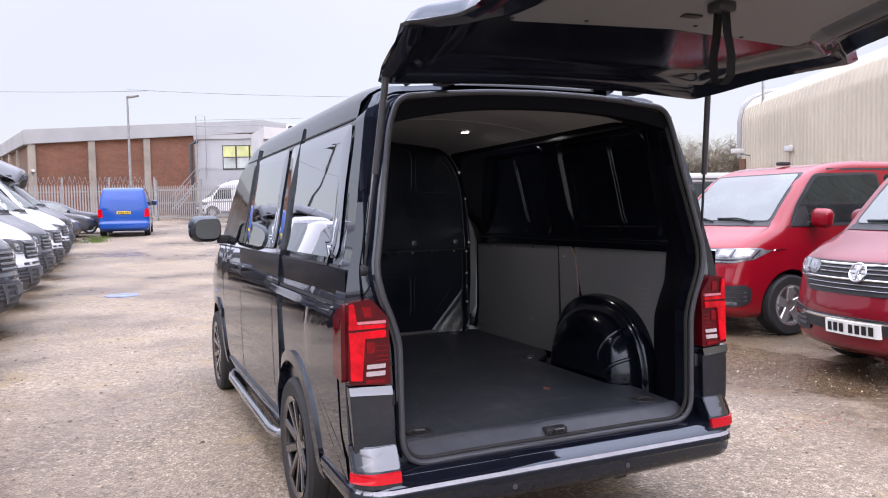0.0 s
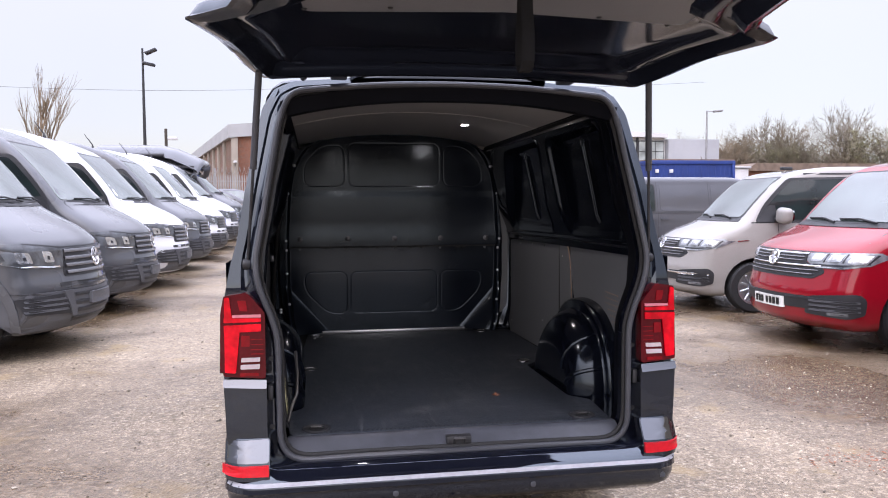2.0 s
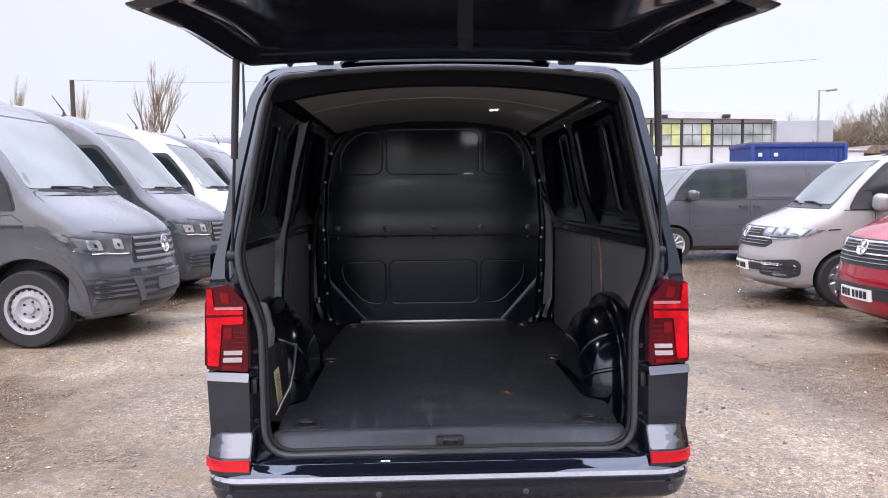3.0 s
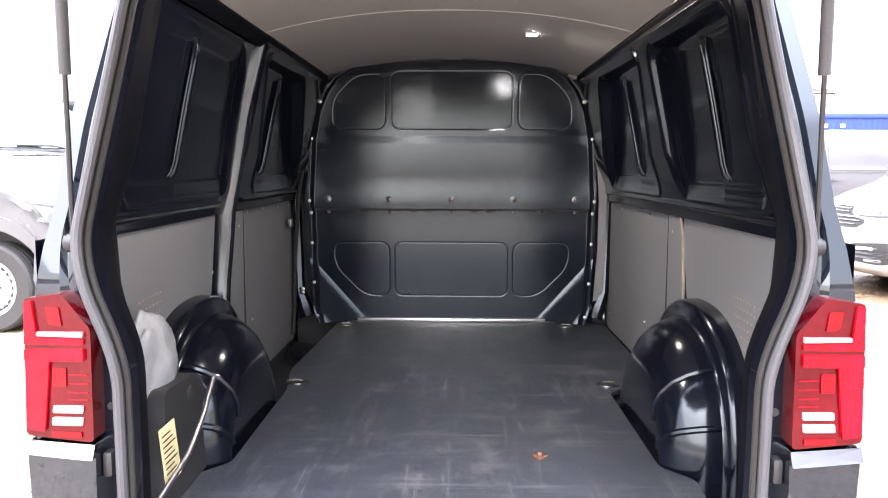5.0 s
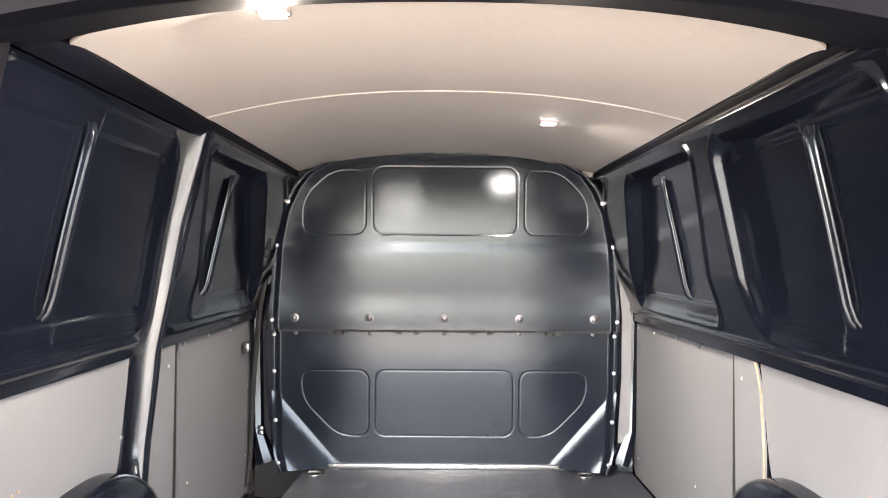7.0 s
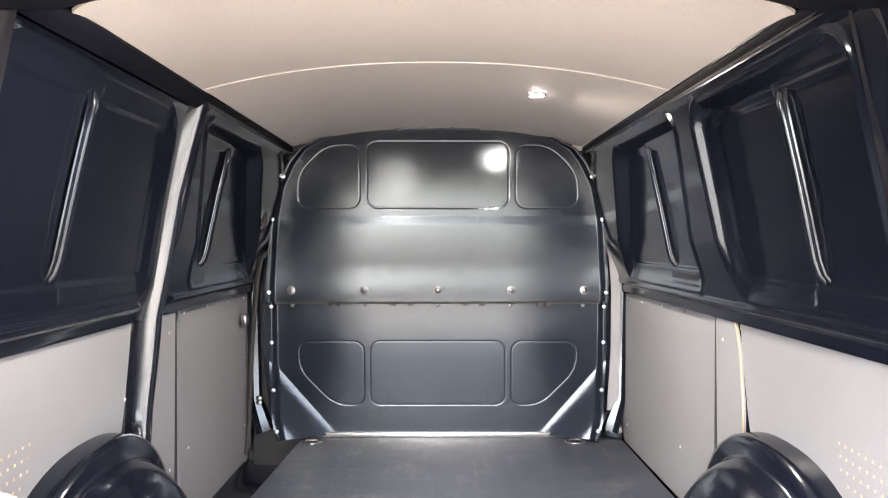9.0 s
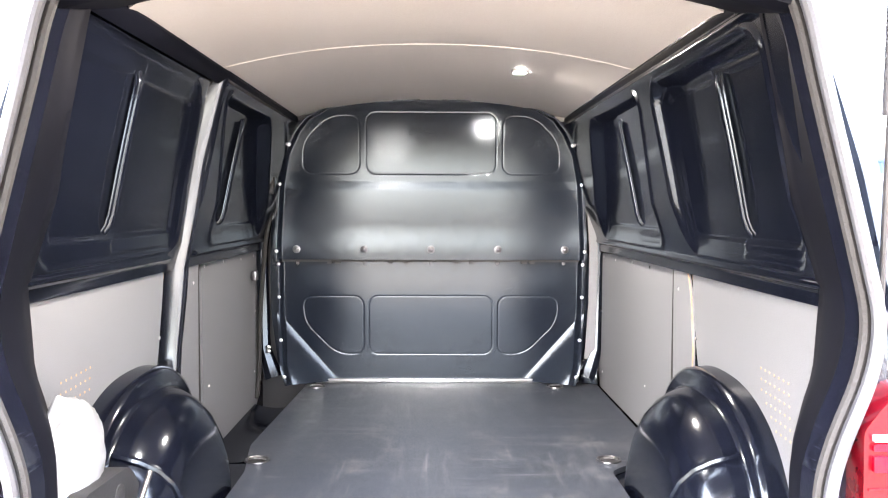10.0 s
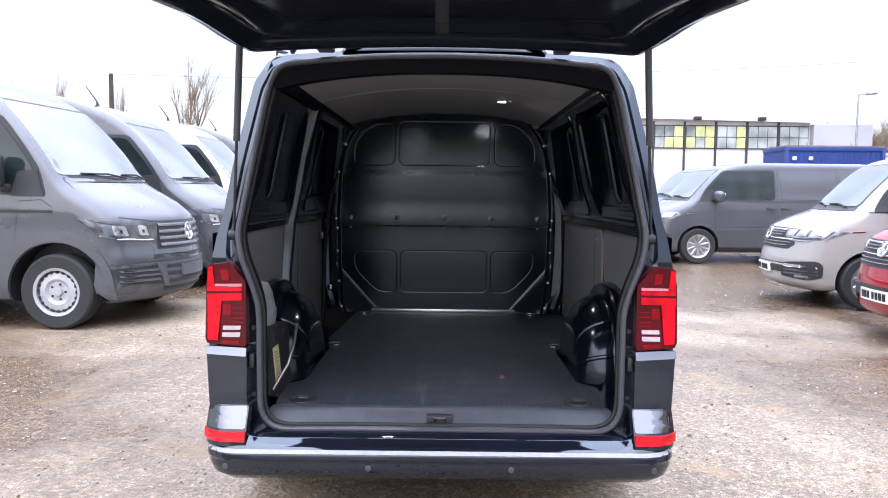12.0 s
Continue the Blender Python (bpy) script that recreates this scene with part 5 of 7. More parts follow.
def wall_fn(s):
    """Inner flank: two recesses behind the body pillars, each with a rolled rim, a flat skin and a slim upright rib."""
    bays = RIGHT_BAYS if s > 0 else LEFT_BAYS

    def fn(y, z):
        # on the left the skin behind the body pillar lies deeper
        base = wall_x(z)
        if s < 0:
            base += min(0.075, wall_panel_x(z) - 0.020 - base) * (1 - smoothstep((y - 1.255) / 0.03))
        x, h = base, z - 1.6
        for y0, l0, crest, flank, r0, lr in bays:
            b, w = at_height(z, crest), at_height(z, flank)
            d = sdf_box(y, z, y0 + l0 * h, b, 1.345, 1.878, 0.075)
            if d < 0.03:
                deep = wall_panel_x(z) - 0.012 - base
                t = min(1, max(0, (b - y) / w))
                if s > 0 and y0 < 1:
                    t = 0.52 * t + 0.48 * smoothstep((b - y) / 0.17)
                k = min(ease(-d / 0.026), t ** 1.15)
                # rolled rim round the recess, then a shallow second fold inside it
                x -= 0.007 * smoothstep(1 - abs(d - 0.010) / 0.014)
                x += (deep - 0.007) * k + 0.007 * smoothstep((-d - w - 0.030) / 0.012)
                # the skin ahead of the rib steps back
                x += 0.008 * smoothstep((y - r0 - lr * h - 0.03) / 0.02) * ease(-d / 0.05)
        x -= 0.012 * smoothstep((0.016 - abs(z - 1.312)) / 0.014) * (smoothstep((abs(y - 1.29) - 0.10) / 0.04) if s < 0 else 1)
        x -= 0.010 * smoothstep((0.014 - abs(z - 1.905)) / 0.012)
        return Vector((s * x, y, z))
    return fn


def pillar_edge(z):
    """Where the rear pillar's inner skin meets the flank."""
    return float(np.interp(z, [0.5, 0.80, 0.93, 1.04, 1.117, 1.21, 1.30, 1.6, 1.9], [0.42, 0.425, 0.42, 0.375, 0.335, 0.325, 0.315, 0.280, 0.275]))


LOAD_DEPTH = 1.0
for s in (-1, 1):
    part("inner_wall_panel", sheet(wall_fn(s), spread(0.16, 2.62, 470), spread(1.265, 1.985, 130)), METALBLK, van, "black pressed steel inner wall with window recesses and ribs", angle=75)
    for y0, l0, crest, flank, r0, lr in (RIGHT_BAYS if s > 0 else LEFT_BAYS):
        pts = [(s * (wall_panel_x(z) - 0.012 - d), r0 + lr * (z - 1.6), z) for z, d in ((1.405, -0.012), (1.43, 0.004), (1.46, 0.009), (1.55, 0.010), (1.65, 0.010), (1.75, 0.010), (1.81, 0.009), (1.835, 0.003), (1.85, -0.012))]
        part("panel_rib", tube(pts, [0.010, 0.012, 0.012, 0.012, 0.012, 0.012, 0.012, 0.011, 0.009], 12, flat=0.9), METALBLK, van, "slim pressed upright rib")
        part("panel_rib", tube([(x - s * 0.002, y - 0.026, z) for x, y, z in pts], 0.005, 8), METALBLK, van)
    part("inner_wall_lower", sheet(lambda y, z: Vector((s * 0.925, y, z)), spread(0.02, 2.66, 40), spread(0.40, 1.28, 6)), METALBLK, van)
    # rear pillar's inner skin, from the door flange forward to the flank
    half = [p for p in OPEN if p.x * s > 0.5 and 0.53 < p.y < 1.93]
    half.sort(key=lambda p: p.y)
    bm = bmesh.new()
    prev = None
    for p in half:
        x1 = wall_x(max(1.30, p.y)) + 0.018
        e = pillar_edge(p.y)
        a, c = Vector((p.x, seal_y(p.y) + 0.10, p.y)), Vector((s * x1, e, p.y))
        m1 = Vector((p.x + s * 0.012, seal_y(p.y) + 0.17, p.y))
        m2 = Vector((s * (x1 - 0.022), e - 0.02, p.y))
        row = [bm.verts.new(v) for v in (a, m1, m1.lerp(m2, 0.5), m2, c, c + Vector((s * 0.03, 0.0, 0)))]
        if prev:
            for k in range(5):
                bm.faces.new((prev[k], prev[k + 1], row[k + 1], row[k]))
        prev = row
    part("rear_pillar_skin", bm, PILLAR_BLACK, van, "black inner skin of the rear pillar", angle=60)
    # plywood linings
    inner = 0.888
    rear_poly = rounded([(0.33, 1.29), (1.180, 1.28), (1.166, 1.188), (1.120, 1.00), (1.10, 0.95), (1.06, 0.93), (0.89, 0.95), (0.66, 0.90), (0.53, 0.80), (0.46, 0.70), (0.40, 0.70), (0.38, 0.95), (0.32, 1.08)], [0.008, 0.03, 0.02, 0.03, 0.03] + [0.02] * 8, 3)
    pl = part("lining_panel", slab(rear_poly, lambda y, z: (s * (inner + 0.012), y, z), lambda y, z: (s * inner, y, z)), PLYGREY, van, "light grey plywood lining panel with raw edges", smooth=False)
    part("lining_edge", tube([(s * (inner + 0.004), y, z + 0.002) for y, z in [(0.335, 1.290), (0.6, 1.2875), (0.9, 1.284), (1.16, 1.281), (1.18, 1.268), (1.183, 1.24)]], 0.0024, 6), PLYEDGE, pl, "raw plywood edge")
    # narrow strip covering the body pillar's foot
    rear_edge = [(1.144, 0.62), (1.136, 0.90), (1.135, 1.025), (1.160, 1.185), (1.187, 1.245), (1.218, 1.279)] if s > 0 else [(1.240, 0.62), (1.252, 0.83), (1.270, 0.99), (1.328, 1.156), (1.362, 1.23), (1.405, 1.276)]
    shut = 1.340 if s > 0 else 1.510
    st = part("lining_strip", slab(rear_edge + [(shut - 0.02, 1.281 if s > 0 else 1.275), (shut, 1.268), (shut - 0.02, 0.62)], lambda y, z: (s * 0.888, y, z), lambda y, z: (s * 0.876, y, z)), PLYGREY, van, "narrow light grey plywood strip", smooth=False)
    part("lining_edge", tube([(s * 0.880, y, z) for y, z in rear_edge], 0.0022, 6), PLYEDGE, st, "raw plywood edge")
    part("strip_gap", box(s * 0.882 - 0.004, s * 0.882 + 0.004, shut - 0.001, shut + 0.016, 0.60, 1.275), RUBBER, st)
    fx = 0.888 if s > 0 else 0.905
    front_poly = rounded([(1.35, 0.56), (2.56, 0.55), (2.60, 0.60), (2.605, 1.25), (1.35, 1.285)] if s > 0 else [(1.64, 0.47), (2.50, 0.44), (2.62, 0.50), (2.67, 0.84), (2.705, 1.252), (1.64, 1.278)], 0.02, 3)
    part("lining_panel", slab(front_poly, lambda y, z: (s * (fx + 0.012), y, z), lambda y, z: (s * fx, y, z)), PLYGREY, van, "light grey plywood lining panel", smooth=False)
    bm = bmesh.new()
    for r_ in range(6):
        for c in range(7):
            if c + r_ * 0.9 < 8.2:
                lathe([(0.0036, s * (inner + 0.001)), (0.0036, s * (inner - 0.0008))], 6, "x", (0, 0.475 + 0.026 * c - 0.004 * r_, 1.053 + 0.0008 * c - 0.028 * r_), bm)
    tagged(part("vent_perforation", bm, PLYEDGE, pl), "rows of small drilled vent holes", kind="stuff")
    bm = bmesh.new()
    screws = [(y, 1.268, inner) for y in (0.40, 0.70, 1.0, 1.15)] + [(1.13, 1.05, inner)] + [(y, 1.245 - 0.01 * (y > 2), fx) for y in (1.68, 1.95, 2.25, 2.5)] + [(2.53, 0.95, fx), (1.72, 0.75, fx), (2.5, 0.64, fx), (shut - 0.06, 1.2, 0.876), (shut - 0.06, 0.75, 0.876)]
    for y, z, x in screws:
        lathe([(0.006, s * x), (0.005, s * (x - 0.0025))], 8, "x", (0, y, z), bm)
    tagged(part("lining_screws", bm, ZINC, van), "small zinc screws", kind="stuff")
    if s < 0:
        # the left body pillar in one sweep from the floor to the roof, its broad flank towards the tail
        def post(z, k):
            dx, dy = ((0.095, -0.020), (0.070, -0.0165), (0.045, -0.012), (0.022, -0.007), (0.008, -0.002), (0.001, 0.006), (0.000, 0.020), (0.010, 0.045), (0.030, 0.075), (0.06, 0.095))[k]
            lift = smoothstep((z - 1.24) / 0.10)
            return Vector((-at_height(z, PILLAR_CREST) - dx * (1 if k < 6 else 0.55 + 0.45 * lift), 1.262 + dy - 0.05 * smoothstep((1.25 - z) / 0.6), z))
        part("body_pillar", sheet(post, spread(0.58, 1.96, 60), range(10)), PILLAR_GLOSS, van, "glossy black body pillar from floor to roof", angle=75)
        continue
    # foot of the body pillar, folded towards the tail
    reach = dict(zip((0.62, 0.83, 0.99, 1.156, 1.23, 1.276), (p[0] for p in rear_edge)))

    def foot(z, v):
        e1 = float(np.interp(z, list(reach), list(reach.values()))) + 0.004
        e0 = float(np.interp(z, [0.6, 1.0, 1.188, 1.28], [1.10, 1.115, 1.16, 1.175]))
        a = v * math.pi / 2
        return Vector((s * (0.922 - 0.034 * math.sin(a)), e0 + (e1 - e0) * (1 - math.cos(a)), z))
    part("pillar_foot", sheet(foot, spread(0.60, 1.29, 24), spread(0, 1, 20)), METALBLK, van, "glossy black foot of the body pillar", angle=75)
LOAD_DEPTH = 0.945
for s in (-1, 1):
    # wheel box: tall rim against the flank, dome inside it
    LOAD_DEPTH = 1.0
    RIM = [(0.915, 0.88, 0.480, 0.462), (0.84, 0.878, 0.474, 0.456), (0.826, 0.875, 0.468, 0.448), (0.818, 0.868, 0.452, 0.435), (0.812, 0.85, 0.420, 0.412), (0.80, 0.84, 0.408, 0.402), (0.77, 0.83, 0.400, 0.396), (0.73, 0.82, 0.378, 0.378), (0.69, 0.81, 0.345, 0.345), (0.66, 0.802, 0.310, 0.295), (0.646, 0.80, 0.288, 0.240), (0.645, 0.80, 0.280, 0.18), (0.654, 0.80, 0.272, 0.09), (0.668, 0.80, 0.266, 0.0)]

    def box_at(a, k):
        x, yc, ry, rz = RIM[k]
        return Vector((s * x, yc + ry * math.copysign(abs(math.cos(a)) ** 0.85, math.cos(a)), 0.535 + rz * math.sin(a) ** 0.85))
    arch = part("wheel_box", sheet(box_at, spread(0.0, math.pi, 36), range(len(RIM))), METALBLK, van, "gloss black steel wheel box", angle=60)
    for a in (2.30, 2.78):
        part("wheel_box_bead", tube([box_at(a, k) for k in range(5, 12)], 0.011, 8), METALBLK, arch)
    LOAD_DEPTH = 0.945
    # front door pillar beside the bulkhead
    part("front_pillar", tube([(s * 0.815, 2.68, 0.60), (s * 0.865, 2.70, 0.75), (s * 0.875, 2.70, 1.25), (s * 0.80, 2.70, 1.75), (s * 0.755, 2.68, 1.95)], [0.05, 0.032, 0.03, 0.03, 0.03], 8, flat=1.0), METALBLK, van)

LOAD_DEPTH = 1.0
part("door_latch", box(-0.80, -0.765, 2.30, 2.36, 1.545, 1.655, 0.010), TRIM, van, "black sliding door latch box")
part("latch_face", box(-0.768, -0.760, 2.305, 2.355, 1.575, 1.63, 0.004), RUBBER, van)
part("door_catch", box(-0.895, -0.868, 2.405, 2.45, 1.115, 1.165, 0.006), BOLT, van, "grey door catch plate")
part("door_edge_strip", tube([(-0.735, 2.30, 1.86), (-0.765, 2.36, 1.70), (-0.785, 2.39, 1.60)], [0.010, 0.022, 0.012], 10), CHAMFER, van, "polished door edge strip")
part("step_seal", tube([(-0.895, 2.50, 0.50), (-0.885, 2.52, 0.64), (-0.875, 2.53, 1.00), (-0.845, 2.52, 1.32), (-0.775, 2.49, 1.66), (-0.715, 2.42, 1.88)], 0.011, 8), RUBBER, van, "black door seal")
part("step_well", sheet(lambda u, v: Vector((-0.905 + 0.22 * u, 1.66 + 0.84 * v, 0.47 - 0.02 * math.sin(u * math.pi))), spread(0, 1, 8), spread(0, 1, 8), thick=0.004), METALBLK, van, "black step well by the sliding door")
for z in (0.745, 0.765):
    part("catch_bolt", lathe([(0.011, 0.0), (0.009, -0.012), (0.003, -0.014)], 10, "y", (-0.83, 2.50, z)), ZINC, van)
LOAD_DEPTH = 0.945

part("pillar_strip", slab([(0.800, 0.70), (0.852, 0.70), (0.862, 1.00), (0.862, 1.28), (0.842, 1.42), (0.775, 1.74), (0.735, 1.74), (0.806, 1.42), (0.818, 1.28), (0.818, 1.00)], lambda x, z: (x, 2.680, z), lambda x, z: (x, 2.672, z)), PLYGREY, van, "light grey felt strip on the pillar", smooth=False)
part("pillar_shoe", sheet(lambda u, v: Vector((0.775 + 0.085 * u + 0.01 * v, 2.68 - 0.05 * (1 - v) * u, 0.575 + 0.115 * v)), spread(0, 1, 6), spread(0, 1, 6), thick=0.004), METALBLK, van, "black pillar foot")

# bulkhead
BW = [(0.565, 0.738), (0.66, 0.765), (0.92, 0.795), (1.30, 0.797), (1.60, 0.78), (1.75, 0.752), (1.86, 0.70), (1.93, 0.645), (1.98, 0.55), (2.01, 0.42), (2.022, 0.25), (2.030, 0.02)]


def bulk_fn(u, z):
    w = float(np.interp(z, [p[0] for p in BW], [p[1] for p in BW]))
    x = u * w
    if z > 1.215:
        y = 2.660 + 0.030 * max(0, min(z, 1.58) - 1.35) ** 2 + 0.055 * max(0, min(z, 1.618) - 1.575) - 0.006 * smoothstep((1.40 - z) / 0.185)
    else:
        y = 2.705 + 0.012 * smoothstep((1.2 - z) / 0.5)
    dd = (abs(x) - 0.50) * 1.14 - (z - 0.60)
    if z < 1.2:
        y -= 0.10 * ease(dd / 0.27)
    y -= 0.03 * smoothstep((abs(u) - 0.955) / 0.03)
    for cx, z0, z1, hw in ((0.0, 0.717, 1.022, 0.323), (-0.505, 0.717, 1.022, 0.153), (0.505, 0.717, 1.022, 0.153), (0.0, 1.655, 1.965, 0.333), (-0.51, 1.655, 1.946, 0.143), (0.51, 1.655, 1.946, 0.143)):
        d = sdf_box(x, z, cx - hw, cx + hw, z0, z1, 0.05)
        if cx:
            e = (abs(x) - abs(cx) - hw + 0.16) * 0.72 + ((z0 + 0.17 - z) if z < 1.2 else (z - z1 + 0.13)) * 0.72 - 0.115
            k = max(0.05 - abs(d - e), 0) / 0.05
            d = max(d, e) + k * k * 0.0125
        y += 0.0017 * smoothstep(1 - abs(d) / 0.005) + 0.0004 * smoothstep(-d / 0.006)
    return Vector((x, y, z))


bulk = part("bulkhead", sheet(bulk_fn, spread(-1, 1, 460), [0.575, 0.59, 0.605] + spread(0.62, 1.210, 170) + [1.2145, 1.2155] + spread(1.222, 2.030, 240)), BULK, van, "satin black pressed steel bulkhead", angle=70)
# dark strip paints the joint and the shade under the upper sheet's overhang
part("panel_gap", box(-0.765, 0.765, 2.662, 2.712, 1.2035, 1.2145), RUBBER, bulk, "dark strip for the joint and its painted shade across the bulkhead")
part("bulkhead_flange", box(-0.60, 0.60, 2.70, 2.76, 0.565, 0.588, 0.004), ZINC, bulk, "bright bottom flange")
part("bulkhead_frame", slab(rounded([(-0.72, 0.56), (0.72, 0.56), (0.80, 0.66), (0.835, 0.95), (0.835, 1.32), (0.80, 1.62), (0.745, 1.93), (0.60, 2.03), (-0.60, 2.03), (-0.745, 1.93), (-0.80, 1.62), (-0.835, 1.32), (-0.835, 0.95), (-0.80, 0.66)], 0.04, 3), lambda x, z: (x, 2.735, z), lambda x, z: (x, 2.722, z)), BULK, bulk, "black mounting frame round the bulkhead", smooth=False)
part("cab_backing", slab([(-0.90, 0.4), (0.90, 0.4), (0.88, 1.28), (0.72, 1.88), (0.66, 2.04), (-0.66, 2.04), (-0.72, 1.88), (-0.88, 1.28)], lambda x, z: (x, 2.80, z), lambda x, z: (x, 2.83, z)), TRIM, van, smooth=False)
for x in (-0.688, -0.344, 0.0, 0.344, 0.688):
    part("bolt", lathe([(0.022, 0.0), (0.020, -0.006), (0.012, -0.008), (0.009, -0.016), (0.005, -0.018)], 14, "y", (x, 2.660, 1.268)), BOLT, bulk)
for x in (-0.69, -0.345, 0.0, 0.345, 0.69):
    part("rivet", lathe([(0.010, 0.0), (0.008, -0.006), (0.002, -0.008)], 10, "y", (x, 2.703, 1.195)), BOLT, bulk)
for x in (-0.52, -0.48, -0.21, -0.13, 0.13, 0.21, 0.48, 0.52):
    part("slot", box(x - 0.012, x + 0.012, 2.650, 2.706, 1.195, 1.212), RUBBER, bulk)
for x in (-0.505, -0.17, 0.17, 0.505):
    part("floor_screw", lathe([(0.011, 0.0), (0.009, 0.008), (0.003, 0.010)], 10, "y", (x, 2.742, 0.60)), ZINC, bulk)
for s in (-1, 1):
    for z in (0.62, 0.80, 1.02, 1.19, 1.26, 1.60, 1.80):
        w = float(np.interp(z, [p[0] for p in BW], [p[1] for p in BW]))
        part("side_screw", lathe([(0.010, 0.0), (0.008, -0.008), (0.002, -0.010)], 8, "y", (s * w * 0.985, bulk_fn(s * 0.985, z).y - 0.001, z)), ZINC, bulk)


# ceiling board, crowned, in two pieces with a pale joint strip
def ceil_z(x, y):
    return 2.035 - 0.085 * (abs(x) / 0.70) ** 2.2 - 0.03 * smoothstep((0.55 - y) / 0.25)


def ceil_w(y):
    t = min(1, max(0, (y - 0.36) / 0.14))
    return 0.705 - 0.15 * (1 - math.sqrt(1 - (1 - t) ** 2))


for y0, y1 in ((0.36, 1.27), (1.275, 2.74)):
    part("ceiling_board", sheet(lambda u, v: Vector((u * ceil_w(y0 + (y1 - y0) * v), y0 + (y1 - y0) * v, ceil_z(u * ceil_w(y0 + (y1 - y0) * v), y0 + (y1 - y0) * v))), spread(-1, 1, 24), [0, 0.01, 0.02, 0.04, 0.07, 0.1, 0.15, 0.25, 0.4, 0.6, 0.8, 1], thick=0.006), CEILING, van, "pale grey ceiling board")
part("ceiling_joint", tube([(x, 1.2725, ceil_z(x, 1.27) - 0.003) for x in spread(-0.70, 0.70, 28)], 0.0055, 8), JOINT, van, "pale joint strip")
bm = bmesh.new()
for y in (0.45, 0.8, 1.15, 1.5, 1.9, 2.3, 2.66):
    for x in (-0.67, -0.4, -0.14, 0.14, 0.4, 0.67):
        if abs(x) > 0.6 or y in (0.45, 1.15, 1.9, 2.66):
            lathe([(0.007, 0.0), (0.005, -0.004)], 8, "z", (x, y, ceil_z(x, y)), bm)
tagged(part("ceiling_screws", bm, ZINC, van), "small zinc screws", kind="stuff")
for s in (-1, 1):
    part("cant_rail", sheet(lambda y, v: Vector((s * (0.72 - 0.035 * math.sin(v * math.pi)), y, 1.90 + 0.075 * v - 0.0)), spread(0.215, 2.76, 40), spread(0, 1, 6), thick=0.01), PILLAR_BLACK, van, "black cant rail")
    part("bulkhead_corner_gap", box(s * 0.70 - 0.06, s * 0.70 + 0.06, 2.71, 2.73, 1.93, 1.99), CEILING if s > 0 else TRIM, van)
part("header_panel", sheet(lambda u, v: Vector((u * (0.71 - 0.03 * v), float(np.interp(v, [0, 0.25, 0.4, 1], [0.075, 0.085, 0.12, 0.34])), float(np.interp(v, [0, 0.25, 0.4, 1], [1.985, 1.930, 1.928, 1.982])) - 0.075 * abs(u) ** 2.4 + 0.01)), spread(-1, 1, 24), spread(0, 1, 20), thick=0.006), PILLAR_BLACK, van, "black roof header")
for x, y in ((0.345, 1.675), (-0.320, 0.445)):
    z = ceil_z(x, y) - 0.004
    lm = part("load_lamp", box(x - 0.032, x + 0.032, y - 0.022, y + 0.022, z - 0.010, z + 0.006, 0.006), LAMP_WHITE, van, "small white LED load lamp")
    part("led", box(x - 0.022, x + 0.022, y - 0.014, y + 0.014, z - 0.0135, z - 0.0105), LED, lm, "glowing LED")
    lamp_light = new("load_lamp_light", bpy.data.lights.new("load_lamp_light", "AREA"))
    lamp_light.data.energy, lamp_light.data.size, lamp_light.data.color = 1.7, 0.05, (1.0, 0.94, 0.85)
    lamp_light.matrix_world = VANBODY @ pose(x, 0.15 + (y - 0.15) * LOAD_DEPTH, z - 0.02)

LOAD_DEPTH = 1.0
# loose and fitted things by the left wheel box
part("jack_panel", slab(rounded([(0.14, 0.57), (0.50, 0.57), (0.54, 0.76), (0.48, 0.85), (0.24, 0.86)], 0.03, 3), lambda y, z: (-0.80, y, z), lambda y, z: (-0.70 - 0.1 * (z - 0.57), y, z)), TRIM, van, "black plastic jack cover")
part("jack_knob", lathe([(0.026, 0.0), (0.026, 0.012), (0.018, 0.016), (0.004, 0.016)], 16, "x", (-0.735, 0.41, 0.80)), TRIM, van)
part("jack_bar", tube([(-0.675, 0.47, 0.835), (-0.665, 0.34, 0.76), (-0.665, 0.225, 0.70), (-0.685, 0.17, 0.66), (-0.70, 0.08, 0.62)], 0.007, 8), BOLT, van, "dark zinc jack lever")
part("warning_sticker", slab([(0.165, 0.63), (0.27, 0.63), (0.27, 0.78), (0.165, 0.78)], lambda y, z: (-0.699 - 0.1 * (z - 0.57), y, z), lambda y, z: (-0.6975 - 0.1 * (z - 0.57), y, z)), LABELY, van, "pale yellow sticker with unreadable text")
bm = bmesh.new()
for k in range(9):
    box(-0.7035 - 0.0014 * k, -0.7040 - 0.0014 * k + 0.0012, 0.175, 0.255 - 0.012 * (k % 3), 0.645 + 0.014 * k, 0.649 + 0.014 * k, bm=bm)
part("sticker_print", bm, INK, van)
bag = bmesh.new()
bmesh.ops.create_icosphere(bag, subdivisions=4, radius=1)
for vtx in bag.verts:
    n_ = noise.fractal(vtx.co * 2.2, 1.0, 2.0, 3) * 0.16 + abs(noise.noise(vtx.co * 4.0)) * 0.12
    c = vtx.co * (1 + n_)
    vtx.co = Vector((-0.812 + c.x * 0.055, 0.345 + c.y * 0.135, 0.86 + c.z * 0.185))
bag_ob = root("polythene_bag", VANBODY, "crumpled frosted polythene bag behind the wheel box", "bag")
part("bag_body", bag, POLY, bag_ob, angle=180)
bm = bmesh.new()
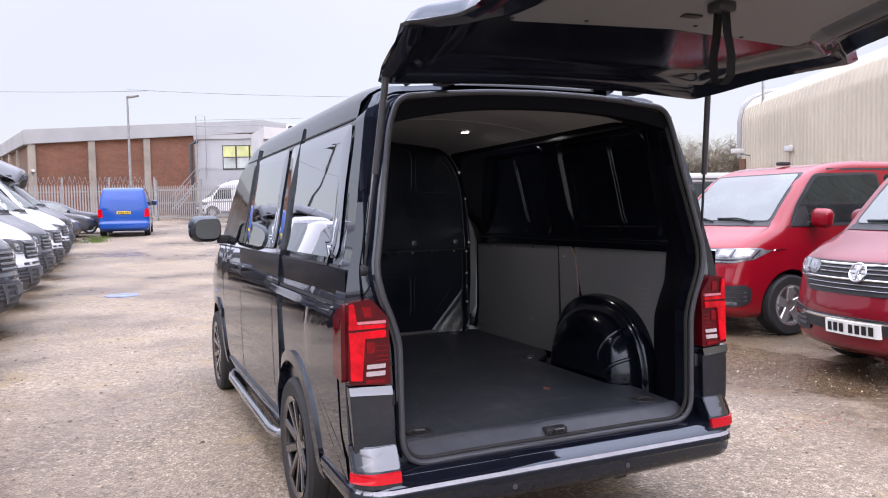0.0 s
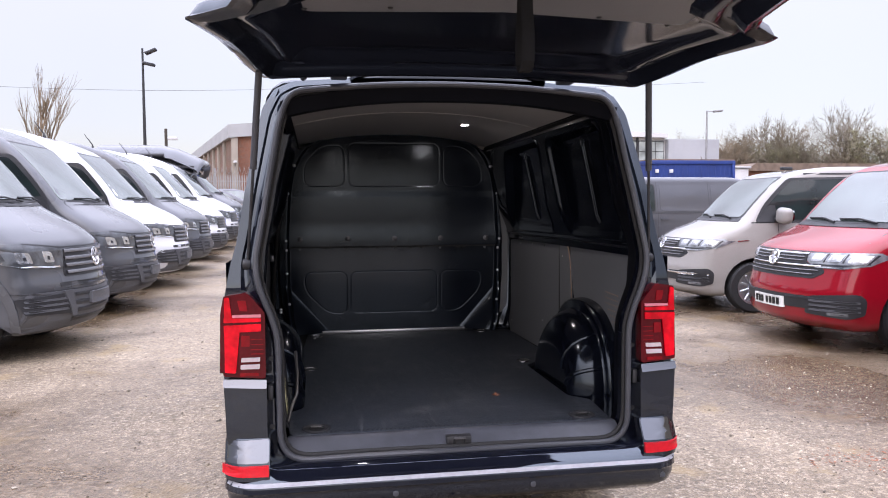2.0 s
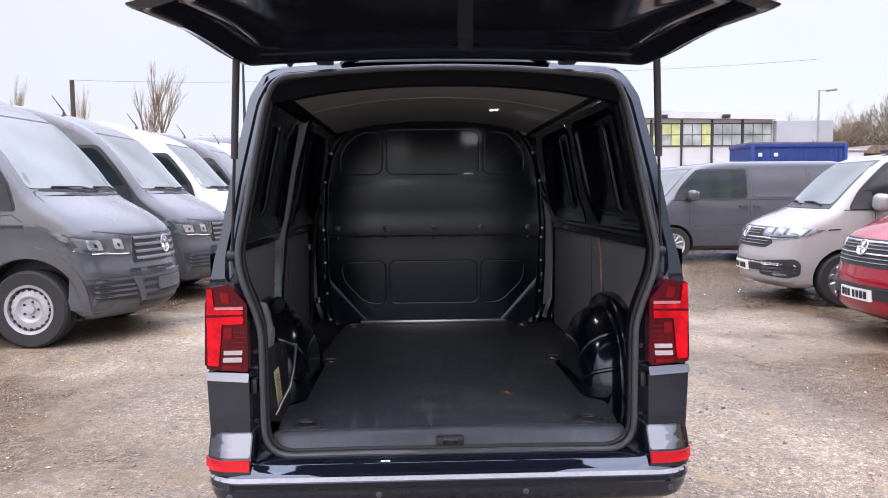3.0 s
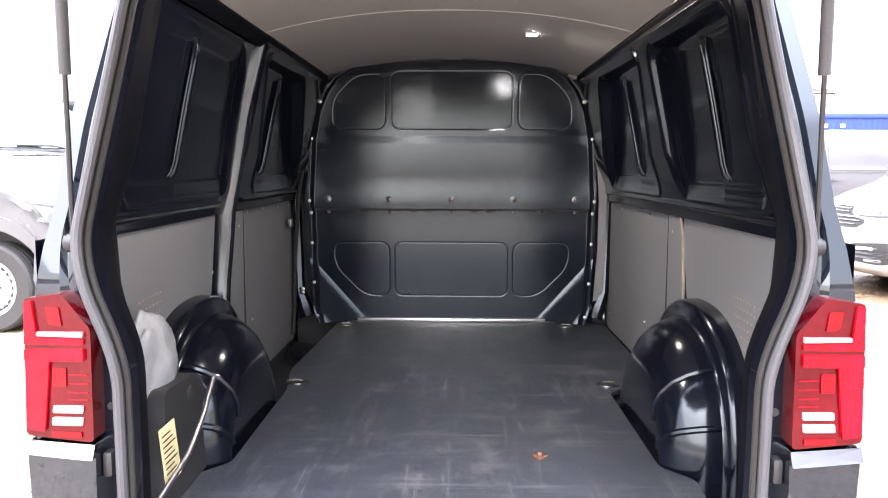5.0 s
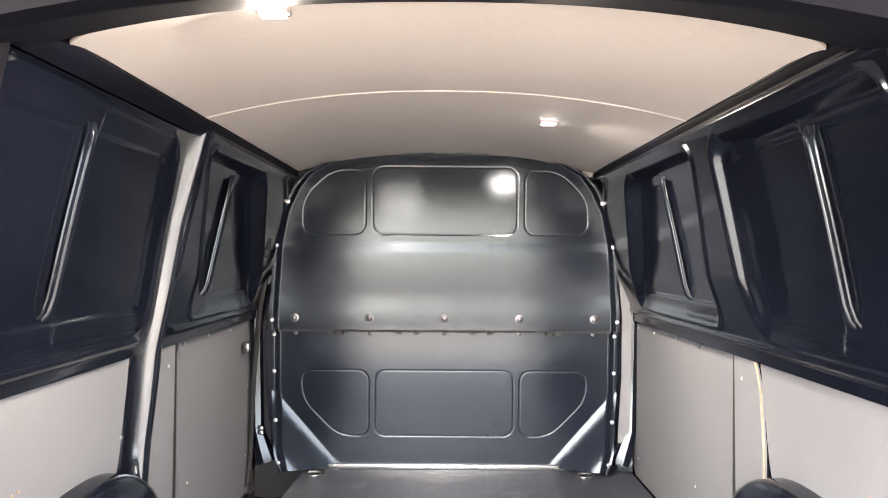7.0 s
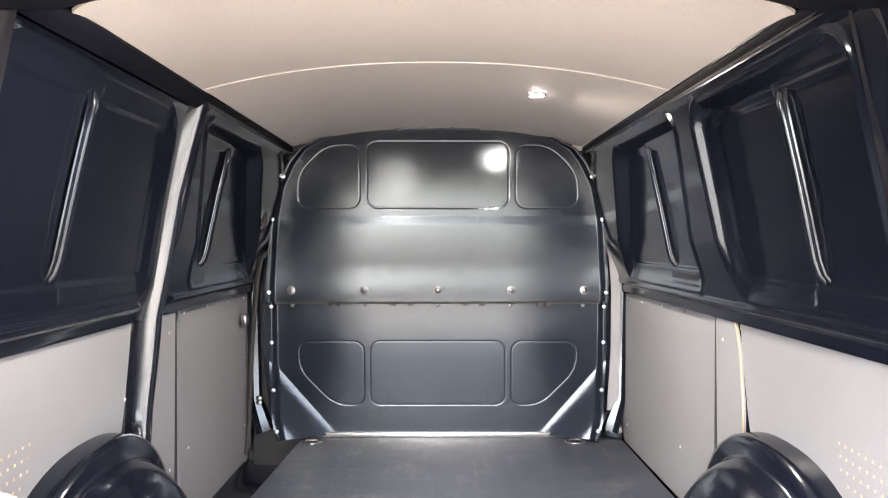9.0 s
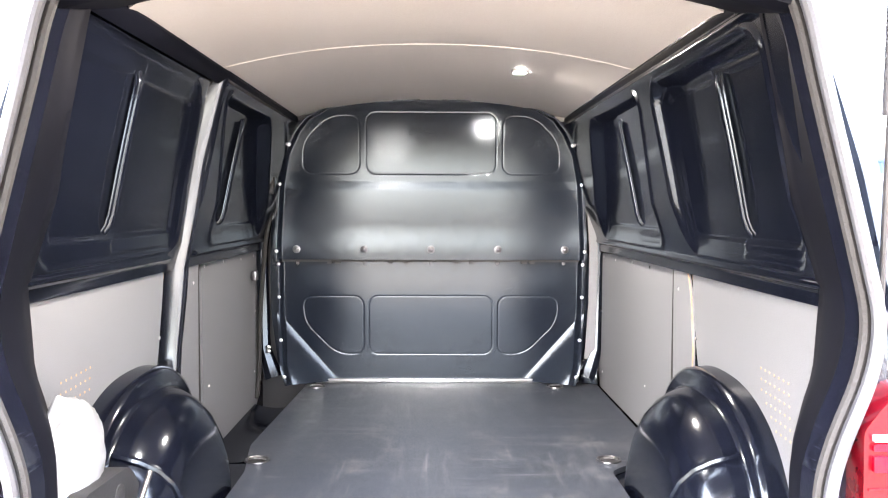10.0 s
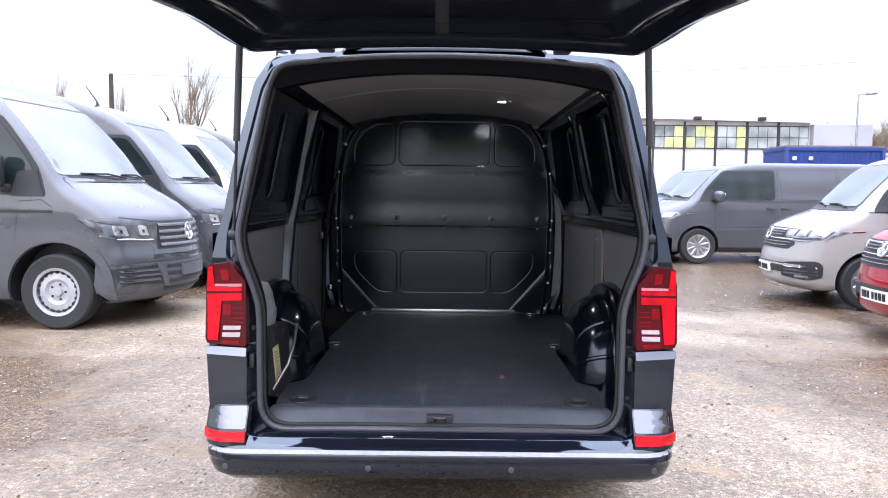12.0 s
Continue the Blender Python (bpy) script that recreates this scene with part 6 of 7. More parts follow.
for k, (a, r_) in enumerate(((0.3, 0.022), (1.4, 0.026), (2.4, 0.02), (3.5, 0.018), (4.6, 0.022), (5.5, 0.016))):
    patch([(0, 0), (r_ * math.cos(a - 0.3), r_ * math.sin(a - 0.3)), (1.2 * r_ * math.cos(a), 1.2 * r_ * math.sin(a)), (r_ * math.cos(a + 0.3), r_ * math.sin(a + 0.3))], lambda u, v, o=0.0: Vector((u, v, 0.002 + o + 6 * (u * u + v * v))), 0.0006, 1, 0.0, bm)
leaf_ob = part("dry_leaf", bm, LEAF)
leaf_ob.matrix_world = VANBODY @ pose(0.29, 0.555, 0.565)
tagged(leaf_ob, "small dry brown leaf lying on the load floor", "leaf")

# tailgate, raised level
TG = [(0.0, 0.765), (-0.20, 0.82), (-0.50, 0.875), (-0.66, 0.92), (-0.70, 0.932), (-0.735, 0.925), (-0.77, 0.87), (-0.82, 0.80), (-0.88, 0.775), (-1.30, 0.765), (-1.38, 0.74), (-1.42, 0.70)]


def tg_z(y):
    return float(np.interp(y, [-1.45, -1.2, -0.75, -0.2, -0.02], [2.17, 2.11, 2.04, 2.030, 2.026]))


def tg_w(y):
    return float(np.interp(-y, [-p[0] for p in TG], [p[1] for p in TG]))


def tg_inner(u, y):
    """The pressed inner face: a rim, a deep well and a raised middle."""
    w = tg_w(y)
    x = u * w
    edge = min((1 - abs(u)) * w, -y, y + 1.42)
    z = tg_z(y) + 0.035 * smoothstep((edge - 0.06) / 0.03) - 0.022 * smoothstep((edge - 0.12) / 0.02) + 0.032 * smoothstep((edge - 0.15) / 0.10)
    z -= 0.015 * smoothstep((0.02 - abs(edge - 0.035)) / 0.015) + 0.028 * u * u * smoothstep((y + 0.45) / 0.45)
    return Vector((x, y, z))


def tg_outer(u, y):
    w = tg_w(y)
    return Vector((u * w, y - 0.02 * (1 - u * u), tg_z(y) + 0.085 * (1 - abs(u) ** 6) ** 0.5 + 0.012 - 0.028 * u * u * smoothstep((y + 0.45) / 0.45)))


TAIL = VANBODY
us, ys = spread(-1, 1, 80), spread(0.0, -0.64, 26) + spread(-0.64, -0.90, 26)[1:] + spread(-0.90, -1.42, 20)[1:]
gate = part("tailgate", sheet(tg_inner, us, ys), TAILGATE_IN, van, "gloss black pressed inner face of the raised tailgate", angle=50)
part("tailgate_skin", sheet(tg_outer, us, ys), BLACK_PAINT, gate)
bm = bmesh.new()
loop = [(u, 0.0) for u in us] + [(1, y) for y in ys[1:]] + [(u, -1.42) for u in us[::-1][1:]] + [(-1, y) for y in ys[::-1][1:-1]]
rows = [[bm.verts.new(tg_inner(*p)), bm.verts.new(tg_outer(*p) * 0.5 + tg_inner(*p) * 0.5 + Vector((0.012 * p[0], 0, 0))), bm.verts.new(tg_outer(*p))] for p in loop]
for a, b in zip(rows, rows[1:] + rows[:1]):
    for k in range(2):
        bm.faces.new((a[k], a[k + 1], b[k + 1], b[k]))
part("tailgate_edge", bm, BLACK_PAINT, gate)
trimpoly = rounded([(-0.60, -0.72), (0.0, -0.78), (0.60, -0.72), (0.62, -0.90), (0.60, -1.28), (-0.60, -1.28), (-0.62, -0.90)], 0.03, 3)
part("tailgate_lining", slab(trimpoly, lambda x, y: (x, y, tg_z(y) + 0.044), lambda x, y: (x, y, tg_z(y) + 0.037)), PLYGREY, gate, "smooth grey lining board", smooth=False)
for x, y in ((-0.6, -0.75), (0.55, -0.72), (0.05, -0.82), (-0.7, -1.0), (0.68, -1.0), (-0.35, -0.78), (0.3, -0.77)):
    part("lining_clip", lathe([(0.009, 0.0), (0.006, -0.004)], 10, "z", (x, y, tg_z(y) + 0.037)), TRIM, gate)
part("grab_slot", box(-0.06, 0.01, -0.90, -0.87, tg_z(-0.88) + 0.033, tg_z(-0.88) + 0.040, 0.003), TRIM, gate)
part("strap_anchor", box(-0.035, 0.035, -1.02, -0.96, tg_z(-0.99) + 0.005, tg_z(-0.99) + 0.040, 0.01), TRIM, gate, "black strap anchor")
loop = [(-0.015, -0.99, 2.09), (-0.022, -0.99, 2.02), (-0.038, -0.992, 1.95), (-0.034, -0.993, 1.89), (-0.012, -0.993, 1.866), (0.012, -0.993, 1.866), (0.034, -0.993, 1.89), (0.038, -0.992, 1.95), (0.022, -0.99, 2.02), (0.015, -0.99, 2.09)]
bm = bmesh.new()
prev = None
for p in loop:
    row = [bm.verts.new(Vector((d, -0.99 + p[0], p[2]))) for d in (-0.0175, 0.0175)]
    if prev:
        bm.faces.new((prev[0], prev[1], row[1], row[0]))
    prev = row
bmesh.ops.solidify(bm, geom=bm.faces[:], thickness=0.003)
part("pull_strap", bm, FABRIC, gate, "black webbing pull strap")
part("wiring_gaiter", tube([(-0.62, 0.12, 2.02), (-0.58, 0.06, 2.05), (-0.52, 0.03, 2.075)], 0.012, 8), TRIM, van)

# outside of the van
for s in (-1, 1):
    f = HULL.side(s)
    for a, b, c in ((1.50, 2.52, 0.0), (0.17, 1.42, 0.09)):
        part("side_pane", patch(dense(rounded([(a, 1.315), (b, 1.315), (b, 1.875), (a + c, 1.875)], 0.05), 0.1), f, 0.008, 4, 0.0074), BLACK_GLASS, van, "gloss black glass-like side panel mirroring the yard")
    part("door_window", patch(dense(rounded([(2.66, 1.315), (3.84, 1.285), (3.64, 1.495), (3.26, 1.845), (2.66, 1.865)], 0.05), 0.1), f, 0.006, 4, -0.004), PRIVACY, van)
    bm = seam([(1.455, 0.55), (1.455, 1.89)], f, 0.005)
    seam([(2.59, 0.40), (2.59, 1.89)], f, 0.005, bm)
    seam([(3.48, 0.45), (3.48, 1.25)], f, 0.005, bm)
    seam([(0.13, 1.285), (3.98, 1.27)], f, 0.005, bm)
    seam([(0.26, 1.895), (3.0, 1.895)], f, 0.004, bm)
    part("panel_gap", bm, RUBBER, van)
    part("door_rail", patch(dense(rounded([(0.13, 1.085), (1.44, 1.085), (1.44, 1.125), (0.13, 1.125)], 0.008), 0.1), f, 0.014, 2, -0.004), BLACK_PAINT, van, "sliding door rail cover")
    part("rail_slot", seam([(0.14, 1.135), (1.44, 1.135)], f, 0.008, None, 0.003), RUBBER, van)
    for y in (2.74, 2.45):
        part("door_handle", patch(rounded([(y - 0.09, 1.135), (y + 0.09, 1.135), (y + 0.09, 1.17), (y - 0.09, 1.17)], 0.015), f, 0.035, 2, 0.0), BLACK_PAINT, van)
    mir = part("door_mirror", box(-0.125, 0.125, -0.085, 0.085, -0.105, 0.105, 0.080, segs=5), BLACK_PAINT, van)
    mir.matrix_basis = pose(s * 1.075, 3.42, 1.41, 0, 0, s * -10)
    part("mirror_glass", slab(rounded([(-0.095, -0.075), (0.095, -0.080), (0.100, 0.080), (-0.095, 0.072)], 0.06, 5), lambda x, z: (x, -0.088, z), lambda x, z: (x, -0.070, z)), MIRROR, mir, "mirror glass")
    part("mirror_arm", box(-s * 0.16 - 0.06, -s * 0.16 + 0.06, -0.04, 0.05, -0.12, -0.05, 0.015), TRIM, mir)
    bar = [(s * 0.85, 1.36, 0.30), (s * 0.925, 1.42, 0.275), (s * 0.945, 1.55, 0.268), (s * 0.945, 3.10, 0.268), (s * 0.925, 3.24, 0.275), (s * 0.85, 3.30, 0.30)]
    part("side_bar", tube([tuple(p) for p in bar], 0.030, 14), DARKBAR, van, "polished steel side bar")
    part("sill_skirt", patch(dense([(1.32, 0.30), (3.36, 0.30), (3.36, 0.40), (1.32, 0.40)], 0.2), f, 0.016, 2, -0.004), BLACK_PAINT, van)
    for yy in AXLES:
        bm = bmesh.new()
        rows = []
        for a in spread(-0.25, math.pi + 0.1, 24):
            p, q = (yy + 0.46 * math.cos(a), 0.365 + 0.46 * math.sin(a)), (yy + 0.408 * math.cos(a), 0.365 + 0.408 * math.sin(a))
            rows.append([bm.verts.new(f(*p, 0.0)), bm.verts.new(f(*p, 0.012)), bm.verts.new(f(*q, 0.018)), bm.verts.new(f(*q, -0.03))])
        for a, b in zip(rows, rows[1:]):
            for k in range(3):
                bm.faces.new((a[k], a[k + 1], b[k + 1], b[k]))
        part("arch_lip", bm, BLACK_PAINT, van)
    part("wheel_well", lathe([(0.33, s * 0.69), (0.33, s * 0.70)], 32, "x", (0, AXLES[0] - 0.06, 0.365)), RUBBER, van)
    part("wheel_well", lathe([(0.42, s * 0.60), (0.42, s * 0.655)], 32, "x", (0, AXLES[1], 0.365)), RUBBER, van)
part("windscreen", patch(dense(rounded([(-0.70, 1.335), (0.70, 1.335), (0.62, 1.88), (-0.62, 1.88)], 0.05), 0.15), HULL.front, 0.004, 5, -0.004), GLASS, van)
part("underbody", box(-0.60, 0.60, 0.15, 4.4, 0.22, 0.30, 0.02), RUBBER, van)


# ---- the yard ----
gx = [-400, -150, -60, -30, -15, -8, -4, 0, 4, 8, 15, 30, 60, 150, 400]
gy = [-400, -150, -60, -30, -10, 0, 4] + spread(8, 34, 26) + [40, 50, 60, 75, 90, 150, 300, 600]
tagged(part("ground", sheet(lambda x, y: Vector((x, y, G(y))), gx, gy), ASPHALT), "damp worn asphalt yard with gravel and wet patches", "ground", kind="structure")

for k, (y, paint_, word) in enumerate([(5.80, CRAFT_GREY, "slate grey"), (8.62, CRAFT_GREY, "slate grey"), (11.5, WHITE_PAINT, "white"), (14.4, CRAFT_GREY, "slate grey"), (17.3, WHITE_PAINT, "white"), (20.2, WHITE_PAINT, "white")]):
    m = pose(-8.95 if k else -8.85, y, G(y), 0, 0, -90 if k else -93.5)
    if k in (0, 2):
        v = crafter("large_panel_van", m, paint_, f"{word} high-roof panel van with grey plastic bumper")
        if k == 0:
            grey_v = v
        else:
            white_v = v
    else:
        copy_thing(white_v if paint_ is WHITE_PAINT else grey_v, m)
mh = crafter("motorhome", pose(-9.0, 23.1, G(23.1), 0, 0, -90), CRAFT_GREY, "grey motorhome with a bulging overcab pod")


def pod(u, v):
    """The overcab pod: a rounded hood, v from its nose over the top to the back, u across."""
    y, z = [float(np.interp(v, [0, 0.04, 0.12, 0.3, 0.42, 1.0], q)) for q in ([4.55, 4.78, 4.72, 3.95, 3.4, 1.6], [2.38, 2.48, 2.62, 2.98, 3.10, 3.10])]
    e = abs(u) ** 5
    return Vector((u * 1.12, y - 0.15 * e, z - 0.35 * e))


part("overcab_pod", sheet(pod, spread(-1, 1, 24), spread(0, 1, 40), thick=0.05), CRAFT_GREY, mh, "smooth grey overcab pod")
part("pod_base", box(-1.1, 1.1, 1.6, 4.5, 2.34, 2.42, 0.02), TRIM, mh)
part("awning", tube([(1.14, 1.7, 2.74), (1.14, 3.6, 2.74)], 0.06, 12), TRIM, mh, "dark rolled awning")

t6("camper_van", pose(9.14, 4.27, 0, 0, 0, 88.4), RED_PAINT, "bright red camper van with black bumper inserts", spokes=5)
t6("camper_van", pose(8.67, 1.26, 0, 0, 0, 87), MAROON_PAINT, "dark red camper van with chrome grille bars", spokes=5, dark_low=False)
t6("camper_van", pose(9.24, 6.72, 0, 0, 0, 82), BEIGE_PAINT, "pale beige camper van with black lower grille", spokes=10, dark_low=False)
t6("panel_van", pose(8.75, 12.85, G(12.8), 0, 0, 92), GREY_PAINT, "dark metallic grey panel van with silver wheels", kind="panel", spokes=10)
t6("panel_van", pose(-1.55, 30.2, G(30.2), 1.5, 0, -4), BLUE_PAINT, "bright blue panel van seen from behind", kind="panel")

CAR_OUT = [(0.05, 0.30, 0.05), (0.0, 0.40, 0.05), (0.0, 0.75, 0.1), (0.10, 1.0, 0.1), (0.55, 1.42, 0.2), (1.2, 1.50, 0.4), (2.1, 1.47, 0.5), (3.0, 1.02, 0.15), (3.9, 0.88, 0.3), (4.22, 0.72, 0.1), (4.28, 0.45, 0.08), (4.15, 0.25, 0.06), (0.3, 0.22, 0.05)]
CAR_W = [(0.2, 0.80), (0.4, 0.88), (0.75, 0.90), (0.95, 0.87), (1.2, 0.76), (1.5, 0.60)]


def hatchback(m, material, label):
    """A small five-door car, front +y."""
    v = root("hatchback_car", m, label, "car", "cars at the far end")
    h = Hull(CAR_OUT, CAR_W, edge=0.09, bow=0.30, bow_from=2.6, length=4.28, taper_from=3.4, taper=0.06)
    body = part("body", h.body(), material, v)
    cut_arches(body, [(0.80, 0.31), (3.42, 0.31)], 0.36, 0.9)
    for f in body.data.polygons:
        f.use_smooth = True
    body.data.set_sharp_from_angle(angle=radians(38))
    for y in (0.80, 3.42):
        for s in (-1, 1):
            wheel(v, s * 0.79, y, 0.31, 0.31, 0.20, 0.2, ALLOY, "spoke", 5)
    part("windscreen", patch(dense(rounded([(-0.62, 1.05), (0.62, 1.05), (0.52, 1.40), (-0.52, 1.40)], 0.05), 0.1), h.front, 0.004, 4, -0.004), GLASS, v)
    part("grille", patch(dense(rounded([(-0.5, 0.50), (0.5, 0.50), (0.5, 0.68), (-0.5, 0.68)], 0.03), 0.1), h.front, 0.006, 2, -0.004), TRIM, v)
    for s in (-1, 1):
        f = h.side(s)
        part("side_window", patch(dense(rounded([(0.75, 1.0), (2.75, 0.98), (2.15, 1.38), (0.95, 1.40)], 0.06), 0.1), f, 0.004, 3, -0.004), GLASS, v)
        part("headlamp", patch(dense(rounded([(s * 0.52, 0.70), (s * 0.80, 0.72), (s * 0.82, 0.82), (s * 0.55, 0.78)], 0.02), 0.06), h.front, 0.006, 2, -0.004), LAMP_CLEAR, v)
        mir = part("door_mirror", box(-0.09, 0.09, -0.06, 0.06, -0.06, 0.06, 0.03), material, v)
        mir.matrix_basis = pose(s * 0.95, 2.62, 1.03)
    return v


car = hatchback(pose(-7.5, 26.3, G(26.3), 0, 0, -90), GREY_PAINT, "dark grey hatchback car parked in the row")
copy_thing(car, pose(-7.3, 28.9, G(28.9), 0, 0, -90))
copy_thing(car, pose(-6.9, 31.6, G(31.6), 0, 0, -88))
copy_thing(car, pose(-6.4, 34.4, G(34.4), 0, 0, -86))
t6("panel_van", pose(9.3, 16.0, G(16.0), 0, 0, 92), BLUE_PAINT, "bright blue panel van parked behind the grey van", kind="panel")

# blue painted cover, moss, leaf litter
bm = lathe([(0.30, 0.0), (0.29, 0.012), (0.02, 0.014)], 24, "z")
cv = part("drain_cover", bm, COVER_BLUE)
cv.matrix_world = pose(-1.73, 12.1, G(12.1) + 0.002)
tagged(cv, "round drain cover with faded blue paint", "drain cover")
rng = random.Random(11)
bm = bmesh.new()
for k in range(130):
    x, y = rng.gauss(2.6, 0.22), rng.gauss(0.86, 0.10)
    a, r_ = rng.uniform(0, math.tau), rng.uniform(0.004, 0.011)
    vs_ = [bm.verts.new((x + r_ * math.cos(a + t) * w, y + r_ * math.sin(a + t) * w, 0.003 + 0.004 * rng.random())) for t, w in ((0, 1.6), (1.6, 0.7), (3.1, 1.5), (4.7, 0.7))]
    bm.faces.new(vs_)
tagged(part("leaf_litter", bm, LEAF), "scattered wet reddish-brown leaf litter on asphalt", "leaves", kind="stuff")
bm = bmesh.new()
for k in range(700):
    x, y = rng.gauss(-2.55, 0.25), rng.uniform(27.5, 30.5)
    h_, a = rng.uniform(0.03, 0.10), rng.uniform(0, math.tau)
    p = Vector((x, y, G(y)))
    bm.faces.new([bm.verts.new(p + Vector((0.012 * math.cos(a), 0.012 * math.sin(a), 0))), bm.verts.new(p - Vector((0.012 * math.cos(a), 0.012 * math.sin(a), 0))), bm.verts.new(p + Vector((rng.uniform(-0.03, 0.03), rng.uniform(-0.03, 0.03), h_)))])
GRASS = mat("short_green_grass", (0.10, 0.15, 0.03), 0.8, var=0.3, scale=3)
tagged(part("grass_verge", bm, GRASS), "thin strip of short green grass", "grass", kind="stuff")
verts, faces = [], []
for k in range(10000):
    x, y = rng.uniform(-5.5, 6.0), -1.9 + 11 * rng.random() ** 1.6
    if abs(x) < 1.05 and 0 < y < 5:
        continue
    s_, n_, c = rng.uniform(0.003, 0.010) * (1 if rng.random() < 0.93 else 1.7), len(verts), Vector((x, y, G(y)))
    for q in ((1, 0, 0.3), (0, 1, 0.3), (-1, 0, 0.3), (0, -1, 0.3), (0.2, 0.1, 0.8), (0, 0, -0.3)):
        verts.append(tuple(c + Vector(q) * s_ * rng.uniform(0.7, 1.3)))
    for i in range(4):
        faces += [(n_ + i, n_ + (i + 1) % 4, n_ + 4), (n_ + (i + 1) % 4, n_ + i, n_ + 5)]
me = bpy.data.meshes.new("loose_gravel")
me.from_pydata(verts, [], faces)
GRAVEL = mat("loose_mixed_gravel", (0.32, 0.28, 0.24), 0.85, var=0.4, scale=40)
gn, gl = GRAVEL.node_tree.nodes, GRAVEL.node_tree.links
geo, tones = gn.new("ShaderNodeNewGeometry"), gn.new("ShaderNodeValToRGB")
for el, c in zip((tones.color_ramp.elements[0], tones.color_ramp.elements.new(0.5), tones.color_ramp.elements[-1]), ((0.06, 0.050, 0.040, 1), (0.20, 0.165, 0.122, 1), (0.46, 0.41, 0.34, 1))):
    el.color = c
gl.new(geo.outputs["Random Per Island"], tones.inputs[0])
gl.new(tones.outputs[0], gn["Principled BSDF"].inputs["Base Color"])
me.materials.append(GRAVEL)
tagged(new("loose_gravel", me), "loose mixed gravel chips on the asphalt", "gravel", kind="stuff")

# unseen wall, added so that glossy parts mirror a darker horizon
tagged(part("wall_south", box(-70, 70, -30.4, -30.0, 0.0, 2.2), CONCRETE, smooth=False), "unseen plain concrete wall added to darken reflections", "wall", kind="structure")

# brick warehouse, its gable end towards the yard
wh = root("brick_warehouse", pose(-8.3, 66.7, 0, 0, 0, 13.3), "red-brick warehouse with concrete piers and grey fascia", "building")
GABLE = [(0, 0.5), (40, 0.5), (40, 7.4), (20, 9.2), (0, 7.4)]
part("wall", slab(GABLE, lambda x, z: (x, 0, z), lambda x, z: (x, 60, z)), BRICK, wh, smooth=False)
for a, b in (((-0.3, 7.35), (20, 9.2)), ((20, 9.2), (40.3, 7.35))):
    part("fascia", slab([(a[0], a[1]), (b[0], b[1]), (b[0], b[1] + 1.15), (a[0], a[1] + 1.15)], lambda x, z: (x, -0.35, z), lambda x, z: (x, 0.25, z)), FASCIA, wh, smooth=False)
part("fascia", box(-0.35, 0.25, -0.3, 60, 7.3, 8.45, 0.03), FASCIA, wh, smooth=False)
part("roof", slab([(-0.3, 8.4), (20, 10.25), (40.3, 8.4), (40.3, 8.3), (-0.3, 8.3)], lambda x, z: (x, 0.25, z), lambda x, z: (x, 60, z)), GREYCLAD, wh, smooth=False)
for k in range(9):
    x = 0.25 + 4.5 * k
    part("pier", box(x - 0.28, x + 0.28, -0.26, 0.1, 0.5, 7.36 + 1.85 * (1 - abs(x - 20) / 20), 0.03), CONCRETE, wh)
for k in range(6):
    part("pier", box(-0.24, 0.1, 4.5 + 5 * k - 0.28, 4.5 + 5 * k + 0.28, 0.5, 7.3, 0.03), CONCRETE, wh)
cc = part("security_camera", box(0.1, 0.35, -0.75, -0.3, 5.1, 5.3, 0.04), RENDERW, wh, "white security camera")
part("camera_bracket", tube([(0.25, -0.3, 5.0), (0.25, -0.1, 4.6)], 0.05, 6), GALV, cc)

# pale annex with an outside stair
an = root("stair_annex", pose(4.0, 59.5, 0.9, 0, 0, -23), "pale grey clad annex with green-lit windows and outside stair", "building")
part("wall", box(0, 9, 0, 6, 0, 6.4, 0.02), GREYCLAD, an, smooth=False)
part("parapet", box(-0.1, 9.1, -0.1, 6.1, 6.4, 6.75), FASCIA, an, smooth=False)
win = part("window", box(2.1, 6.4, -0.06, 0.06, 4.0, 5.9), FRAME_DK, an)
for i in range(4):
    for j in range(2):
        part("pane", box(2.18 + 1.06 * i, 3.10 + 1.06 * i, -0.09, -0.03, 4.1 + 0.9 * j, 4.92 + 0.9 * j), LIT_PANE if j else BUILDGLASS, win)
for k in range(9):
    part("stair_tread", box(-1.6 + 0.22 * k, -1.4 + 0.22 * k, -1.2, -0.2, 1.0 + 0.24 * k, 1.05 + 0.24 * k), GALV, an)
for y in (-1.2, -0.2):
    part("stair_stringer", tube([(-1.6, y, 0.95), (0.4, y, 3.1)], 0.06, 6), GALV, an)
    part("handrail", tube([(-1.6, y, 1.95), (0.4, y, 4.1), (1.8, y, 4.1)], 0.03, 6), GALV, an)
for k in range(5):
    part("rail_post", tube([(-1.3 + 0.6 * k, -1.2, 1.2 + 0.5 * k), (-1.3 + 0.6 * k, -1.2, 2.4 + 0.45 * k)], 0.025, 6), GALV, an)
part("roof_ladder", tube([(0.2, -0.3, 3.5), (0.2, -0.3, 8.2), (0.9, -0.3, 8.2), (0.9, -0.3, 3.5)], 0.035, 6), GALV, an)
for z in (6.9, 7.4, 7.9):
    part("guard_rail", tube([(0.2, -0.1, z), (8.5, -0.1, z)], 0.022, 6), GALV, an)
part("vent_pipe", tube([(-0.3, -0.2, 1.0), (-0.3, -0.2, 6.0), (0.2, -0.1, 6.3)], 0.14, 10), FRAME_DK, an)
acu = part("air_conditioner", box(7.2, 8.0, -0.35, 0.0, 6.85, 7.4, 0.03), RENDERW, an)
part("fan_grille", lathe([(0.2, -0.37), (0.2, -0.35)], 20, "y", (7.55, 0, 7.12)), FRAME_DK, acu)

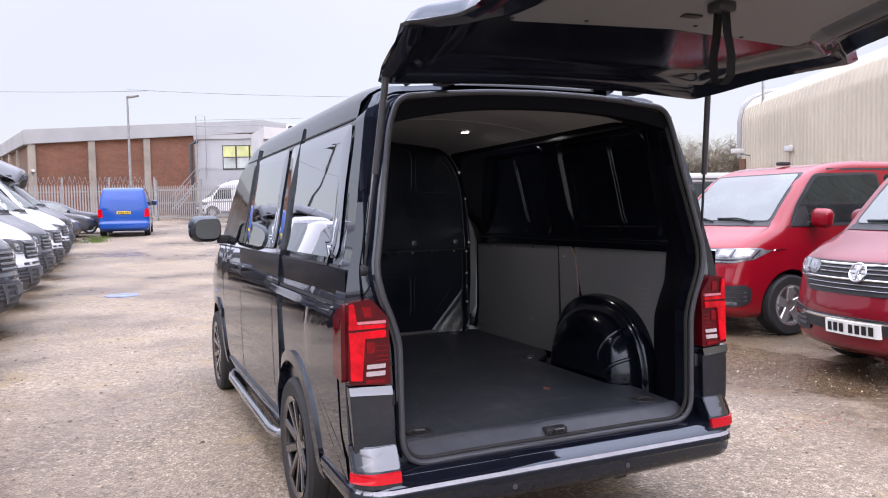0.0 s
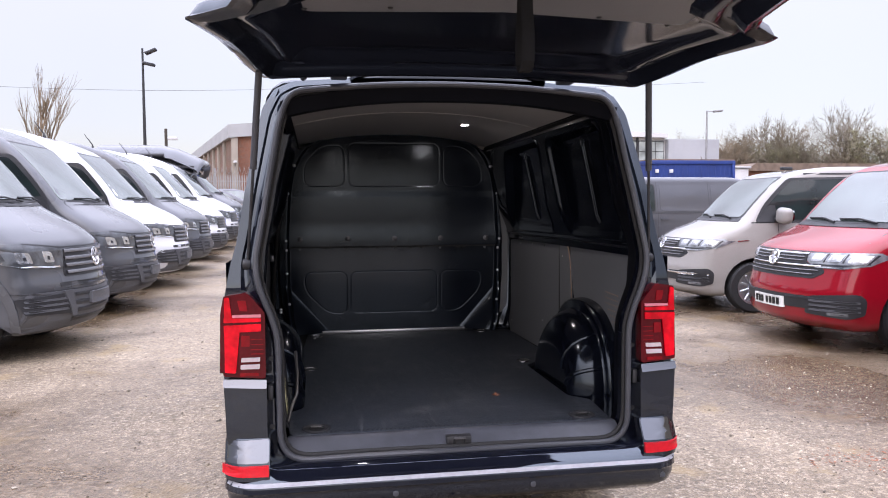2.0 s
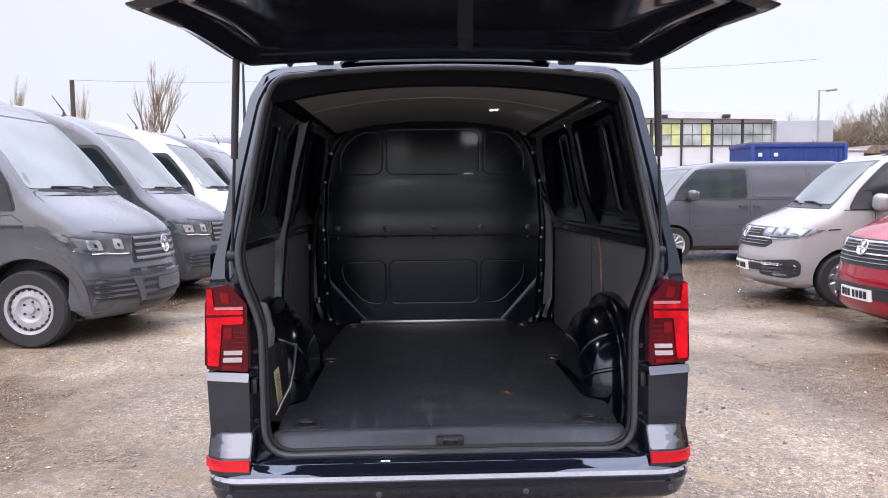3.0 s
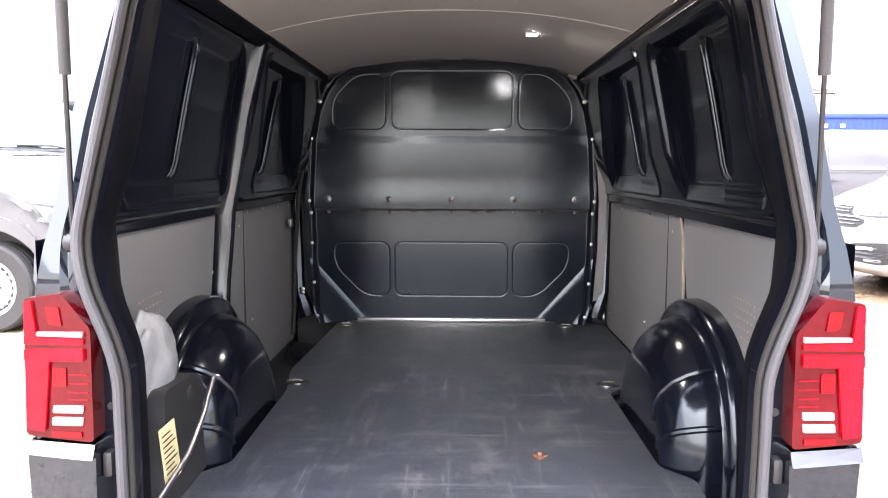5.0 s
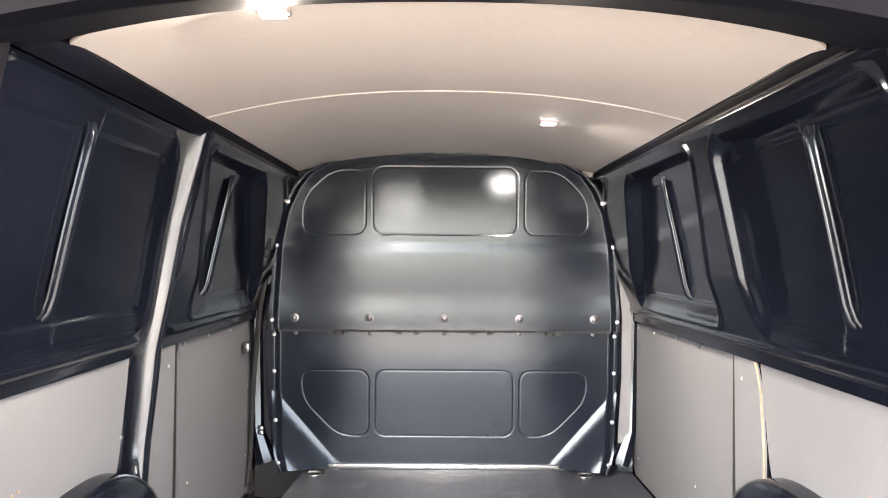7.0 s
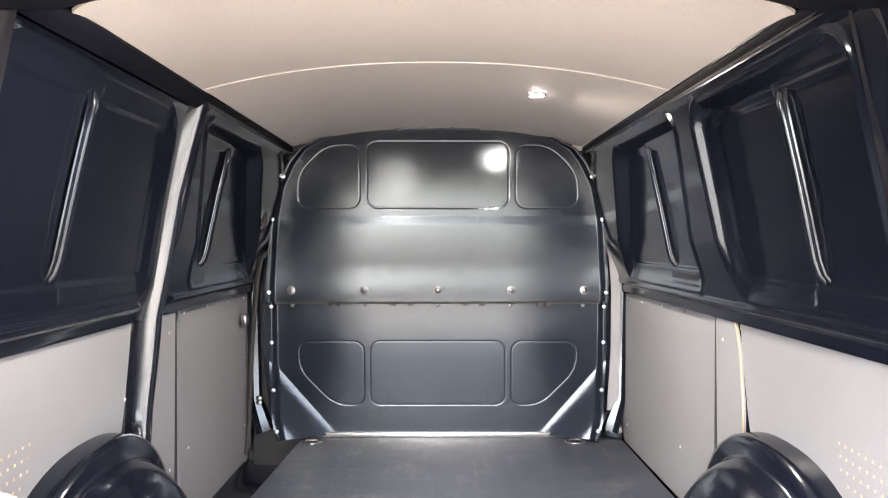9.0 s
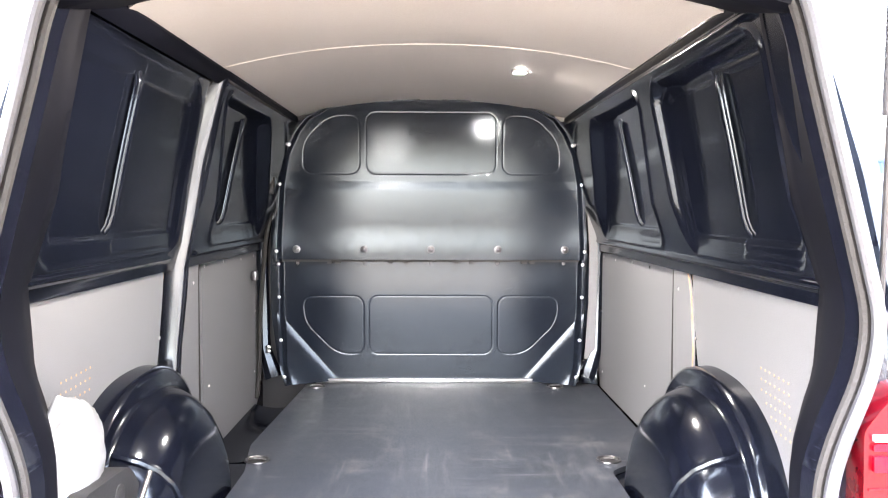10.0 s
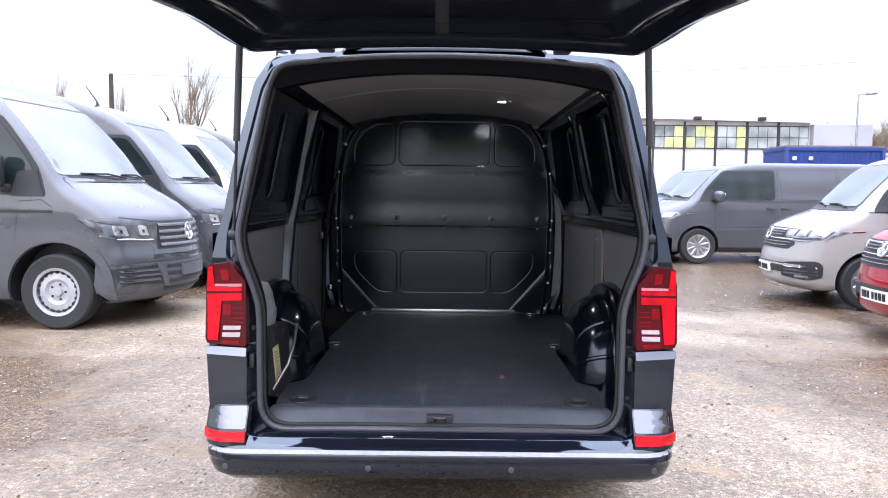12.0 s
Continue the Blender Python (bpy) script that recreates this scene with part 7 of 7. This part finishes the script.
# palisade fence and gate
fence = root("palisade_fence", pose(0.5, 50.7, G(50.7), 0, 0, -3), "grey galvanised steel palisade fence with razor coil", "fence")
pale = None
for k in range(90):
    m = pose(-0.16 - 0.16 * k, 0, 0.05)
    if pale is None:
        pale = part("pale", slab([(-0.04, 0), (0.04, 0), (0.04, 2.25), (0.02, 2.33), (0, 2.42), (-0.02, 2.33), (-0.04, 2.25)], lambda a, z: (a, 0.015, z), lambda a, z: (a, 0, z)), GALV, fence, smooth=False)
        pale.matrix_basis = m
    else:
        share(pale, fence, m)
for z in (0.45, 1.95):
    part("rail", box(-14.6, 0, 0.02, 0.07, z, z + 0.05), GALV, fence)
for k in range(6):
    part("post", box(-2.75 * k - 0.06, -2.75 * k + 0.06, 0.05, 0.13, 0, 2.9), GALV, fence)
part("razor_coil", tube([(-14.4 + 0.02 * k, 0.22 * math.cos(k * 0.42), 2.72 + 0.22 * math.sin(k * 0.42)) for k in range(720)], 0.012, 3), GALV, fence, "coil of razor wire")
gate = root("palisade_gate", pose(0.5, 50.7, G(50.0), 0, 0, -23), "silver steel palisade double gate", "gate")
pale = None
for k in range(44):
    m = pose(0.25 + 0.13 * k, -0.05, 0.12)
    if pale is None:
        pale = part("pale", slab([(-0.03, 0), (0.03, 0), (0.03, 2.1), (0, 2.25), (-0.03, 2.1)], lambda a, z: (a, 0.012, z), lambda a, z: (a, 0, z)), GALV, gate, smooth=False)
        pale.matrix_basis = m
    else:
        share(pale, gate, m)
for z in (0.2, 1.15, 2.0):
    part("gate_rail", box(0.15, 5.9, -0.03, 0.03, z, z + 0.07), GALV, gate)
for x in (0.05, 3.0, 6.0):
    part("gate_post", box(x - 0.09, x + 0.09, -0.02, 0.16, 0, 2.75), GALV, gate)
copy_thing(white_v, pose(9.5, 56.5, G(56), 0, 0, 95))


def lamp_post(x, y, h, heads, label, name="lamp_post", dark=False):
    r = root(name, pose(x, y, G(y)), label, "lamp post")
    part("pole", tube([(0, 0, 0), (0, 0, h * 0.5), (0, 0, h)], [0.10, 0.08, 0.05], 10), TRIM if dark else GALV, r)
    for dx, z, tilt in heads:
        hd = part("lamp_head", box(-0.30, 0.30, -0.18, 0.18, -0.07, 0.07, 0.03), TRIM if dark else GALV, r)
        hd.matrix_basis = pose(dx, 0, z, 0, tilt, 0)
        part("bracket", tube([(0, 0, z - 0.05), (dx, 0, z)], 0.03, 6), GALV, r)
    return r


lamp_post(-9.55, 38.6, 8.75, [(0.42, 8.6, -25), (0.30, 7.95, 12)], "tall steel post with two floodlights", dark=True)
lamp_post(-1.0, 46.2, 7.6, [(0.35, 7.6, -12)], "slim grey street lamp post")
lamp_post(25.4, 45.0, 6.7, [(0.8, 6.7, -6)], "slim grey street lamp post")
lamp_post(23.6, 21.5, 6.9, [(0.0, 6.9, 0)], "thick grey steel post by the clad unit")
wp = root("telegraph_pole", pose(-20.4, 42.5, G(42.5)), "dark wooden telegraph pole", "pole")
part("pole", tube([(0, 0, 0), (0, 0, 7.2)], [0.16, 0.13], 10), WOODPOLE, wp)
cp = root("camera_pole", pose(-10.0, 46.5, G(46.5)), "dark pole with a security camera", "pole")
part("pole", tube([(0, 0, 0), (0, 0, 5.2)], [0.10, 0.09], 8), WOODPOLE, cp)
part("camera", box(0.1, 0.7, -0.1, 0.1, 4.5, 4.7, 0.04), RENDERW, cp)
wire = root("overhead_wire", pose(0, 0, 0), "thin dark overhead wire", "wire")
part("wire_span", tube([(-20.4 + 21 * t, 42.5 + 4 * t, 8.1 + 0.9 * t - 1.2 * t * (1 - t)) for t in spread(0, 1, 12)], 0.010, 4), TRIM, wire)
part("wire_span", tube([(-1 + 26 * t, 46.5 - 2 * t, 9.0 + 0.5 * t - 1.2 * t * (1 - t)) for t in spread(0, 1, 12)], 0.010, 4), TRIM, wire)

# beige clad unit
bu = root("clad_unit", pose(24.4, 23.5, G(20), 0, 0, -116), "beige corrugated metal industrial unit with curved eaves", "building")
rows, bm = [], bmesh.new()
for k in range(110):
    for dx, dep in ((0, 0.0), (0.13, 0.0), (0.16, -0.05), (0.27, -0.05)):
        x = k * 0.30 + dx
        rows.append([bm.verts.new((x, dep + o, z)) for o, z in ((0, 0), (0, 5.0), (0.12, 5.55), (0.45, 5.95), (1.1, 6.2), (12, 7.6))])
for a, b in zip(rows, rows[1:]):
    for j in range(5):
        bm.faces.new((a[j], a[j + 1], b[j + 1], b[j]))
part("cladding", bm, CLADDING, bu, "ribbed beige metal sheets", smooth=False)
part("verge_trim", tube([(-0.05, o, z) for o, z in ((-0.05, 3.4), (-0.05, 5.0), (0.07, 5.58), (0.42, 6.0), (1.1, 6.28), (12, 7.7))], 0.14, 8), FASCIA, bu, "grey curved verge trim")
part("end_wall", slab([(0.1, 0), (14, 0), (14, 6), (1.1, 5.9), (0.2, 5.2)], lambda y, z: (0.0, y, z), lambda y, z: (0.2, y, z)), CLADDING, bu, smooth=False)
part("brick_base", box(-0.12, 0.6, -0.07, 6, 0, 3.3), BRICK, bu, smooth=False)
for x, z in ((5.6, 3.35),):
    part("wall_lamp", box(x - 0.22, x + 0.22, -0.25, -0.05, z - 0.11, z + 0.11, 0.03), RENDERW, bu, "white bulkhead lamp")
cm = part("security_camera", box(1.1, 1.35, -0.85, -0.35, 3.5, 3.7, 0.03), RENDERW, bu)
part("camera_bracket", tube([(1.2, -0.05, 3.4), (1.2, -0.5, 3.5)], 0.04, 6), GALV, cm)

# office
of = root("office_building", pose(0, 52.5, 0), "white two-storey office building with a band of windows", "building")
part("wall", box(8, 26.0, 0, 14, 0.5, 6.75), RENDERW, of, smooth=False)
part("roof_edge", slab([(8, 6.75), (26.0, 6.45), (26.0, 6.75), (8, 7.6)], lambda x, z: (x, -0.5, z), lambda x, z: (x, 14, z)), RENDERW, of, smooth=False)
part("end_block", box(26.0, 30.2, -0.6, 12, 0.5, 6.35, 0.02), GREYCLAD, of, smooth=False)
for k in range(6):
    x0 = 12.45 + 2.26 * k
    win = part("window", box(x0, x0 + 2.12, -0.08, 0.06, 4.55, 6.25), FRAME_DK, of)
    for i in range(3):
        for j in range(2):
            lit = k < 3 and (k * 5 + i * 2 + j) % 3 == 1 or k in (1, 2, 3) and i == 2
            part("pane", box(x0 + 0.06 + 0.69 * i, x0 + 0.69 + 0.69 * i, -0.11, -0.05, 4.62 + 0.8 * j, 5.36 + 0.8 * j), LIT_PANE if lit else BUILDGLASS, win)
    part("window_pier", box(x0 - 0.13, x0 - 0.01, -0.16, 0.0, 0.5, 6.5), FRAME_DK, of)
for x in (17.6, 22.2):
    part("floodlight", box(x - 0.25, x + 0.25, -0.9, -0.5, 6.55, 6.8, 0.03), TRIM, of)

ct = root("shipping_container", pose(14.5, 30.0, G(30) + 0.03), "blue ribbed shipping container with rusty top edge", "container")
bm = bmesh.new()
rows = []
for k in range(18):
    for dx, dep in ((0, 0), (0.09, 0), (0.12, 0.014), (0.21, 0.014)):
        rows.append([bm.verts.new((k * 0.235 + dx, dep, z)) for z in (0.12, 2.62)])
for a, b in zip(rows, rows[1:]):
    bm.faces.new((a[0], a[1], b[1], b[0]))
part("side_wall", bm, CONTAINER, ct, smooth=False)
part("shell", box(0, 4.22, 0.06, 2.43, 0.1, 2.6), CONTAINER, ct)
part("top_rail", box(-0.03, 4.25, -0.05, 2.46, 2.60, 2.78, 0.01), CONTAINER, ct)
part("top_board", box(0, 4.22, -0.03, 2.43, 2.78, 2.84), TERRACOTTA, ct, "brown weathered top boards")
for x in (0, 4.15):
    part("corner_post", box(x - 0.05, x + 0.09, -0.06, 0.10, 0.0, 2.7, 0.01), CONTAINER, ct)
for x in (0.25, 0.95):
    part("corner_casting", box(x, x + 0.17, -0.08, -0.03, 2.2, 2.36, 0.01), RENDERW, ct)
sh = root("low_brick_store", pose(24.2, 38.0, G(38)), "low brick store with brown tiled roof", "building")
part("wall", box(0, 9, 0, 5, 0, 2.5), BRICK, sh, smooth=False)
part("roof", slab([(-0.3, 2.5), (9.3, 2.5), (8.6, 2.95), (0.4, 2.95)], lambda x, z: (x, -0.3, z), lambda x, z: (x, 5.3, z)), TERRACOTTA, sh, smooth=False)
cabin = root("site_cabin", pose(20.2, 34.0, G(34)), "small white site cabin", "cabin")
part("body", box(0, 1.7, 0, 2.2, 0.2, 2.55, 0.05), RENDERW, cabin)
part("roof", box(-0.1, 1.8, -0.1, 2.3, 2.55, 2.65, 0.03), FASCIA, cabin)


# ---- bare trees ----
def tree_mesh(seed, height, spread_, depth, pale=False):
    rng = random.Random(seed)
    trunk, crown = bmesh.new(), bmesh.new()

    def grow(p, d, length, r, level):
        pts, q, dd = [p], p, d
        n = 3
        for k in range(n):
            dd = (dd + Vector((rng.uniform(-0.18, 0.18), rng.uniform(-0.18, 0.18), rng.uniform(-0.02, 0.14)))).normalized()
            q = q + dd * (length / n)
            pts.append(q)
        rs = [r * (1 - 0.55 * k / n) for k in range(n + 1)]
        tube(pts, rs, 6 if level == 0 else 3, trunk if level == 0 else crown, cap=False)
        if level < depth:
            kids = 4 if level == 0 else 3
            for k in range(kids + (3 if level == 0 else 1)):
                t = rng.uniform(0.35, 1.0) if k else 1.0
                i = min(int(t * n), n - 1)
                at = pts[i].lerp(pts[i + 1], t * n - i)
                az, tilt = rng.uniform(0, math.tau), rng.uniform(0.35, 0.75) * spread_
                side = dd.orthogonal().normalized()
                side = Matrix.Rotation(az, 3, dd) @ side
                grow(at, (dd * math.cos(tilt) + side * math.sin(tilt)).normalized(), length * rng.uniform(0.55, 0.78), max(0.012, r * 0.5), level + 1)

    grow(Vector((0, 0, 0)), Vector((0, 0, 1)), height * 0.38, height * 0.016, 0)
    return trunk, crown


def tree(seed, m, height, label, spread_=1.0, depth=5, bark=BARK):
    r = root("bare_tree", m, label, "tree", "bare winter trees")
    tr, cr = tree_mesh(seed, height, spread_, depth)
    part("trunk", tr, bark, r)
    part("crown", cr, bark, r, "fine bare twigs")
    return r


def sized(x, y, s, turn=0.0, z=0.0):
    return pose(x, y, z, 0, 0, turn) @ Matrix.Scale(s, 4)


kinds = [tree(3, sized(38, 58, 0.80), 11, "leafless broad brown winter tree", 1.0), tree(5, sized(33, 57, 0.8), 10, "leafless pale straw-coloured winter tree", 1.1, bark=BARK_PALE), tree(8, sized(43, 54, 0.85), 11, "leafless tall brown winter tree", 0.8), tree(9, sized(-26.6, 73, 1.0), 15, "slim leafless poplar tree beyond the yard", 0.20, depth=4, bark=BARK_PALE)]
rng = random.Random(4)
for k in range(44):
    t = k / 43
    a = kinds[rng.choice((0, 0, 1, 2, 2))]
    copy_thing(a, sized(29 + 34 * t + rng.uniform(-2, 2), 66 - 30 * t + rng.uniform(-4, 5), rng.uniform(0.58, 0.82) * (1 + 0.12 * math.sin(t * 9) + 0.30 * t), rng.uniform(0, 360), 0.3))
for x, y, s in ((27.5, 63, 0.75), (24, 75, 0.8)):
    copy_thing(kinds[1], sized(x, y, s, rng.uniform(0, 360)))
for x, y, s in ((-34, 74, 0.92), (-39.5, 72, 0.95), (-43.5, 70, 1.0), (-47, 71, 1.0)):
    copy_thing(kinds[3], sized(x, y, s, rng.uniform(0, 360)) @ Matrix.Diagonal((0.36, 0.36, 1.0, 1.0)))
verts, faces = [], []
verts2, faces2 = [], []
for k in range(105000):
    t = rng.random()
    x, y = 27 + 38 * t + rng.gauss(0, 2.2), 67 - 32 * t + rng.gauss(0, 2.6)
    top = 4.6 + 3.0 * t + 2.0 * noise.noise(Vector((x * 0.16, y * 0.16, 3))) + 1.6 * noise.noise(Vector((x * 0.5, y * 0.5, 7)))
    z = 0.3 + rng.random() ** 0.9 * max(2.0, top)
    d = Vector((rng.uniform(-0.6, 0.6), rng.uniform(-0.6, 0.6), rng.uniform(0.2, 1))).normalized()
    u = d.orthogonal().normalized() * rng.uniform(0.018, 0.036)
    p, d = Vector((x, y, z)), d * rng.uniform(0.35, 0.9)
    # mossy olive clumps among the brown
    mossy = noise.noise(Vector((x * 0.22, y * 0.22, z * 0.2 + 11))) > 0.02 + 0.04 * (z - 4)
    vs, fs = (verts2, faces2) if mossy else (verts, faces)
    n_ = len(vs)
    vs += [p - u, p + u, p + d]
    fs.append((n_, n_ + 1, n_ + 2))
me = bpy.data.meshes.new("winter_thicket")
me.from_pydata([tuple(v) for v in verts], [], faces)
me.materials.append(BARK)
tagged(new("winter_thicket", me), "hazy mass of bare brown winter twigs", "thicket", kind="stuff")
me = bpy.data.meshes.new("mossy_thicket")
me.from_pydata([tuple(v) for v in verts2], [], faces2)
me.materials.append(TWIG_OLIVE)
tagged(new("mossy_thicket", me), "olive-green mossy twigs and ivy in the wood", "thicket", kind="stuff")
bm = bmesh.new()
for k in range(9000):
    t = rng.random()
    x, y = 29 + 34 * t + rng.gauss(0, 2.0), 65 - 30 * t + rng.gauss(0, 2.5)
    top = 2.2 + 2.6 * noise.noise(Vector((x * 0.25, y * 0.25, 0))) + 1.2
    z = rng.random() ** 0.8 * max(0.8, top)
    r_ = rng.uniform(0.06, 0.16)
    d = Vector((rng.uniform(-1, 1), rng.uniform(-1, 1), rng.uniform(-1, 1))).normalized()
    u = d.orthogonal().normalized()
    w = d.cross(u)
    p = Vector((x, y, z))
    bm.faces.new([bm.verts.new(p + r_ * q) for q in (u, w * 0.6, -u, -w * 0.6)])
tagged(part("undergrowth", bm, IVY, smooth=False), "olive-green bramble and ivy undergrowth below trees", "bushes", kind="stuff")
